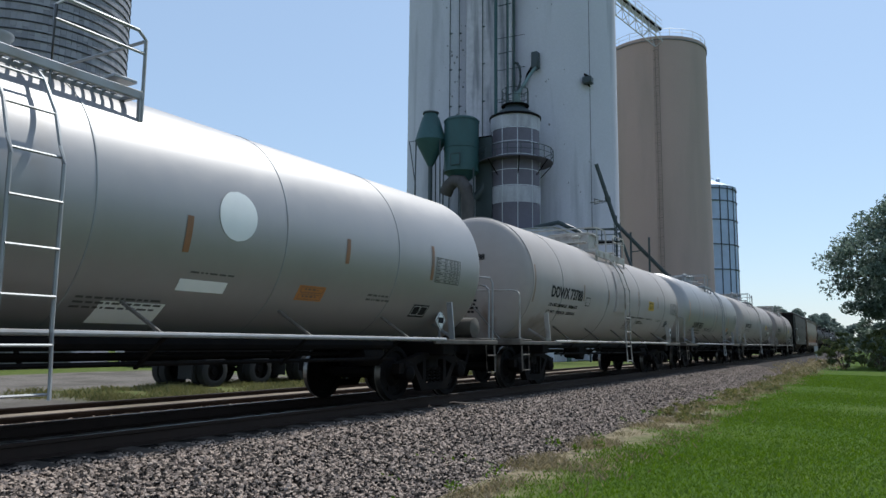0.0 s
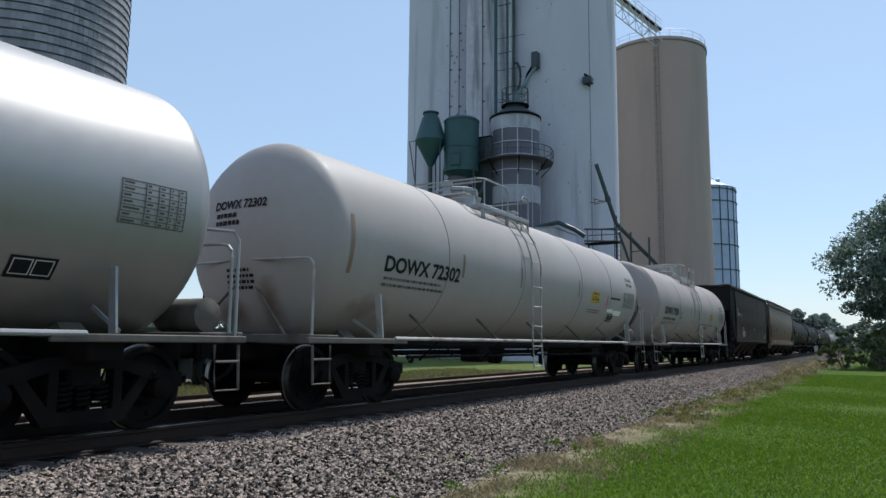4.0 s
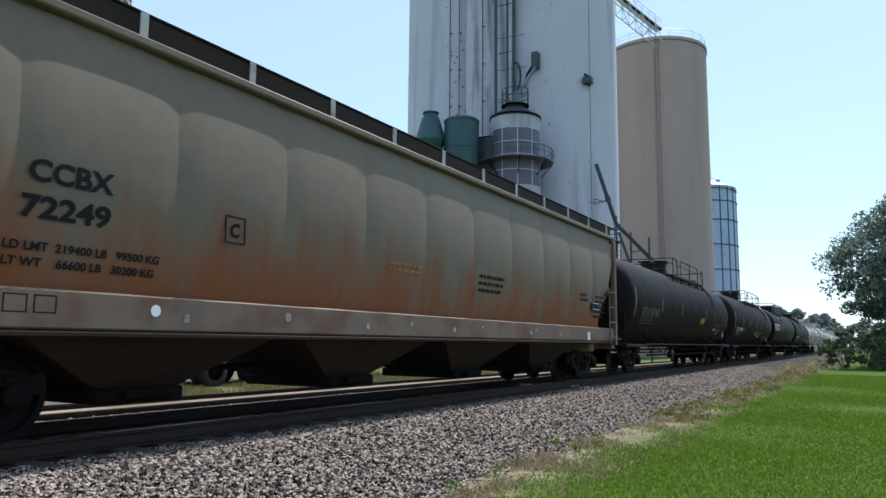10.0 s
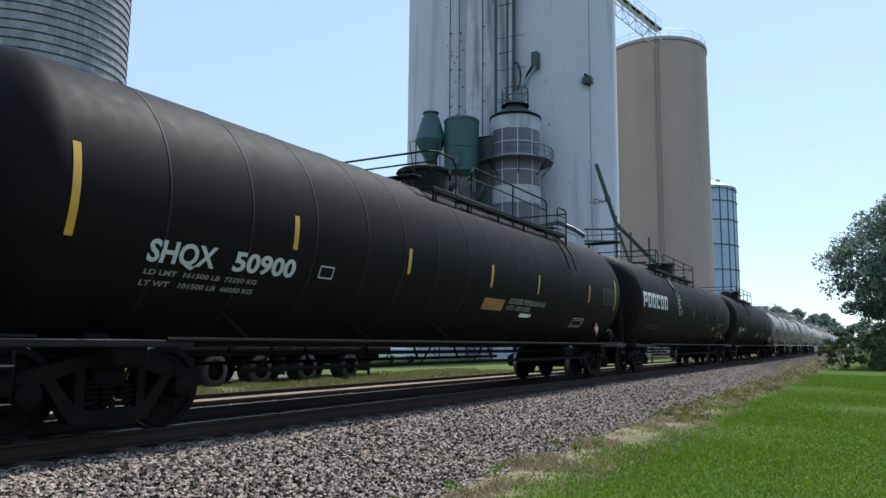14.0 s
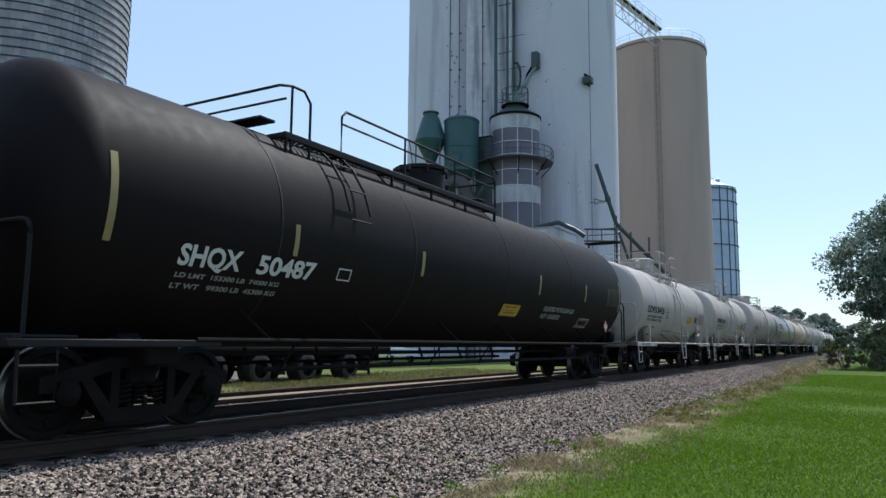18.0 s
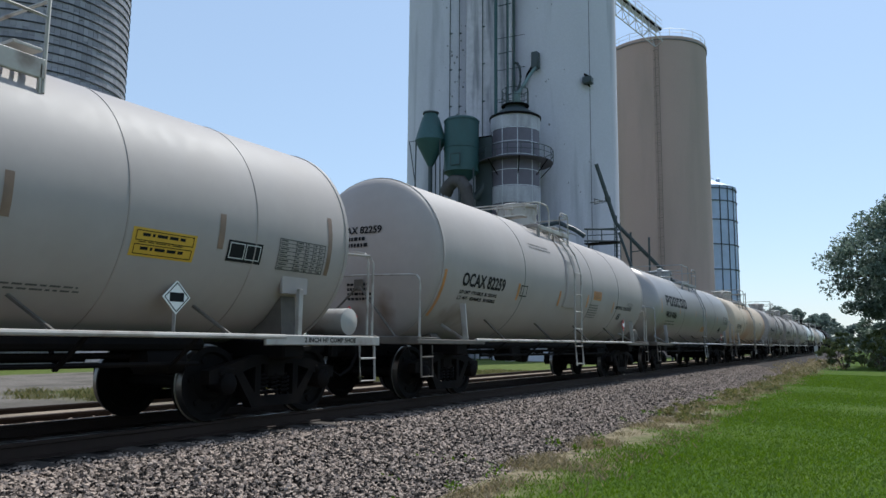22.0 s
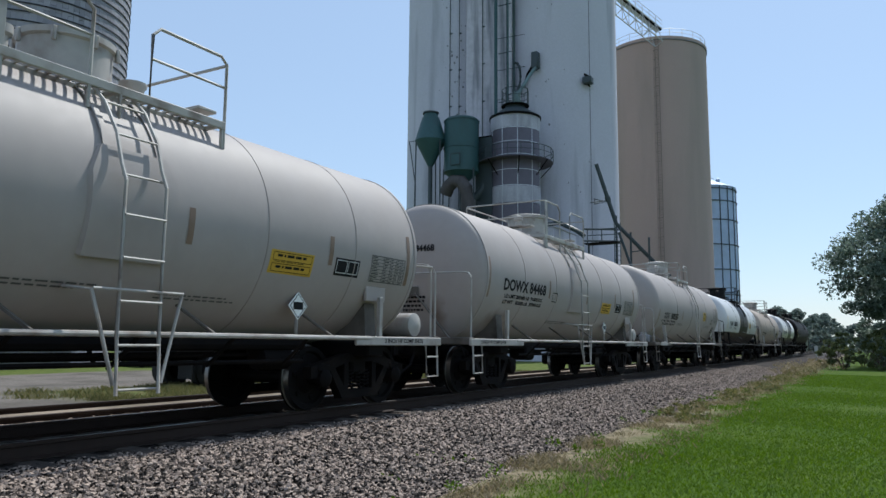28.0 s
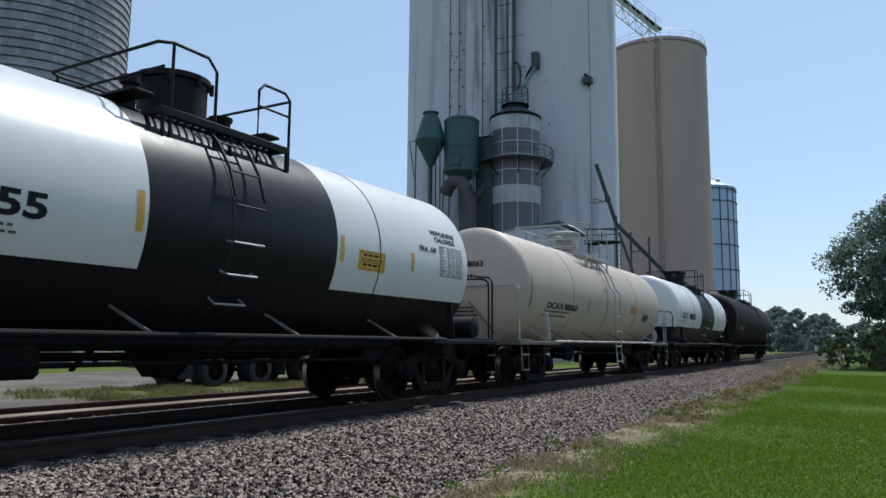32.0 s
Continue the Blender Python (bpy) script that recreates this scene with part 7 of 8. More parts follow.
def hopper_base(t, P, trim, end_mat, ladder=True):
    for e, f in ((0.0, 1), (P, -1)):
        tr = Matrix.Translation((0, e, 0)) @ Matrix.Diagonal((f, f, 1, 1))
        def q(g):
            g.v = [tuple(tr @ Vector(p)) for p in g.v]
            return g
        part("coupler", shared("coupler", coupler_mesh), None, t, m=pose(0, e, 0, 0, 0, 0 if f > 0 else 180))
        part("end_sill", q(Geo().box((0, 0.75, 0.98), (2.9, 0.25, 0.28), 0.02).box((0, 1.4, 0.85), (0.5, 1.6, 0.3), 0.02)), end_mat, t)
        part("bolster", q(Geo().box((0, 2.35, 0.90), (2.7, 0.4, 0.24), 0.03)), end_mat, t)
        for sx in (-1, 1) if ladder else ():
            for y in (0.78, 1.25):
                part("ladder_rail", q(Geo().bar((sx * 1.5, y, 0.45), (sx * 1.5, y, 3.0 if f > 0 else 3.0), 0.05, 0.02)), trim, t)
            for k in range(7):
                part("rung", q(Geo().tube([(sx * 1.52, 0.78, 0.5 + k * 0.40), (sx * 1.52, 1.25, 0.5 + k * 0.40)], 0.015, 5)), trim, t)
        truck(t, 2.35 if f > 0 else P - 2.35)
    for sx in (0.4, -0.4):
        part("brake_pipe", Geo().tube([(sx, 1.2, 0.62), (sx, P - 1.2, 0.62)], 0.03, 6), dark_steel, t)
    bw = part("brake_wheel", brake_wheel_mesh(), trim, t, m=pose(-0.8, P - 0.6, 1.9))
    part("brake_stand", Geo().box((0, 0.1, -0.5), (0.22, 0.16, 1.1), 0.03), trim, bw)


def bays(t, y0, y1, n, z_top, half, m, low=0.34):
    w = (y1 - y0) / n
    for k in range(n):
        a, b, c = y0 + k * w, y0 + (k + 1) * w, y0 + (k + 0.5) * w
        top = [(-half, a, z_top), (half, a, z_top), (half, b, z_top), (-half, b, z_top)]
        bot = [(-0.75, c - 0.5, low + 0.1), (0.75, c - 0.5, low + 0.1), (0.75, c + 0.5, low + 0.1), (-0.75, c + 0.5, low + 0.1)]
        g = Geo().add(top + bot, [(0, 1, 5, 4), (1, 2, 6, 5), (2, 3, 7, 6), (3, 0, 4, 7)])
        part("hopper_bay", g, m, t)
        part("outlet_gate", Geo().box((0, c, low + 0.04), (1.7, 1.15, 0.16), 0.03).tube([(0.95, c - 0.3, low + 0.05), (0.95, c + 0.3, low + 0.05)], 0.05, 6), dark_steel, t)


def grey_hopper(start, end):
    P = end - start
    t = thing("covered_hopper", pose(TRACK_X, start, RAIL_Z), "dark grey weathered covered hopper car with a white scrawl", "hopper car", "cars of the freight train")
    a, b, hw, zt, zb = 2.2, P - 1.95, 1.56, 4.10, 1.30
    side = [(zb, hw - 0.02), (1.75, hw), (2.02, hw - 0.004), (2.12, hw + 0.012), (2.5, hw + 0.018), (2.9, hw - 0.002), (3.0, hw + 0.008), (3.45, hw), (zt, hw - 0.05)]
    for sx in (-1, 1):
        g = Geo()
        g.prism([(sx * x, z) for z, x in side] + [(sx * (x - 0.04), z) for z, x in side[::-1]], a, b, "y")
        part("side_sheet", g, hopper_grey, t, "smooth grimy steel side")
        part("side_sill", Geo().box((sx * (hw - 0.02), P / 2, zb - 0.06), (0.07, b - a, 0.16), 0.015), hopper_grey, t)
        part("top_chord", Geo().box((sx * (hw - 0.02), P / 2, zt + 0.02), (0.09, b - a + 2.9, 0.12), 0.02), weathered_chord, t)
    for e, f in ((a, 1), (b, -1)):
        o = e - 1.45 * f
        part("end_wall", Geo().box((0, o + 0.03 * f, 3.4), (2 * hw - 0.16, 0.06, 1.4), 0.01), hopper_black, t)
        g = Geo().prism([(o, 2.75), (e + 0.9 * f, 1.05), (e + 0.95 * f, 1.1), (o, 2.83)], -1.48, 1.48)
        part("slope_sheet", g, hopper_black, t)
        for sx in (-1, 1):
            g = Geo().prism([(o, 4.1), (e, 4.1), (e, 1.3), (e - 0.25 * f, 1.38), (o, 2.7)], sx * (hw - 0.10), sx * (hw - 0.05))
            part("end_side_panel", g, hopper_black, t, "black side sheet over the sloping end")
            part("corner_post", Geo().prism([(e - 0.02 * f, 4.14), (e - 0.02 * f, 1.1), (e + 0.16 * f, 1.1), (e + 0.16 * f, 4.14)], sx * (hw - 0.065), sx * (hw - 0.14)), hopper_black, t)
            part("end_post", Geo().bar((sx * (hw - 0.1), o + 0.06 * f, 1.0), (sx * (hw - 0.1), o + 0.06 * f, 4.1), 0.09, 0.09), hopper_black, t)
            part("end_brace", Geo().bar((sx * (hw - 0.12), o + 0.1 * f, 1.1), (sx * (hw - 0.12), e - 0.1 * f, 1.5), 0.06, 0.06), hopper_black, t)
        for x in (-0.5, 0.5):
            part("end_stake", Geo().bar((x, o + 0.1 * f, 0.98), (x, o + 0.06 * f, 2.75), 0.09, 0.09), hopper_black, t)
    roof = [(-hw, zt + 0.05), (-1.0, zt + 0.10), (0, zt + 0.13), (1.0, zt + 0.10), (hw, zt + 0.05), (hw, zt + 0.02), (-hw, zt + 0.02)]
    part("roof", Geo().prism(roof, a - 1.48, b + 1.48, "y"), hopper_grey, t)
    for sx in (-1, 1):
        g = Geo()
        for k in range(int((P - 1.6) / 0.13)):
            g.box((sx * 1.22, 0.8 + k * 0.13, zt + 0.17), (0.5, 0.05, 0.03), 0.004)
        for x in (0.98, 1.46):
            g.box((sx * x, P / 2, zt + 0.165), (0.02, P - 1.6, 0.045), 0.004)
        part("running_board", g, silver_trim, t)["kind"] = "stuff"
        for k in range(12):
            y = 1.4 + k * (P - 2.8) / 11
            part("board_bracket", Geo().bar((sx * 1.22, y, zt + 0.06), (sx * 1.22, y, zt + 0.15), 0.4, 0.05), dark_steel, t)
    for k in range(9):
        y = a + 0.9 + k * (b - a - 1.8) / 8
        part("hatch", Geo().lathe([(0, 0.42), (0.14, 0.42), (0.2, 0.3), (0.22, 0.05)], 20, c=(0, y, zt + 0.08), close=True), hopper_grey, t)
    bays(t, a + 2.3, b - 2.3, 4, 1.2, 1.42, hopper_rust)
    x = hw + 0.02
    part("number_panel", quad(Geo(), x + 0.002, a + 0.31, a + 1.62, 2.58, 3.10), black_line, t, "dark painted number panel")
    part("lettering", flat_text(Geo(), "NS", a + 0.42, 2.87, 0.155, x + 0.007), white_line, t)
    part("lettering", flat_text(Geo(), "270713", a + 0.42, 2.64, 0.155, x + 0.007, 1.0), white_line, t)
    g = Geo()
    for y0_, z0 in ((a + 1.94, 2.60),):
        for d in (0.0, 0.24):
            g.box((x, y0_ + d, z0 + 0.1), (0.006, 0.015, 0.24), 0.001)
        for d in (0.0, 0.2):
            g.box((x, y0_ + 0.12, z0 + d), (0.006, 0.24, 0.015), 0.001)
    part("class_box", g, white_line, t)
    rng = random.Random(4)
    for d, lo, hi in ((0.62, 1.38, 2.2), (3.7, 1.36, 1.78), (5.13, 1.36, 1.78), (8.2, 1.36, 1.78), (9.5, 1.36, 1.78), (11.6, 1.35, 1.95), (12.8, 1.3, 1.9)):
        part("reflective_stripe", quad(Geo(), x + 0.003, a + d, a + d + 0.085, lo, hi), bright_orange if d in (0.62, 9.5) else faded_orange, t)
    for d in (4.43, 8.92):
        g = Geo()
        for k in range(13):
            z = 1.95 + k * 0.15
            if k not in (4, 9):
                g.box((x, a + d + rng.uniform(-0.02, 0.02), z), (0.01, 0.19, 0.035), 0.003)
        part("plug_weld", g, black_line, t)["kind"] = "stuff"
    for d, hi, lo, wd in ((1.35, 1.42, 1.36, 0.5), (6.9, 2.05, 1.9, 0.35), (12.0, 1.62, 1.42, 0.02)):
        part("small_print", flat_rows(Geo(), a + d, a + d + wd, hi, lo, 2, x + 0.003, 5), grey_line, t)
    g = Geo()
    for y_, w_ in ((a + 12.45, 0.24), (a + 13.05, 0.0)):
        if w_:
            for zz in (1.45, 1.69):
                g.box((x, y_, zz), (0.008, w_, 0.02), 0.002)
            for dd in (-w_ / 2, w_ / 2):
                g.box((x, y_ + dd, 1.57), (0.008, 0.02, 0.25), 0.002)
    part("stencil_frame", g, white_line, t)
    # a scrawl of white spray paint, strokes with no reading
    g = Geo()
    strokes = [[(0, .30), (.08, .02), (.16, .32), (.20, .05)], [(.22, .30), (.36, .31), (.30, .02)], [(.30, .16), (.44, .14), (.48, .30), (.50, .0)], [(.52, .02), (.62, .33), (.70, .0), (.56, .14)],
               [(.74, .30), (.70, .02), (.84, .06), (.80, .28)], [(.86, .22), (1.08, .12), (.88, .02)], [(.22, .42), (.34, .50), (.52, .48), (.56, .40), (.40, .36), (.24, .42)], [(.02, .0), (.5, -.05), (.95, .0)]]
    for st in strokes:
        g.tube([(x + 0.002, a + 1.98 + u * 1.18, 1.52 + v * 1.0) for u, v in st], 0.011, 5)
    part("spray_scrawl", g, white_line, t, "scrawl of white spray paint")
    part("lettering", Geo().add(*[(lambda vs, fs: ([(-0.25 + p, a - 1.455, 3.45 + q_) for p, q_ in vs], fs))(*letters("NS", 0.13)[:2])][0]), white_line, t)
    part("lettering", Geo().add(*[(lambda vs, fs: ([(-0.25 + p, a - 1.455, 3.27 + q_) for p, q_ in vs], fs))(*letters("270713", 0.13)[:2])][0]), white_line, t)
    hopper_base(t, P, black_trim, hopper_black)
    return t


weathered_chord = mat("sun-bleached grey chord", (0.045, 0.038, 0.038), 0.7, spec=0.12, grain=0.2, stain=(0.05, 0.04, 0.035), stain_amount=0.6, stain_scale=(1, 0.5, 1))
hopper_black = mat("sooty black paint", (0.010, 0.009, 0.009), 0.7, spec=0.15, grain=0.25)
bright_orange = mat("worn orange tape", (0.40, 0.14, 0.03), 0.5, grain=0.3)
faded_orange = mat("dull orange tape", (0.12, 0.05, 0.022), 0.5, grain=0.2)


dusty_sill = mat("dusty cream paint with rust", (0.165, 0.112, 0.08), 0.65, grain=0.12, stain=(0.12, 0.05, 0.025), stain_amount=0.8, stain_scale=(2, 1.5, 2), stain_edge=(0.46, 0.66))
# faded on the first black car; colour dulled as shade on two others
faded_shaded_band = mat("faded yellow tape, also dimmed for shade", (0.24, 0.18, 0.07), 0.5, grain=0.2)


def cream_hopper(start, end):
    P = end - start
    t = thing("covered_hopper", pose(TRACK_X, start, RAIL_Z), "cream covered hopper car with bulging sides and orange rust", "hopper car", "cars of the freight train")
    a, b, zt = 0.86, P - 0.75, 4.03
    panels = 11
    pw = (b - a - 0.5) / panels
    for sx in (-1, 1):
        for k in range(panels):
            y0, y1 = a + 0.25 + k * pw, a + 0.25 + (k + 1) * pw
            ny, nz = 8, 14 if 0 < k < panels - 1 else 36
            vs = []
            for i in range(ny + 1):
                u = i / ny
                y = y0 + (y1 - y0) * u
                bulge = max(0.0, math.sin(math.pi * u)) ** 0.28
                for j in range(nz + 1):
                    w = j / nz
                    if k in (0, panels - 1):
                        # the end sheets stop at the open, sloping end of the body
                        cut = float(np.interp(1.30 + 2.62 * w, (1.30, 1.65, 2.35, 2.45, 2.65, 3.3, 3.92), (1.25, 1.28, 0.97, 0.68, 0.60, 0.14, 0.12)))
                        y = (a + cut) * (1 - u) + y1 * u if k == 0 else y0 * (1 - u) + (b - cut) * u
                    z = 1.30 + (3.92 + 0.05 * bulge - 1.30) * w
                    x = 1.30 + 0.22 * math.sin(math.pi * (0.12 + 0.70 * w)) + 0.03 * bulge * math.sin(math.pi * w)
                    vs.append((sx * x, y, z))
            n = nz + 1
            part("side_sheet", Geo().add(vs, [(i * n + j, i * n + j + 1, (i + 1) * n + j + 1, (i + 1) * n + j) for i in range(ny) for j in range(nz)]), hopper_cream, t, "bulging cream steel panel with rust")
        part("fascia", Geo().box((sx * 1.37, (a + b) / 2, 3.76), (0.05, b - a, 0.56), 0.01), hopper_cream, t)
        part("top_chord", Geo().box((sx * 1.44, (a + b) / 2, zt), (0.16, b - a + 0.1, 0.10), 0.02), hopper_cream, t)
        part("side_sill", Geo().box((sx * 1.46, (a + b) / 2, 1.24), (0.08, b - a, 0.36), 0.02), dusty_sill, t, "dusty cream side sill")
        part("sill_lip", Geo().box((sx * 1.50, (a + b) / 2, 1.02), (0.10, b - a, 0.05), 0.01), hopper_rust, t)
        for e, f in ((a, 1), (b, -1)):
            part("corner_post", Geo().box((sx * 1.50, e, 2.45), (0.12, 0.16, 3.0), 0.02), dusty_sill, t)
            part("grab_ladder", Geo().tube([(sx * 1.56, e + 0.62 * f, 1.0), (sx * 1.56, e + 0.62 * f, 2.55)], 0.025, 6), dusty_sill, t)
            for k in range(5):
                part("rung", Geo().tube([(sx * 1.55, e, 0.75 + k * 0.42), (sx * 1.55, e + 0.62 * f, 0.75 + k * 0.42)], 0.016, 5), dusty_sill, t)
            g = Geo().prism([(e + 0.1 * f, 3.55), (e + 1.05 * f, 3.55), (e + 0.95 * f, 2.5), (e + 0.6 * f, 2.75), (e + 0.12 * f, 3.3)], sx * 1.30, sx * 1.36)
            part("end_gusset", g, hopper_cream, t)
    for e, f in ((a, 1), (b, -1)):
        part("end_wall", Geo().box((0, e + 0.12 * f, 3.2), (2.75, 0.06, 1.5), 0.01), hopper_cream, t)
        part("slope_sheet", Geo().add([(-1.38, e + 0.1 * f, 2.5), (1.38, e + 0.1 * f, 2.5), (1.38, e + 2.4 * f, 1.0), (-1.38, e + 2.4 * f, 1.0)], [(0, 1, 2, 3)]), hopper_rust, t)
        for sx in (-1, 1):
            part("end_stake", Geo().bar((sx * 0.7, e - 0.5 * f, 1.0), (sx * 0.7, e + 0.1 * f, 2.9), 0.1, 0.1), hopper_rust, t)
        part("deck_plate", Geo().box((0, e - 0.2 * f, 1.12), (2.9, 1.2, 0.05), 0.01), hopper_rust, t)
    roof = [(-1.45, zt + 0.04), (-0.7, zt + 0.22), (0, zt + 0.28), (0.7, zt + 0.22), (1.45, zt + 0.04), (1.4, zt - 0.02), (-1.4, zt - 0.02)]
    part("roof", Geo().prism(roof, a, b, "y"), hopper_cream, t)
    for sx in (-1, 1):
        part("running_board", Geo().box((sx * 1.22, P / 2, zt + 0.315), (0.50, P - 1.6, 0.03), 0.005), dark_steel, t)
        part("board_skirt", Geo().box((sx * 1.44, P / 2, zt + 0.17), (0.03, P - 1.7, 0.25), 0.005), hopper_rust, t)
        for k in range(12):
            y = a + 1.62 + k * 1.56
            part("board_bracket", Geo().box((sx * 1.468, y, zt + 0.17), (0.022, 0.10, 0.29), 0.005), white_trim, t)
    part("hatch_trough", Geo().box((0, P / 2, zt + 0.30), (0.72, P - 3.4, 0.2), 0.06), hopper_rust, t)
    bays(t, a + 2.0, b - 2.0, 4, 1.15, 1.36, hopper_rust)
    def on(y, z):
        w = (z - 1.30) / 2.62
        return 1.30 + 0.22 * math.sin(math.pi * (0.12 + 0.70 * w)) + 0.03 * math.sin(math.pi * w) + 0.012
    def laid(text, y, z, h, width=0.0, m=black_line):
        vs, fs, w = letters(text, h)
        k = width / w if width else 1.0
        part("lettering", Geo().add([(on(y, z + q), y + p * k, z + q) for p, q in vs], fs), m, t)
    laid("CCBX", a + 2.06, 2.36, 0.19, 0.84)
    laid("72249", a + 2.02, 2.04, 0.19, 0.88)
    g = Geo()
    for d in (0.0, 0.3):
        g.box((on(0, 2.3), a + 4.35 + d, 2.24), (0.008, 0.02, 0.30), 0.002)
        g.box((on(0, 2.3), a + 4.5, 2.09 + d), (0.008, 0.3, 0.02), 0.002)
    part("class_box", g, black_line, t)
    laid("C", a + 4.43, 2.16, 0.15)
    laid("LD LMT  219400 LB   99500 KG", a + 1.92, 1.75, 0.075, 1.6)
    laid("LT WT    66600 LB   30200 KG", a + 1.93, 1.61, 0.075, 1.55)
    for z in (2.16, 2.07):
        g = Geo()
        rng, y = random.Random(int(z * 100)), a + 7.71
        while y < a + 8.6:
            d = rng.uniform(0.05, 0.16)
            g.add([(on(y, z), y, z), (on(y, z), y + d, z), (on(y, z + 0.055), y + d, z + 0.055), (on(y, z + 0.055), y, z + 0.055)], [(0, 1, 2, 3)])
            y += d + 0.04
        part("small_print", g, rusty_band, t)
    for d, r_ in ((3.5, 0.06), (5.49, 0.055), (8.4, 0.03), (10.9, 0.03), (13.5, 0.03)):
        part("round_sticker", Geo().lathe([(1.503, r_), (1.507, r_)], 18, "x", (0, a + d, 1.27), close=True), white_card if d < 5 else white_trim, t)
    for d, k_, w in ((10.71, 3, 1.1), (17.5, 5, 0.8), (16.3, 2, 0.6)):
        g = Geo()
        rng = random.Random(int(d))
        for r_ in range(k_):
            z, y = 2.2 - r_ * 0.13, a + d
            while y < a + d + w * rng.uniform(0.7, 1):
                l_ = rng.uniform(0.06, 0.2)
                g.add([(on(y, z), y, z), (on(y, z), y + l_, z), (on(y, z + 0.06), y + l_, z + 0.06), (on(y, z + 0.06), y, z + 0.06)], [(0, 1, 2, 3)])
                y += l_ + 0.04
        part("small_print", g, black_line, t)
    g = Geo()
    quad(g, on(0, 2.0) + 0.03, a + 17.2, a + 17.75, 1.86, 2.08)
    p = part("lube_stencil", g, black_line, t, "two-panel lube stencil")
    for d in (0.03, 0.29):
        part("stencil_lines", quad(quad(Geo(), on(0, 2.0) + 0.034, a + 17.2 + d, a + 17.43 + d, 1.88, 1.90), on(0, 2.0) + 0.034, a + 17.2 + d, a + 17.43 + d, 2.04, 2.06), white_line, p)
    g = Geo().box((1.515, a + 0.70, 1.10), (0.01, 0.16, 0.12), 0.002, Matrix.Rotation(radians(-25), 3, "X"))
    part("card", g, white_card, t, "white route card")
    part("card", Geo().box((1.505, a + 17.0, 1.18), (0.01, 0.2, 0.2), 0.002), white_card, t)
    for d in (3.9, 7.2, 9.8, 13.2, 15.0):
        part("card", Geo().box((1.505, a + d, 1.2), (0.008, 0.07, 0.08), 0.002), white_trim, t)
    hopper_base(t, P, white_trim, dusty_sill, ladder=False)
    for text, y, z, h in (("2 INCH HF", 0.12, 1.31, 0.05), ("COMP SHOES", 0.08, 1.22, 0.05), ("LIFT HERE", 0.98, 1.33, 0.05), ("PULL HERE", 0.95, 1.10, 0.045), ("JACK HERE", 1.55, 1.16, 0.045)):
        part("lettering", flat_text(Geo(), text, a + y, z, h, 1.504), black_line, t)
    part("lift_hole", Geo().lathe([(1.502, 0.05), (1.506, 0.05)], 18, "x", (0, a + 1.14, 1.23), close=True), black_line, t)
    for d in (1.95, 2.22):
        g = Geo()
        for e_ in (0.0, 0.2):
            quad(g, 1.504, a + d + e_, a + d + e_ + 0.015, 1.20, 1.36), quad(g, 1.504, a + d, a + d + 0.215, 1.20 + e_ * 0.75, 1.212 + e_ * 0.75)
        part("stencil_frame", g, black_line, t)
    return t


consist()


# ---- trees, far things, parked trailer ----
def leaf_cloud(rng, clumps, per, size):
    """Leaves as small bent quads about clump centres: rows of (x, y, z, radius)."""
    c = np.array(clumps)
    n = len(c) * per
    idx = np.repeat(np.arange(len(c)), per)
    d = rng.normal(size=(n, 3))
    d /= np.linalg.norm(d, axis=1)[:, None]
    p = c[idx, :3] + d * (c[idx, 3] * rng.random(n) ** 0.4)[:, None] * np.array([1, 1, 0.75])
    u = rng.normal(size=(n, 3))
    u /= np.linalg.norm(u, axis=1)[:, None]
    w = np.cross(u, rng.normal(size=(n, 3)))
    w /= np.linalg.norm(w, axis=1)[:, None]
    s = size * rng.uniform(0.6, 1.3, n)[:, None]
    v = np.stack([p - u * s, p + w * s * 0.45, p + u * s, p - w * s * 0.45], 1).reshape(-1, 3)
    f = (np.arange(4)[None] + 4 * np.arange(n)[:, None])
    return v.tolist(), f.tolist()


def limbs(g, rng, p, d, length, r, depth, ends):
    q = p + d * length
    g.tube([p, p.lerp(q, 0.5) + Vector(rng.normal(0, 0.05 * length, 3)), q], r, 7)
    ends.append((q, r))
    if depth:
        for _ in range(3):
            nd = (d + Vector(rng.normal(0, 0.55, 3))).normalized()
            nd.z = max(nd.z, -0.05)
            limbs(g, rng, p.lerp(q, rng.uniform(0.55, 1.0)), nd.normalized(), length * rng.uniform(0.55, 0.8), r * 0.6, depth - 1, ends)


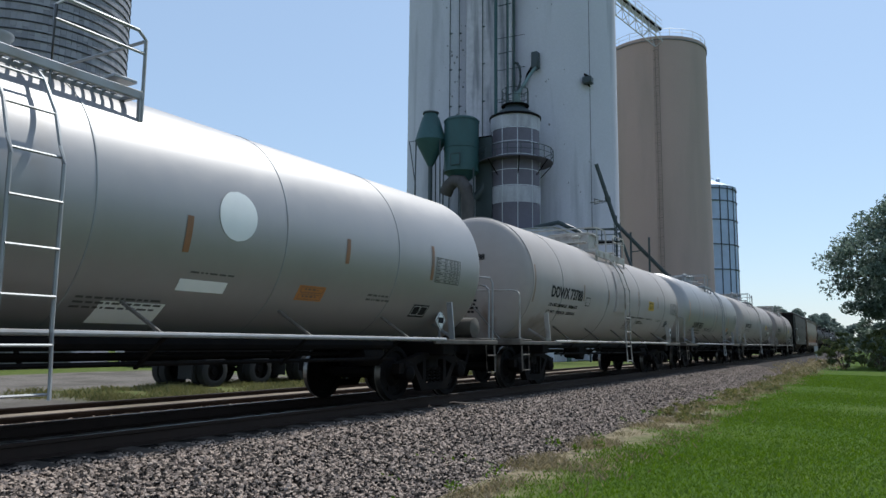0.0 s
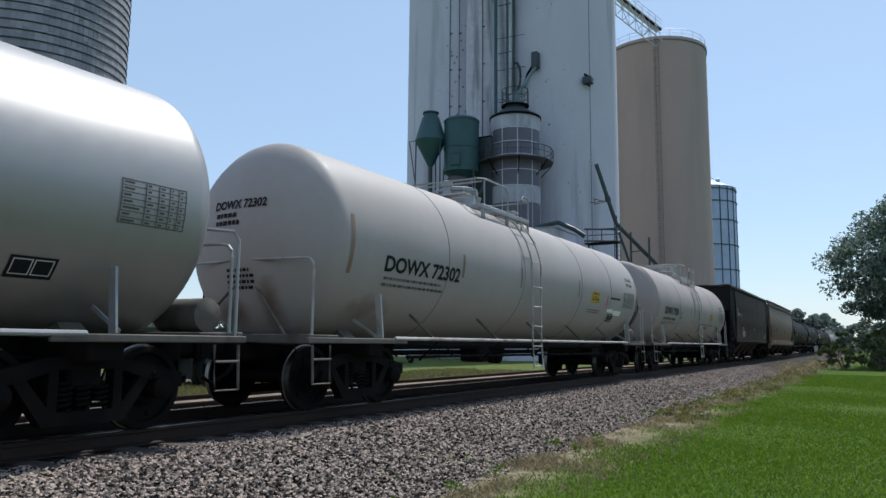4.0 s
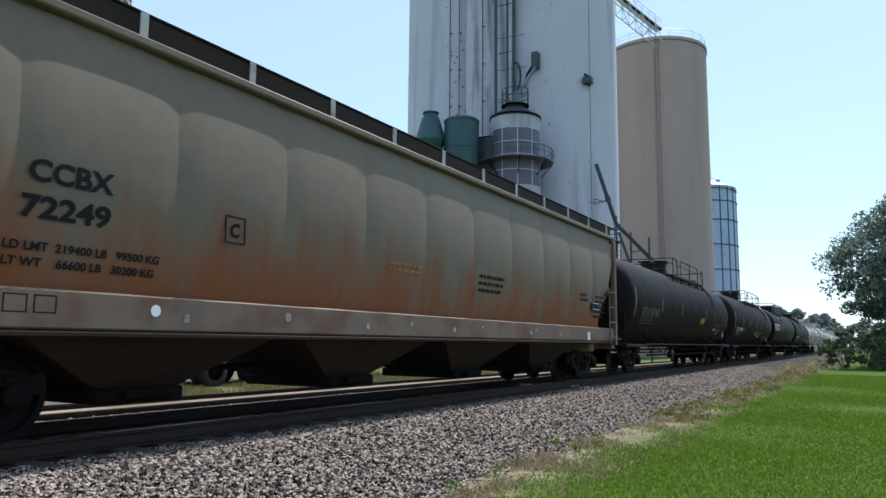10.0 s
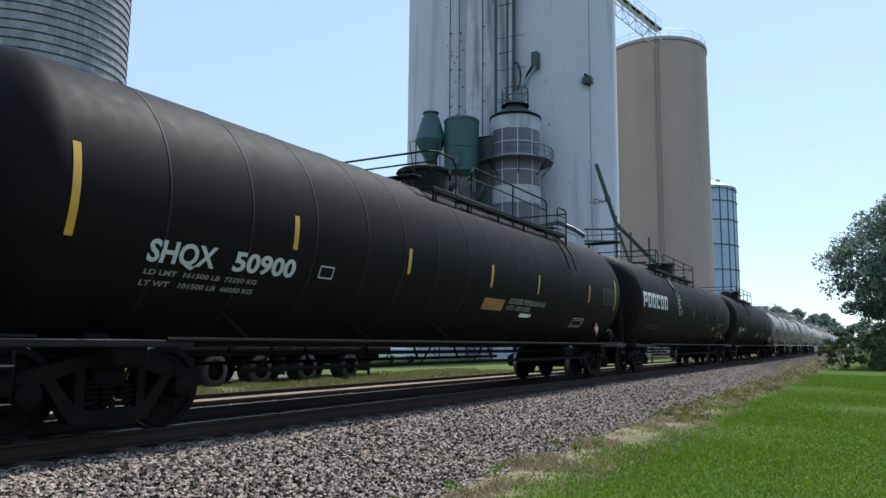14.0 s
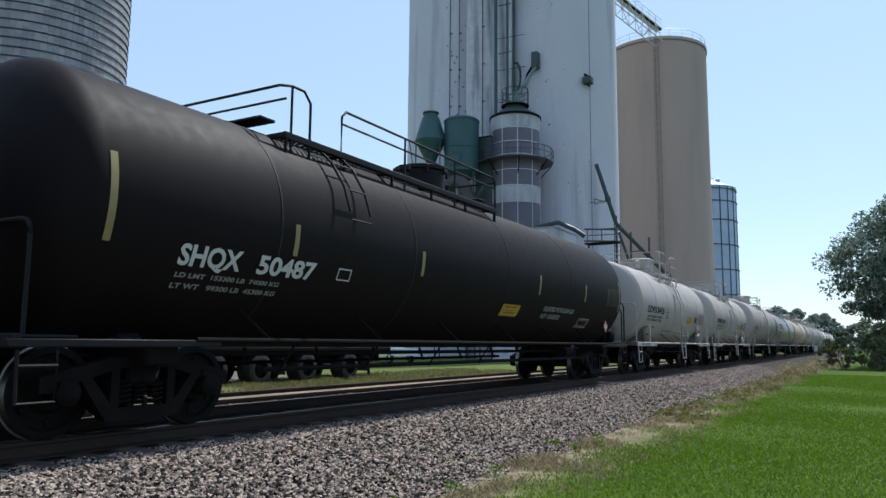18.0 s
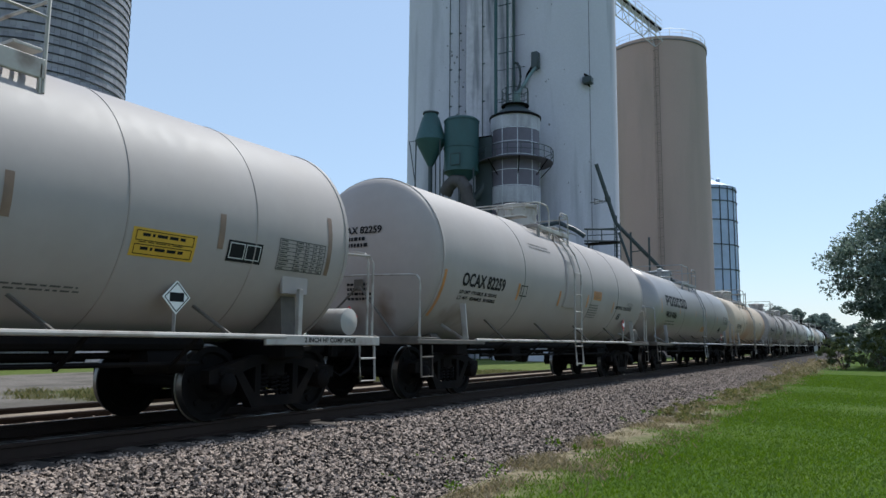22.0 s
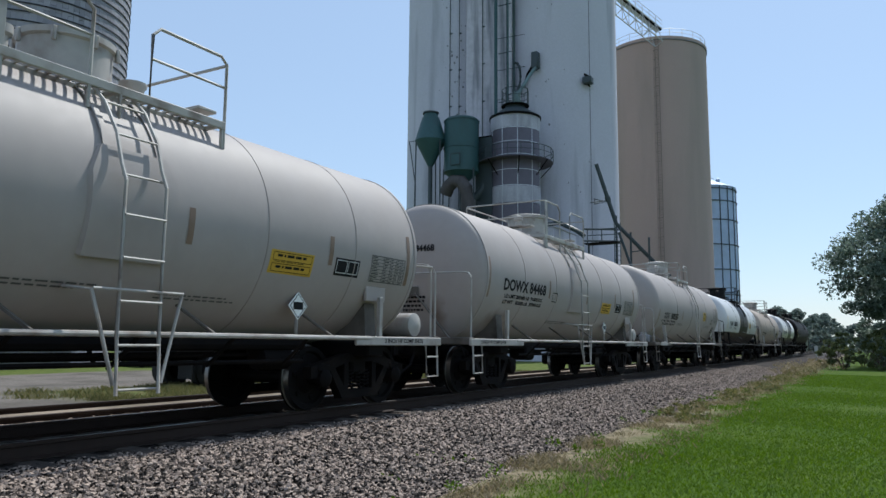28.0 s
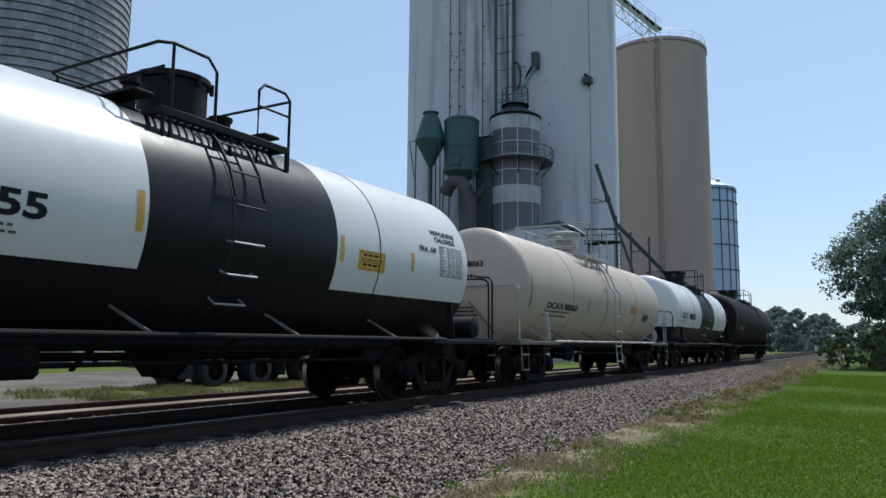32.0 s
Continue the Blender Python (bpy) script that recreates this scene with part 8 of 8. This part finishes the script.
def tree(name, x, y, h, spread, seed, m, label, clumps=90, per=70, size=0.13, low=0.25, group="", z0=0.0):
    rng = np.random.default_rng(seed)
    t = thing(name, pose(x, y, z0), label, "tree" if name == "tree" else "bush", group)
    g, ends = Geo(), []
    if name == "tree":
        g.tube([(0, 0, -0.1), (0.05, 0, h * 0.15), (0.0, 0.08, h * low)], h * 0.028, 10)
        for k in range(5):
            a = 2 * math.pi * k / 5 + rng.normal(0, 0.3)
            limbs(g, rng, Vector((0, 0, h * low)), Vector((math.cos(a) * 0.7, math.sin(a) * 0.7, 0.9)).normalized(), h * 0.24, h * 0.014, 2, ends)
    else:
        for k in range(7):
            a = 2 * math.pi * k / 7
            limbs(g, rng, Vector((0.1 * math.cos(a), 0.1 * math.sin(a), 0)), Vector((math.cos(a) * 0.6, math.sin(a) * 0.6, 1)).normalized(), h * 0.4, 0.025, 1, ends)
    part("trunk" if name == "tree" else "stems", g, bark, t)
    cl = []
    for _ in range(clumps):
        a, u = rng.random() * 2 * math.pi, rng.random()
        zz = h * (low * 0.8 + (1 - low * 0.8) * u)
        prof = math.sin(math.pi * min(1, 0.22 + 0.80 * u)) ** 0.7
        rr = spread * prof * (0.35 + 0.65 * rng.random() ** 0.5) * (1 + 0.22 * math.sin(3 * a + seed))
        cl.append((rr * math.cos(a), rr * math.sin(a), zz, h * rng.uniform(0.045, 0.10)))
    v, f = leaf_cloud(rng, cl, per, size)
    me = bpy.data.meshes.new("crown")
    me.from_pydata(v, [], f)
    me.materials.append(m)
    part("crown" if name == "tree" else "foliage", me, None, t)
    return t


tree("tree", 4.0, 66.0, 13.6, 5.9, 3, leaves_mat, "large dark green deciduous tree beside the track", clumps=340, per=150, size=0.16, low=0.36)
tree("tree", 8.5, 72.0, 13.4, 6.5, 9, leaves_mat, "large dark green deciduous tree beside the track", clumps=120, per=80, size=0.2, low=0.15)
tree("tree", 5.5, 84.0, 11.0, 5.5, 12, leaves_mat, "dark green deciduous tree in a group", clumps=90, per=60, size=0.2, low=0.12)
for k, (bx, by, bh, bs) in enumerate(((-1.6, 60.0, 2.6, 1.7), (0.6, 58.5, 2.2, 1.8), (2.9, 60.0, 2.4, 2.0), (-2.4, 66.0, 1.9, 1.5), (0.9, 64.5, 2.9, 1.8), (5.4, 61.0, 2.2, 2.0), (1.6, 72.0, 3.4, 2.2), (1.0, 66.5, 5.2, 1.9), (-0.5, 69.0, 3.4, 1.5), (2.4, 63.0, 4.6, 2.0))):
    tree("bush", bx, by, bh, bs, 20 + k, leaves_mat if k % 3 == 2 or k > 6 else bush_leaves, "dense green bush in the scrub along the track", clumps=40, per=60, size=0.11, low=0.05, group="scrub by the track")
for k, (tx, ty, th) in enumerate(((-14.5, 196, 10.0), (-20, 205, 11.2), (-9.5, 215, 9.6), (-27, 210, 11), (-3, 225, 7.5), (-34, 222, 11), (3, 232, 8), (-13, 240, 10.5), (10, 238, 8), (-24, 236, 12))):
    tree("tree", tx, ty, th, th * 0.62, 40 + k, hazed_leaves, "distant rounded green tree beyond the silos", clumps=130, per=60, size=0.34, low=0.05, group="distant trees")
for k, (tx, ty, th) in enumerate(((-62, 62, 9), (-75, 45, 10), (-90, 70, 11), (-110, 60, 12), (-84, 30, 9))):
    tree("tree", tx, ty, th, th * 0.42, 70 + k, hazed_leaves, "green tree beyond the gravel yard", clumps=50, per=40, size=0.35, low=0.15, group="trees behind the yard", z0=0.1)


def far_wood():
    rng = np.random.default_rng(77)
    cl = []
    for k in range(420):
        a = rng.uniform(-1.35, 1.2)
        d = rng.uniform(420, 620)
        cl.append((-math.sin(a) * d, math.cos(a) * d, rng.uniform(1, 10), rng.uniform(3, 6)))
    v, f = leaf_cloud(rng, cl, 26, 1.6)
    me = bpy.data.meshes.new("far_wood")
    me.from_pydata(v, [], f)
    me.materials.append(hazed_leaves)
    tagged(new("far_wood", me), "hazy line of distant woods on the horizon", "woods", kind="stuff")


far_wood()


def weeds():
    rng = np.random.default_rng(5)
    cl = [(-3.6 + rng.normal(0, 0.9), rng.uniform(44, 78), 0.25, rng.uniform(0.25, 0.55)) for _ in range(70)]
    v, f = leaf_cloud(rng, cl, 40, 0.07)
    me = bpy.data.meshes.new("weeds")
    me.from_pydata(v, [], f)
    me.materials.append(dry_mat)
    tagged(new("weeds", me), "tall pale weeds beside the ballast", "weeds", kind="stuff")
    cl = []
    for _ in range(150):
        wy = rng.uniform(16, 62)
        cl.append((-3.75 + 0.35 * math.sin(wy * 0.9) + rng.normal(0, 0.28), wy, 0.05, rng.uniform(0.12, 0.30)))
    v, f = leaf_cloud(rng, cl, 60, 0.05)
    me = bpy.data.meshes.new("verge_tufts")
    me.from_pydata(v, [], f)
    me.materials.append(rough_mat)
    tagged(new("verge_tufts", me), "ragged yellow-green tufts along the lawn's edge", "weeds", kind="stuff")
    cl = [(-4.3 + rng.normal(0, 0.25), rng.uniform(6, 30), 0.06, rng.uniform(0.08, 0.18)) for _ in range(26)] + [(-4.75, 8.2, 0.1, 0.22), (-4.6, 8.5, 0.08, 0.2), (-4.9, 7.9, 0.12, 0.15)]
    v, f = leaf_cloud(rng, cl, 45, 0.03)
    me = bpy.data.meshes.new("verge_weeds")
    me.from_pydata(v, [], f)
    me.materials.append(blade_mat)
    tagged(new("verge_weeds", me), "small green weeds growing in the ballast edge", "weeds", kind="stuff")


weeds()


def tyre_mesh():
    return Geo().lathe([(-0.13, 0.30), (-0.14, 0.44), (-0.11, 0.50), (0.11, 0.50), (0.14, 0.44), (0.13, 0.30)], 36, "x").mesh("tyre", tyre_rubber)


def rim_mesh():
    return Geo().lathe([(-0.10, 0.30), (-0.10, 0.27), (0.02, 0.24), (0.03, 0.12), (0.09, 0.10), (0.09, 0.02)], 24, "x", close=True).mesh("rim", galvanized)


def trailer():
    """A flat trailer parked beyond the siding, its wheels and frame seen beneath the passing cars."""
    t = thing("flatbed_trailer", pose(-19.35, 15.6, 0.12), "dark flatbed trailer with twin tandem axles parked on the grass", "trailer")
    ty = tyre_mesh()
    rm = Geo().lathe([(-0.10, 0.30), (-0.10, 0.27), (0.02, 0.24), (0.03, 0.12), (0.09, 0.10), (0.09, 0.02)], 24, "x", close=True).mesh("rim", dark_steel)
    for y in (1.4, 3.45, 5.9, 8.5):
        for x in (-1.05, 1.05):
            for dx in (0.0, -0.34 if x > 0 else 0.34):
                w = part("tyre", ty, None, t, m=pose(x + dx, y, 0.53) @ Matrix.Diagonal((1.15, 1.06, 1.06, 1)))
                part("rim", rm, None, w)
            part("spring_hanger", Geo().box((x * 0.62, y, 0.80), (0.14, 1.1, 0.16), 0.03), dark_steel, t)
            part("mud_guard", Geo().bar((x, y - 0.6, 1.06), (x, y + 0.6, 1.06), 0.3, 0.03), dark_steel, t)
        part("axle", Geo().tube([(-1.05, y, 0.5), (1.05, y, 0.5)], 0.07, 8), dark_steel, t)
    for x in (-0.55, 0.55):
        part("frame_rail", Geo().box((x, 5.6, 0.92), (0.12, 11.5, 0.22), 0.02), dark_steel, t)
    for y in (2.42, 7.2):
        part("subframe", Geo().box((0, y, 0.74), (1.3, 2.2, 0.22), 0.03), dark_steel, t)
    for y in (0.35, 4.55, 9.6):
        part("mud_flap", Geo().box((1.0, y, 0.62), (0.62, 0.03, 0.62), 0.008), tyre_rubber, t)
    part("deck", Geo().box((0, 5.6, 1.16), (2.4, 11.6, 0.22), 0.02), dark_steel, t)
    for x in (-1.0, 1.0):
        part("landing_leg", Geo().tube([(x * 0.6, 10.6, 0.02), (x * 0.6, 10.6, 0.9)], 0.06, 6), dark_steel, t)


trailer()


def pole(x, y, h, label):
    t = thing("utility_pole", pose(x, y, 0.1), label, "utility pole")
    part("shaft", Geo().tube([(0, 0, -0.2), (0, 0, h)], 0.14, 10), tie_wood, t)
    part("crossarm", Geo().box((0, 0, h - 0.6), (2.3, 0.1, 0.12), 0.01, Matrix.Rotation(radians(-30), 3, "Z")), tie_wood, t)
    for k in (-1.0, -0.5, 0.5, 1.0):
        part("insulator", Geo().lathe([(0, 0.05), (0.1, 0.06), (0.18, 0.03)], 10, c=(k * 0.87, -k * 0.5, h - 0.54), close=True), galvanized, t)
    part("transformer", Geo().lathe([(0, 0.22), (0.8, 0.22), (0.86, 0.1)], 16, c=(0.3, -0.2, h - 2.4), close=True), galvanized, t)


pole(-46.5, 42.0, 13.0, "wooden utility pole with a crossarm and transformer")


def relay_box():
    t = thing("signal_cabinet", pose(-11.2, 200.0, 0.15), "silver railway signal cabinet beside the track", "signal cabinet")
    part("cabinet", Geo().box((0, 0, 1.05), (1.9, 1.6, 2.0), 0.05), galvanized, t)
    part("roof", Geo().box((0, 0, 2.12), (2.1, 1.8, 0.12), 0.03), white_card, t)
    part("door", Geo().box((0.2, -0.82, 1.0), (0.9, 0.05, 1.7), 0.02), galvanized, t)
    part("footing", Geo().box((0, 0, 0.03), (2.0, 1.7, 0.12), 0.02), stave_concrete, t)
    p = thing("marker_post", pose(-4.2, 76.0, 0.0), "grey marker post beside the track", "post")
    part("post", Geo().box((0, 0, 0.75), (0.14, 0.06, 1.5), 0.01), galvanized, p)
    part("plate", Geo().box((0, -0.04, 1.35), (0.32, 0.02, 0.55), 0.01), galvanized, p)


relay_box()


def parked_truck(x, y, turn, label):
    t = thing("pickup_truck", pose(x, y, 0.12, 0, 0, turn), label, "pickup truck")
    body = [(-2.7, 0.55), (-2.7, 1.05), (-0.6, 1.08), (-0.45, 1.12), (-0.2, 1.75), (1.0, 1.78), (1.5, 1.15), (2.55, 1.05), (2.7, 0.85), (2.7, 0.5)]
    part("body", Geo().prism(body, -0.92, 0.92), glossy_truck, t)
    part("side_window", Geo().prism([(-0.1, 1.2), (0.0, 1.65), (0.9, 1.68), (1.25, 1.2)], -0.935, 0.935), navy_black, t)
    ty, rm = CACHE.setdefault("ty", tyre_mesh()), CACHE.setdefault("rm", rim_mesh())
    for yy in (-1.75, 1.7):
        for xx in (-0.82, 0.82):
            w = part("tyre", ty, None, t, m=pose(xx, yy, 0.39) @ Matrix.Diagonal((0.78, 0.78, 0.78, 1)))
            part("rim", rm, None, w)
    part("bumper", Geo().box((0, 2.72, 0.6), (1.8, 0.12, 0.2), 0.03), galvanized, t)


parked_truck(-36.2, 28.6, 70, "white pickup truck parked across the gravel yard")
parked_truck(-31.0, 46.0, 60, "white pickup truck parked across the gravel yard")


def grain_wagon():
    t = thing("grain_wagon", pose(-42.0, 36.0, 0.12, 0, 0, -30), "dark olive steel grain wagon parked beyond the road", "wagon")
    part("box", Geo().prism([(-1.25, 0.75), (1.25, 0.75), (1.35, 2.3), (-1.35, 2.3)], -4.6, 4.6, "y"), olive_steel, t)
    for k in range(10):
        part("side_rib", Geo().bar((1.28, -4.4 + k * 0.98, 0.75), (1.38, -4.4 + k * 0.98, 2.28), 0.08, 0.06), olive_steel, t)
    part("top_rim", Geo().box((1.35, 0, 2.32), (0.1, 9.3, 0.1), 0.02), olive_steel, t)
    for y in (-3.2, 3.2):
        for x in (-1.0, 1.0):
            w = part("tyre", CACHE["ty"], None, t, m=pose(x, y, 0.5))
            part("rim", CACHE["rm"], None, w)
        part("axle", Geo().tube([(-1, y, 0.5), (1, y, 0.5)], 0.08, 8), dark_steel, t)


olive_steel = mat("faded dark olive paint", (0.055, 0.06, 0.042), 0.7, grain=0.25, stain=(0.03, 0.026, 0.02), stain_amount=0.7, stain_scale=(1, 1, 0.4))
grain_wagon()


# Screen added in front of the stave silo to darken its shaded foot.
def foot_screen():
    t = thing("foot_screen", pose(-36.4, 19.5, 0.1), "low grey corrugated screen added to darken the stave silo's foot", "shed")
    part("wall", Geo().box((0, 0, 1.15), (0.3, 9.0, 2.3), 0.02), screen_tin, t)
    for k in range(30):
        part("corrugation", Geo().box((0.16, -4.35 + k * 0.3, 1.15), (0.04, 0.12, 2.28), 0.015), screen_tin, t)
    part("roof", Geo().bar((0.25, 0, 2.38), (-1.2, 0, 2.8), 9.2, 0.06), screen_tin, t)


screen_tin = mat("stained dark grey screen sheet", (0.12, 0.12, 0.125), 0.75, grain=0.25, stain=(0.06, 0.045, 0.035), stain_amount=0.7, stain_scale=(1.5, 1.5, 0.4))
foot_screen()


def yard_shed():
    t = thing("storage_shed", pose(-70.0, 33.0, 0.1, 0, 0, 10), "long low pale steel storage shed beyond the yard", "shed")
    part("wall", Geo().box((0, 0, 1.3), (9, 26, 2.6), 0.04), galvanized, t)
    part("roof", Geo().prism([(-4.8, 2.6), (0, 3.7), (4.8, 2.6), (4.8, 2.5), (-4.8, 2.5)], -13.2, 13.2, "y"), galvanized, t)
    for k in range(4):
        part("door", Geo().box((4.54, -9 + k * 6, 1.1), (0.06, 3.0, 2.2), 0.02), white_card, t)


yard_shed()


def ties(cx, z, y0, n, step, label, grp, half):
    g = Geo().box((0, 0, -0.09), (2.55, 0.22, 0.18), 0.015).mesh("tie", tie_wood)
    t = tagged(new("tie_row"), label, "ties", kind="structure")
    rng = random.Random(8)
    for k in range(n):
        part("tie", g, None, t, m=pose(cx + rng.uniform(-0.04, 0.04), y0 + k * step + rng.uniform(-0.03, 0.03), z - 0.172 + rng.uniform(-0.008, 0.006), 0, 0, rng.uniform(-1, 1)))


ties(TRACK_X, RAIL_Z, 0, 150, 0.53, "creosoted timber ties of the main track", "", 1.3)
ties(SIDING_X, SIDING_Z, 2, 120, 0.55, "weathered timber ties of the siding", "", 1.3)


# ---- movement ----
def run(t):
    """How far the train has rolled after t seconds; it gathers speed slowly."""
    return 9.5 * t + 0.011 * t * t


def motions():
    for w, car, y in WHEELSETS:
        home = car.location.y + y
        near = [k for k in range(0, 481) if 0.0 < home - run(k / 15) < 48]
        place = w.matrix_basis.translation.copy()
        first, last = (near[0], near[-1]) if near else (0, 1)
        ks = sorted({0, *range(first, last + 1), 480})
        walk(w, [(k / 15, Matrix.Translation(place) @ Matrix.Rotation((run(min(max(k, first), last) / 15) - run(first / 15)) / WHEEL_R, 4, "X")) for k in ks])
    for car in TRAIN:
        m = car.matrix_basis.copy()
        walk(car, [(t, Matrix.Translation((0, -run(t), 0)) @ m) for t in (0.0, 4.0, 8.0, 12.0, 16.0, 20.0, 24.0, 28.0, 32.0)])


motions()
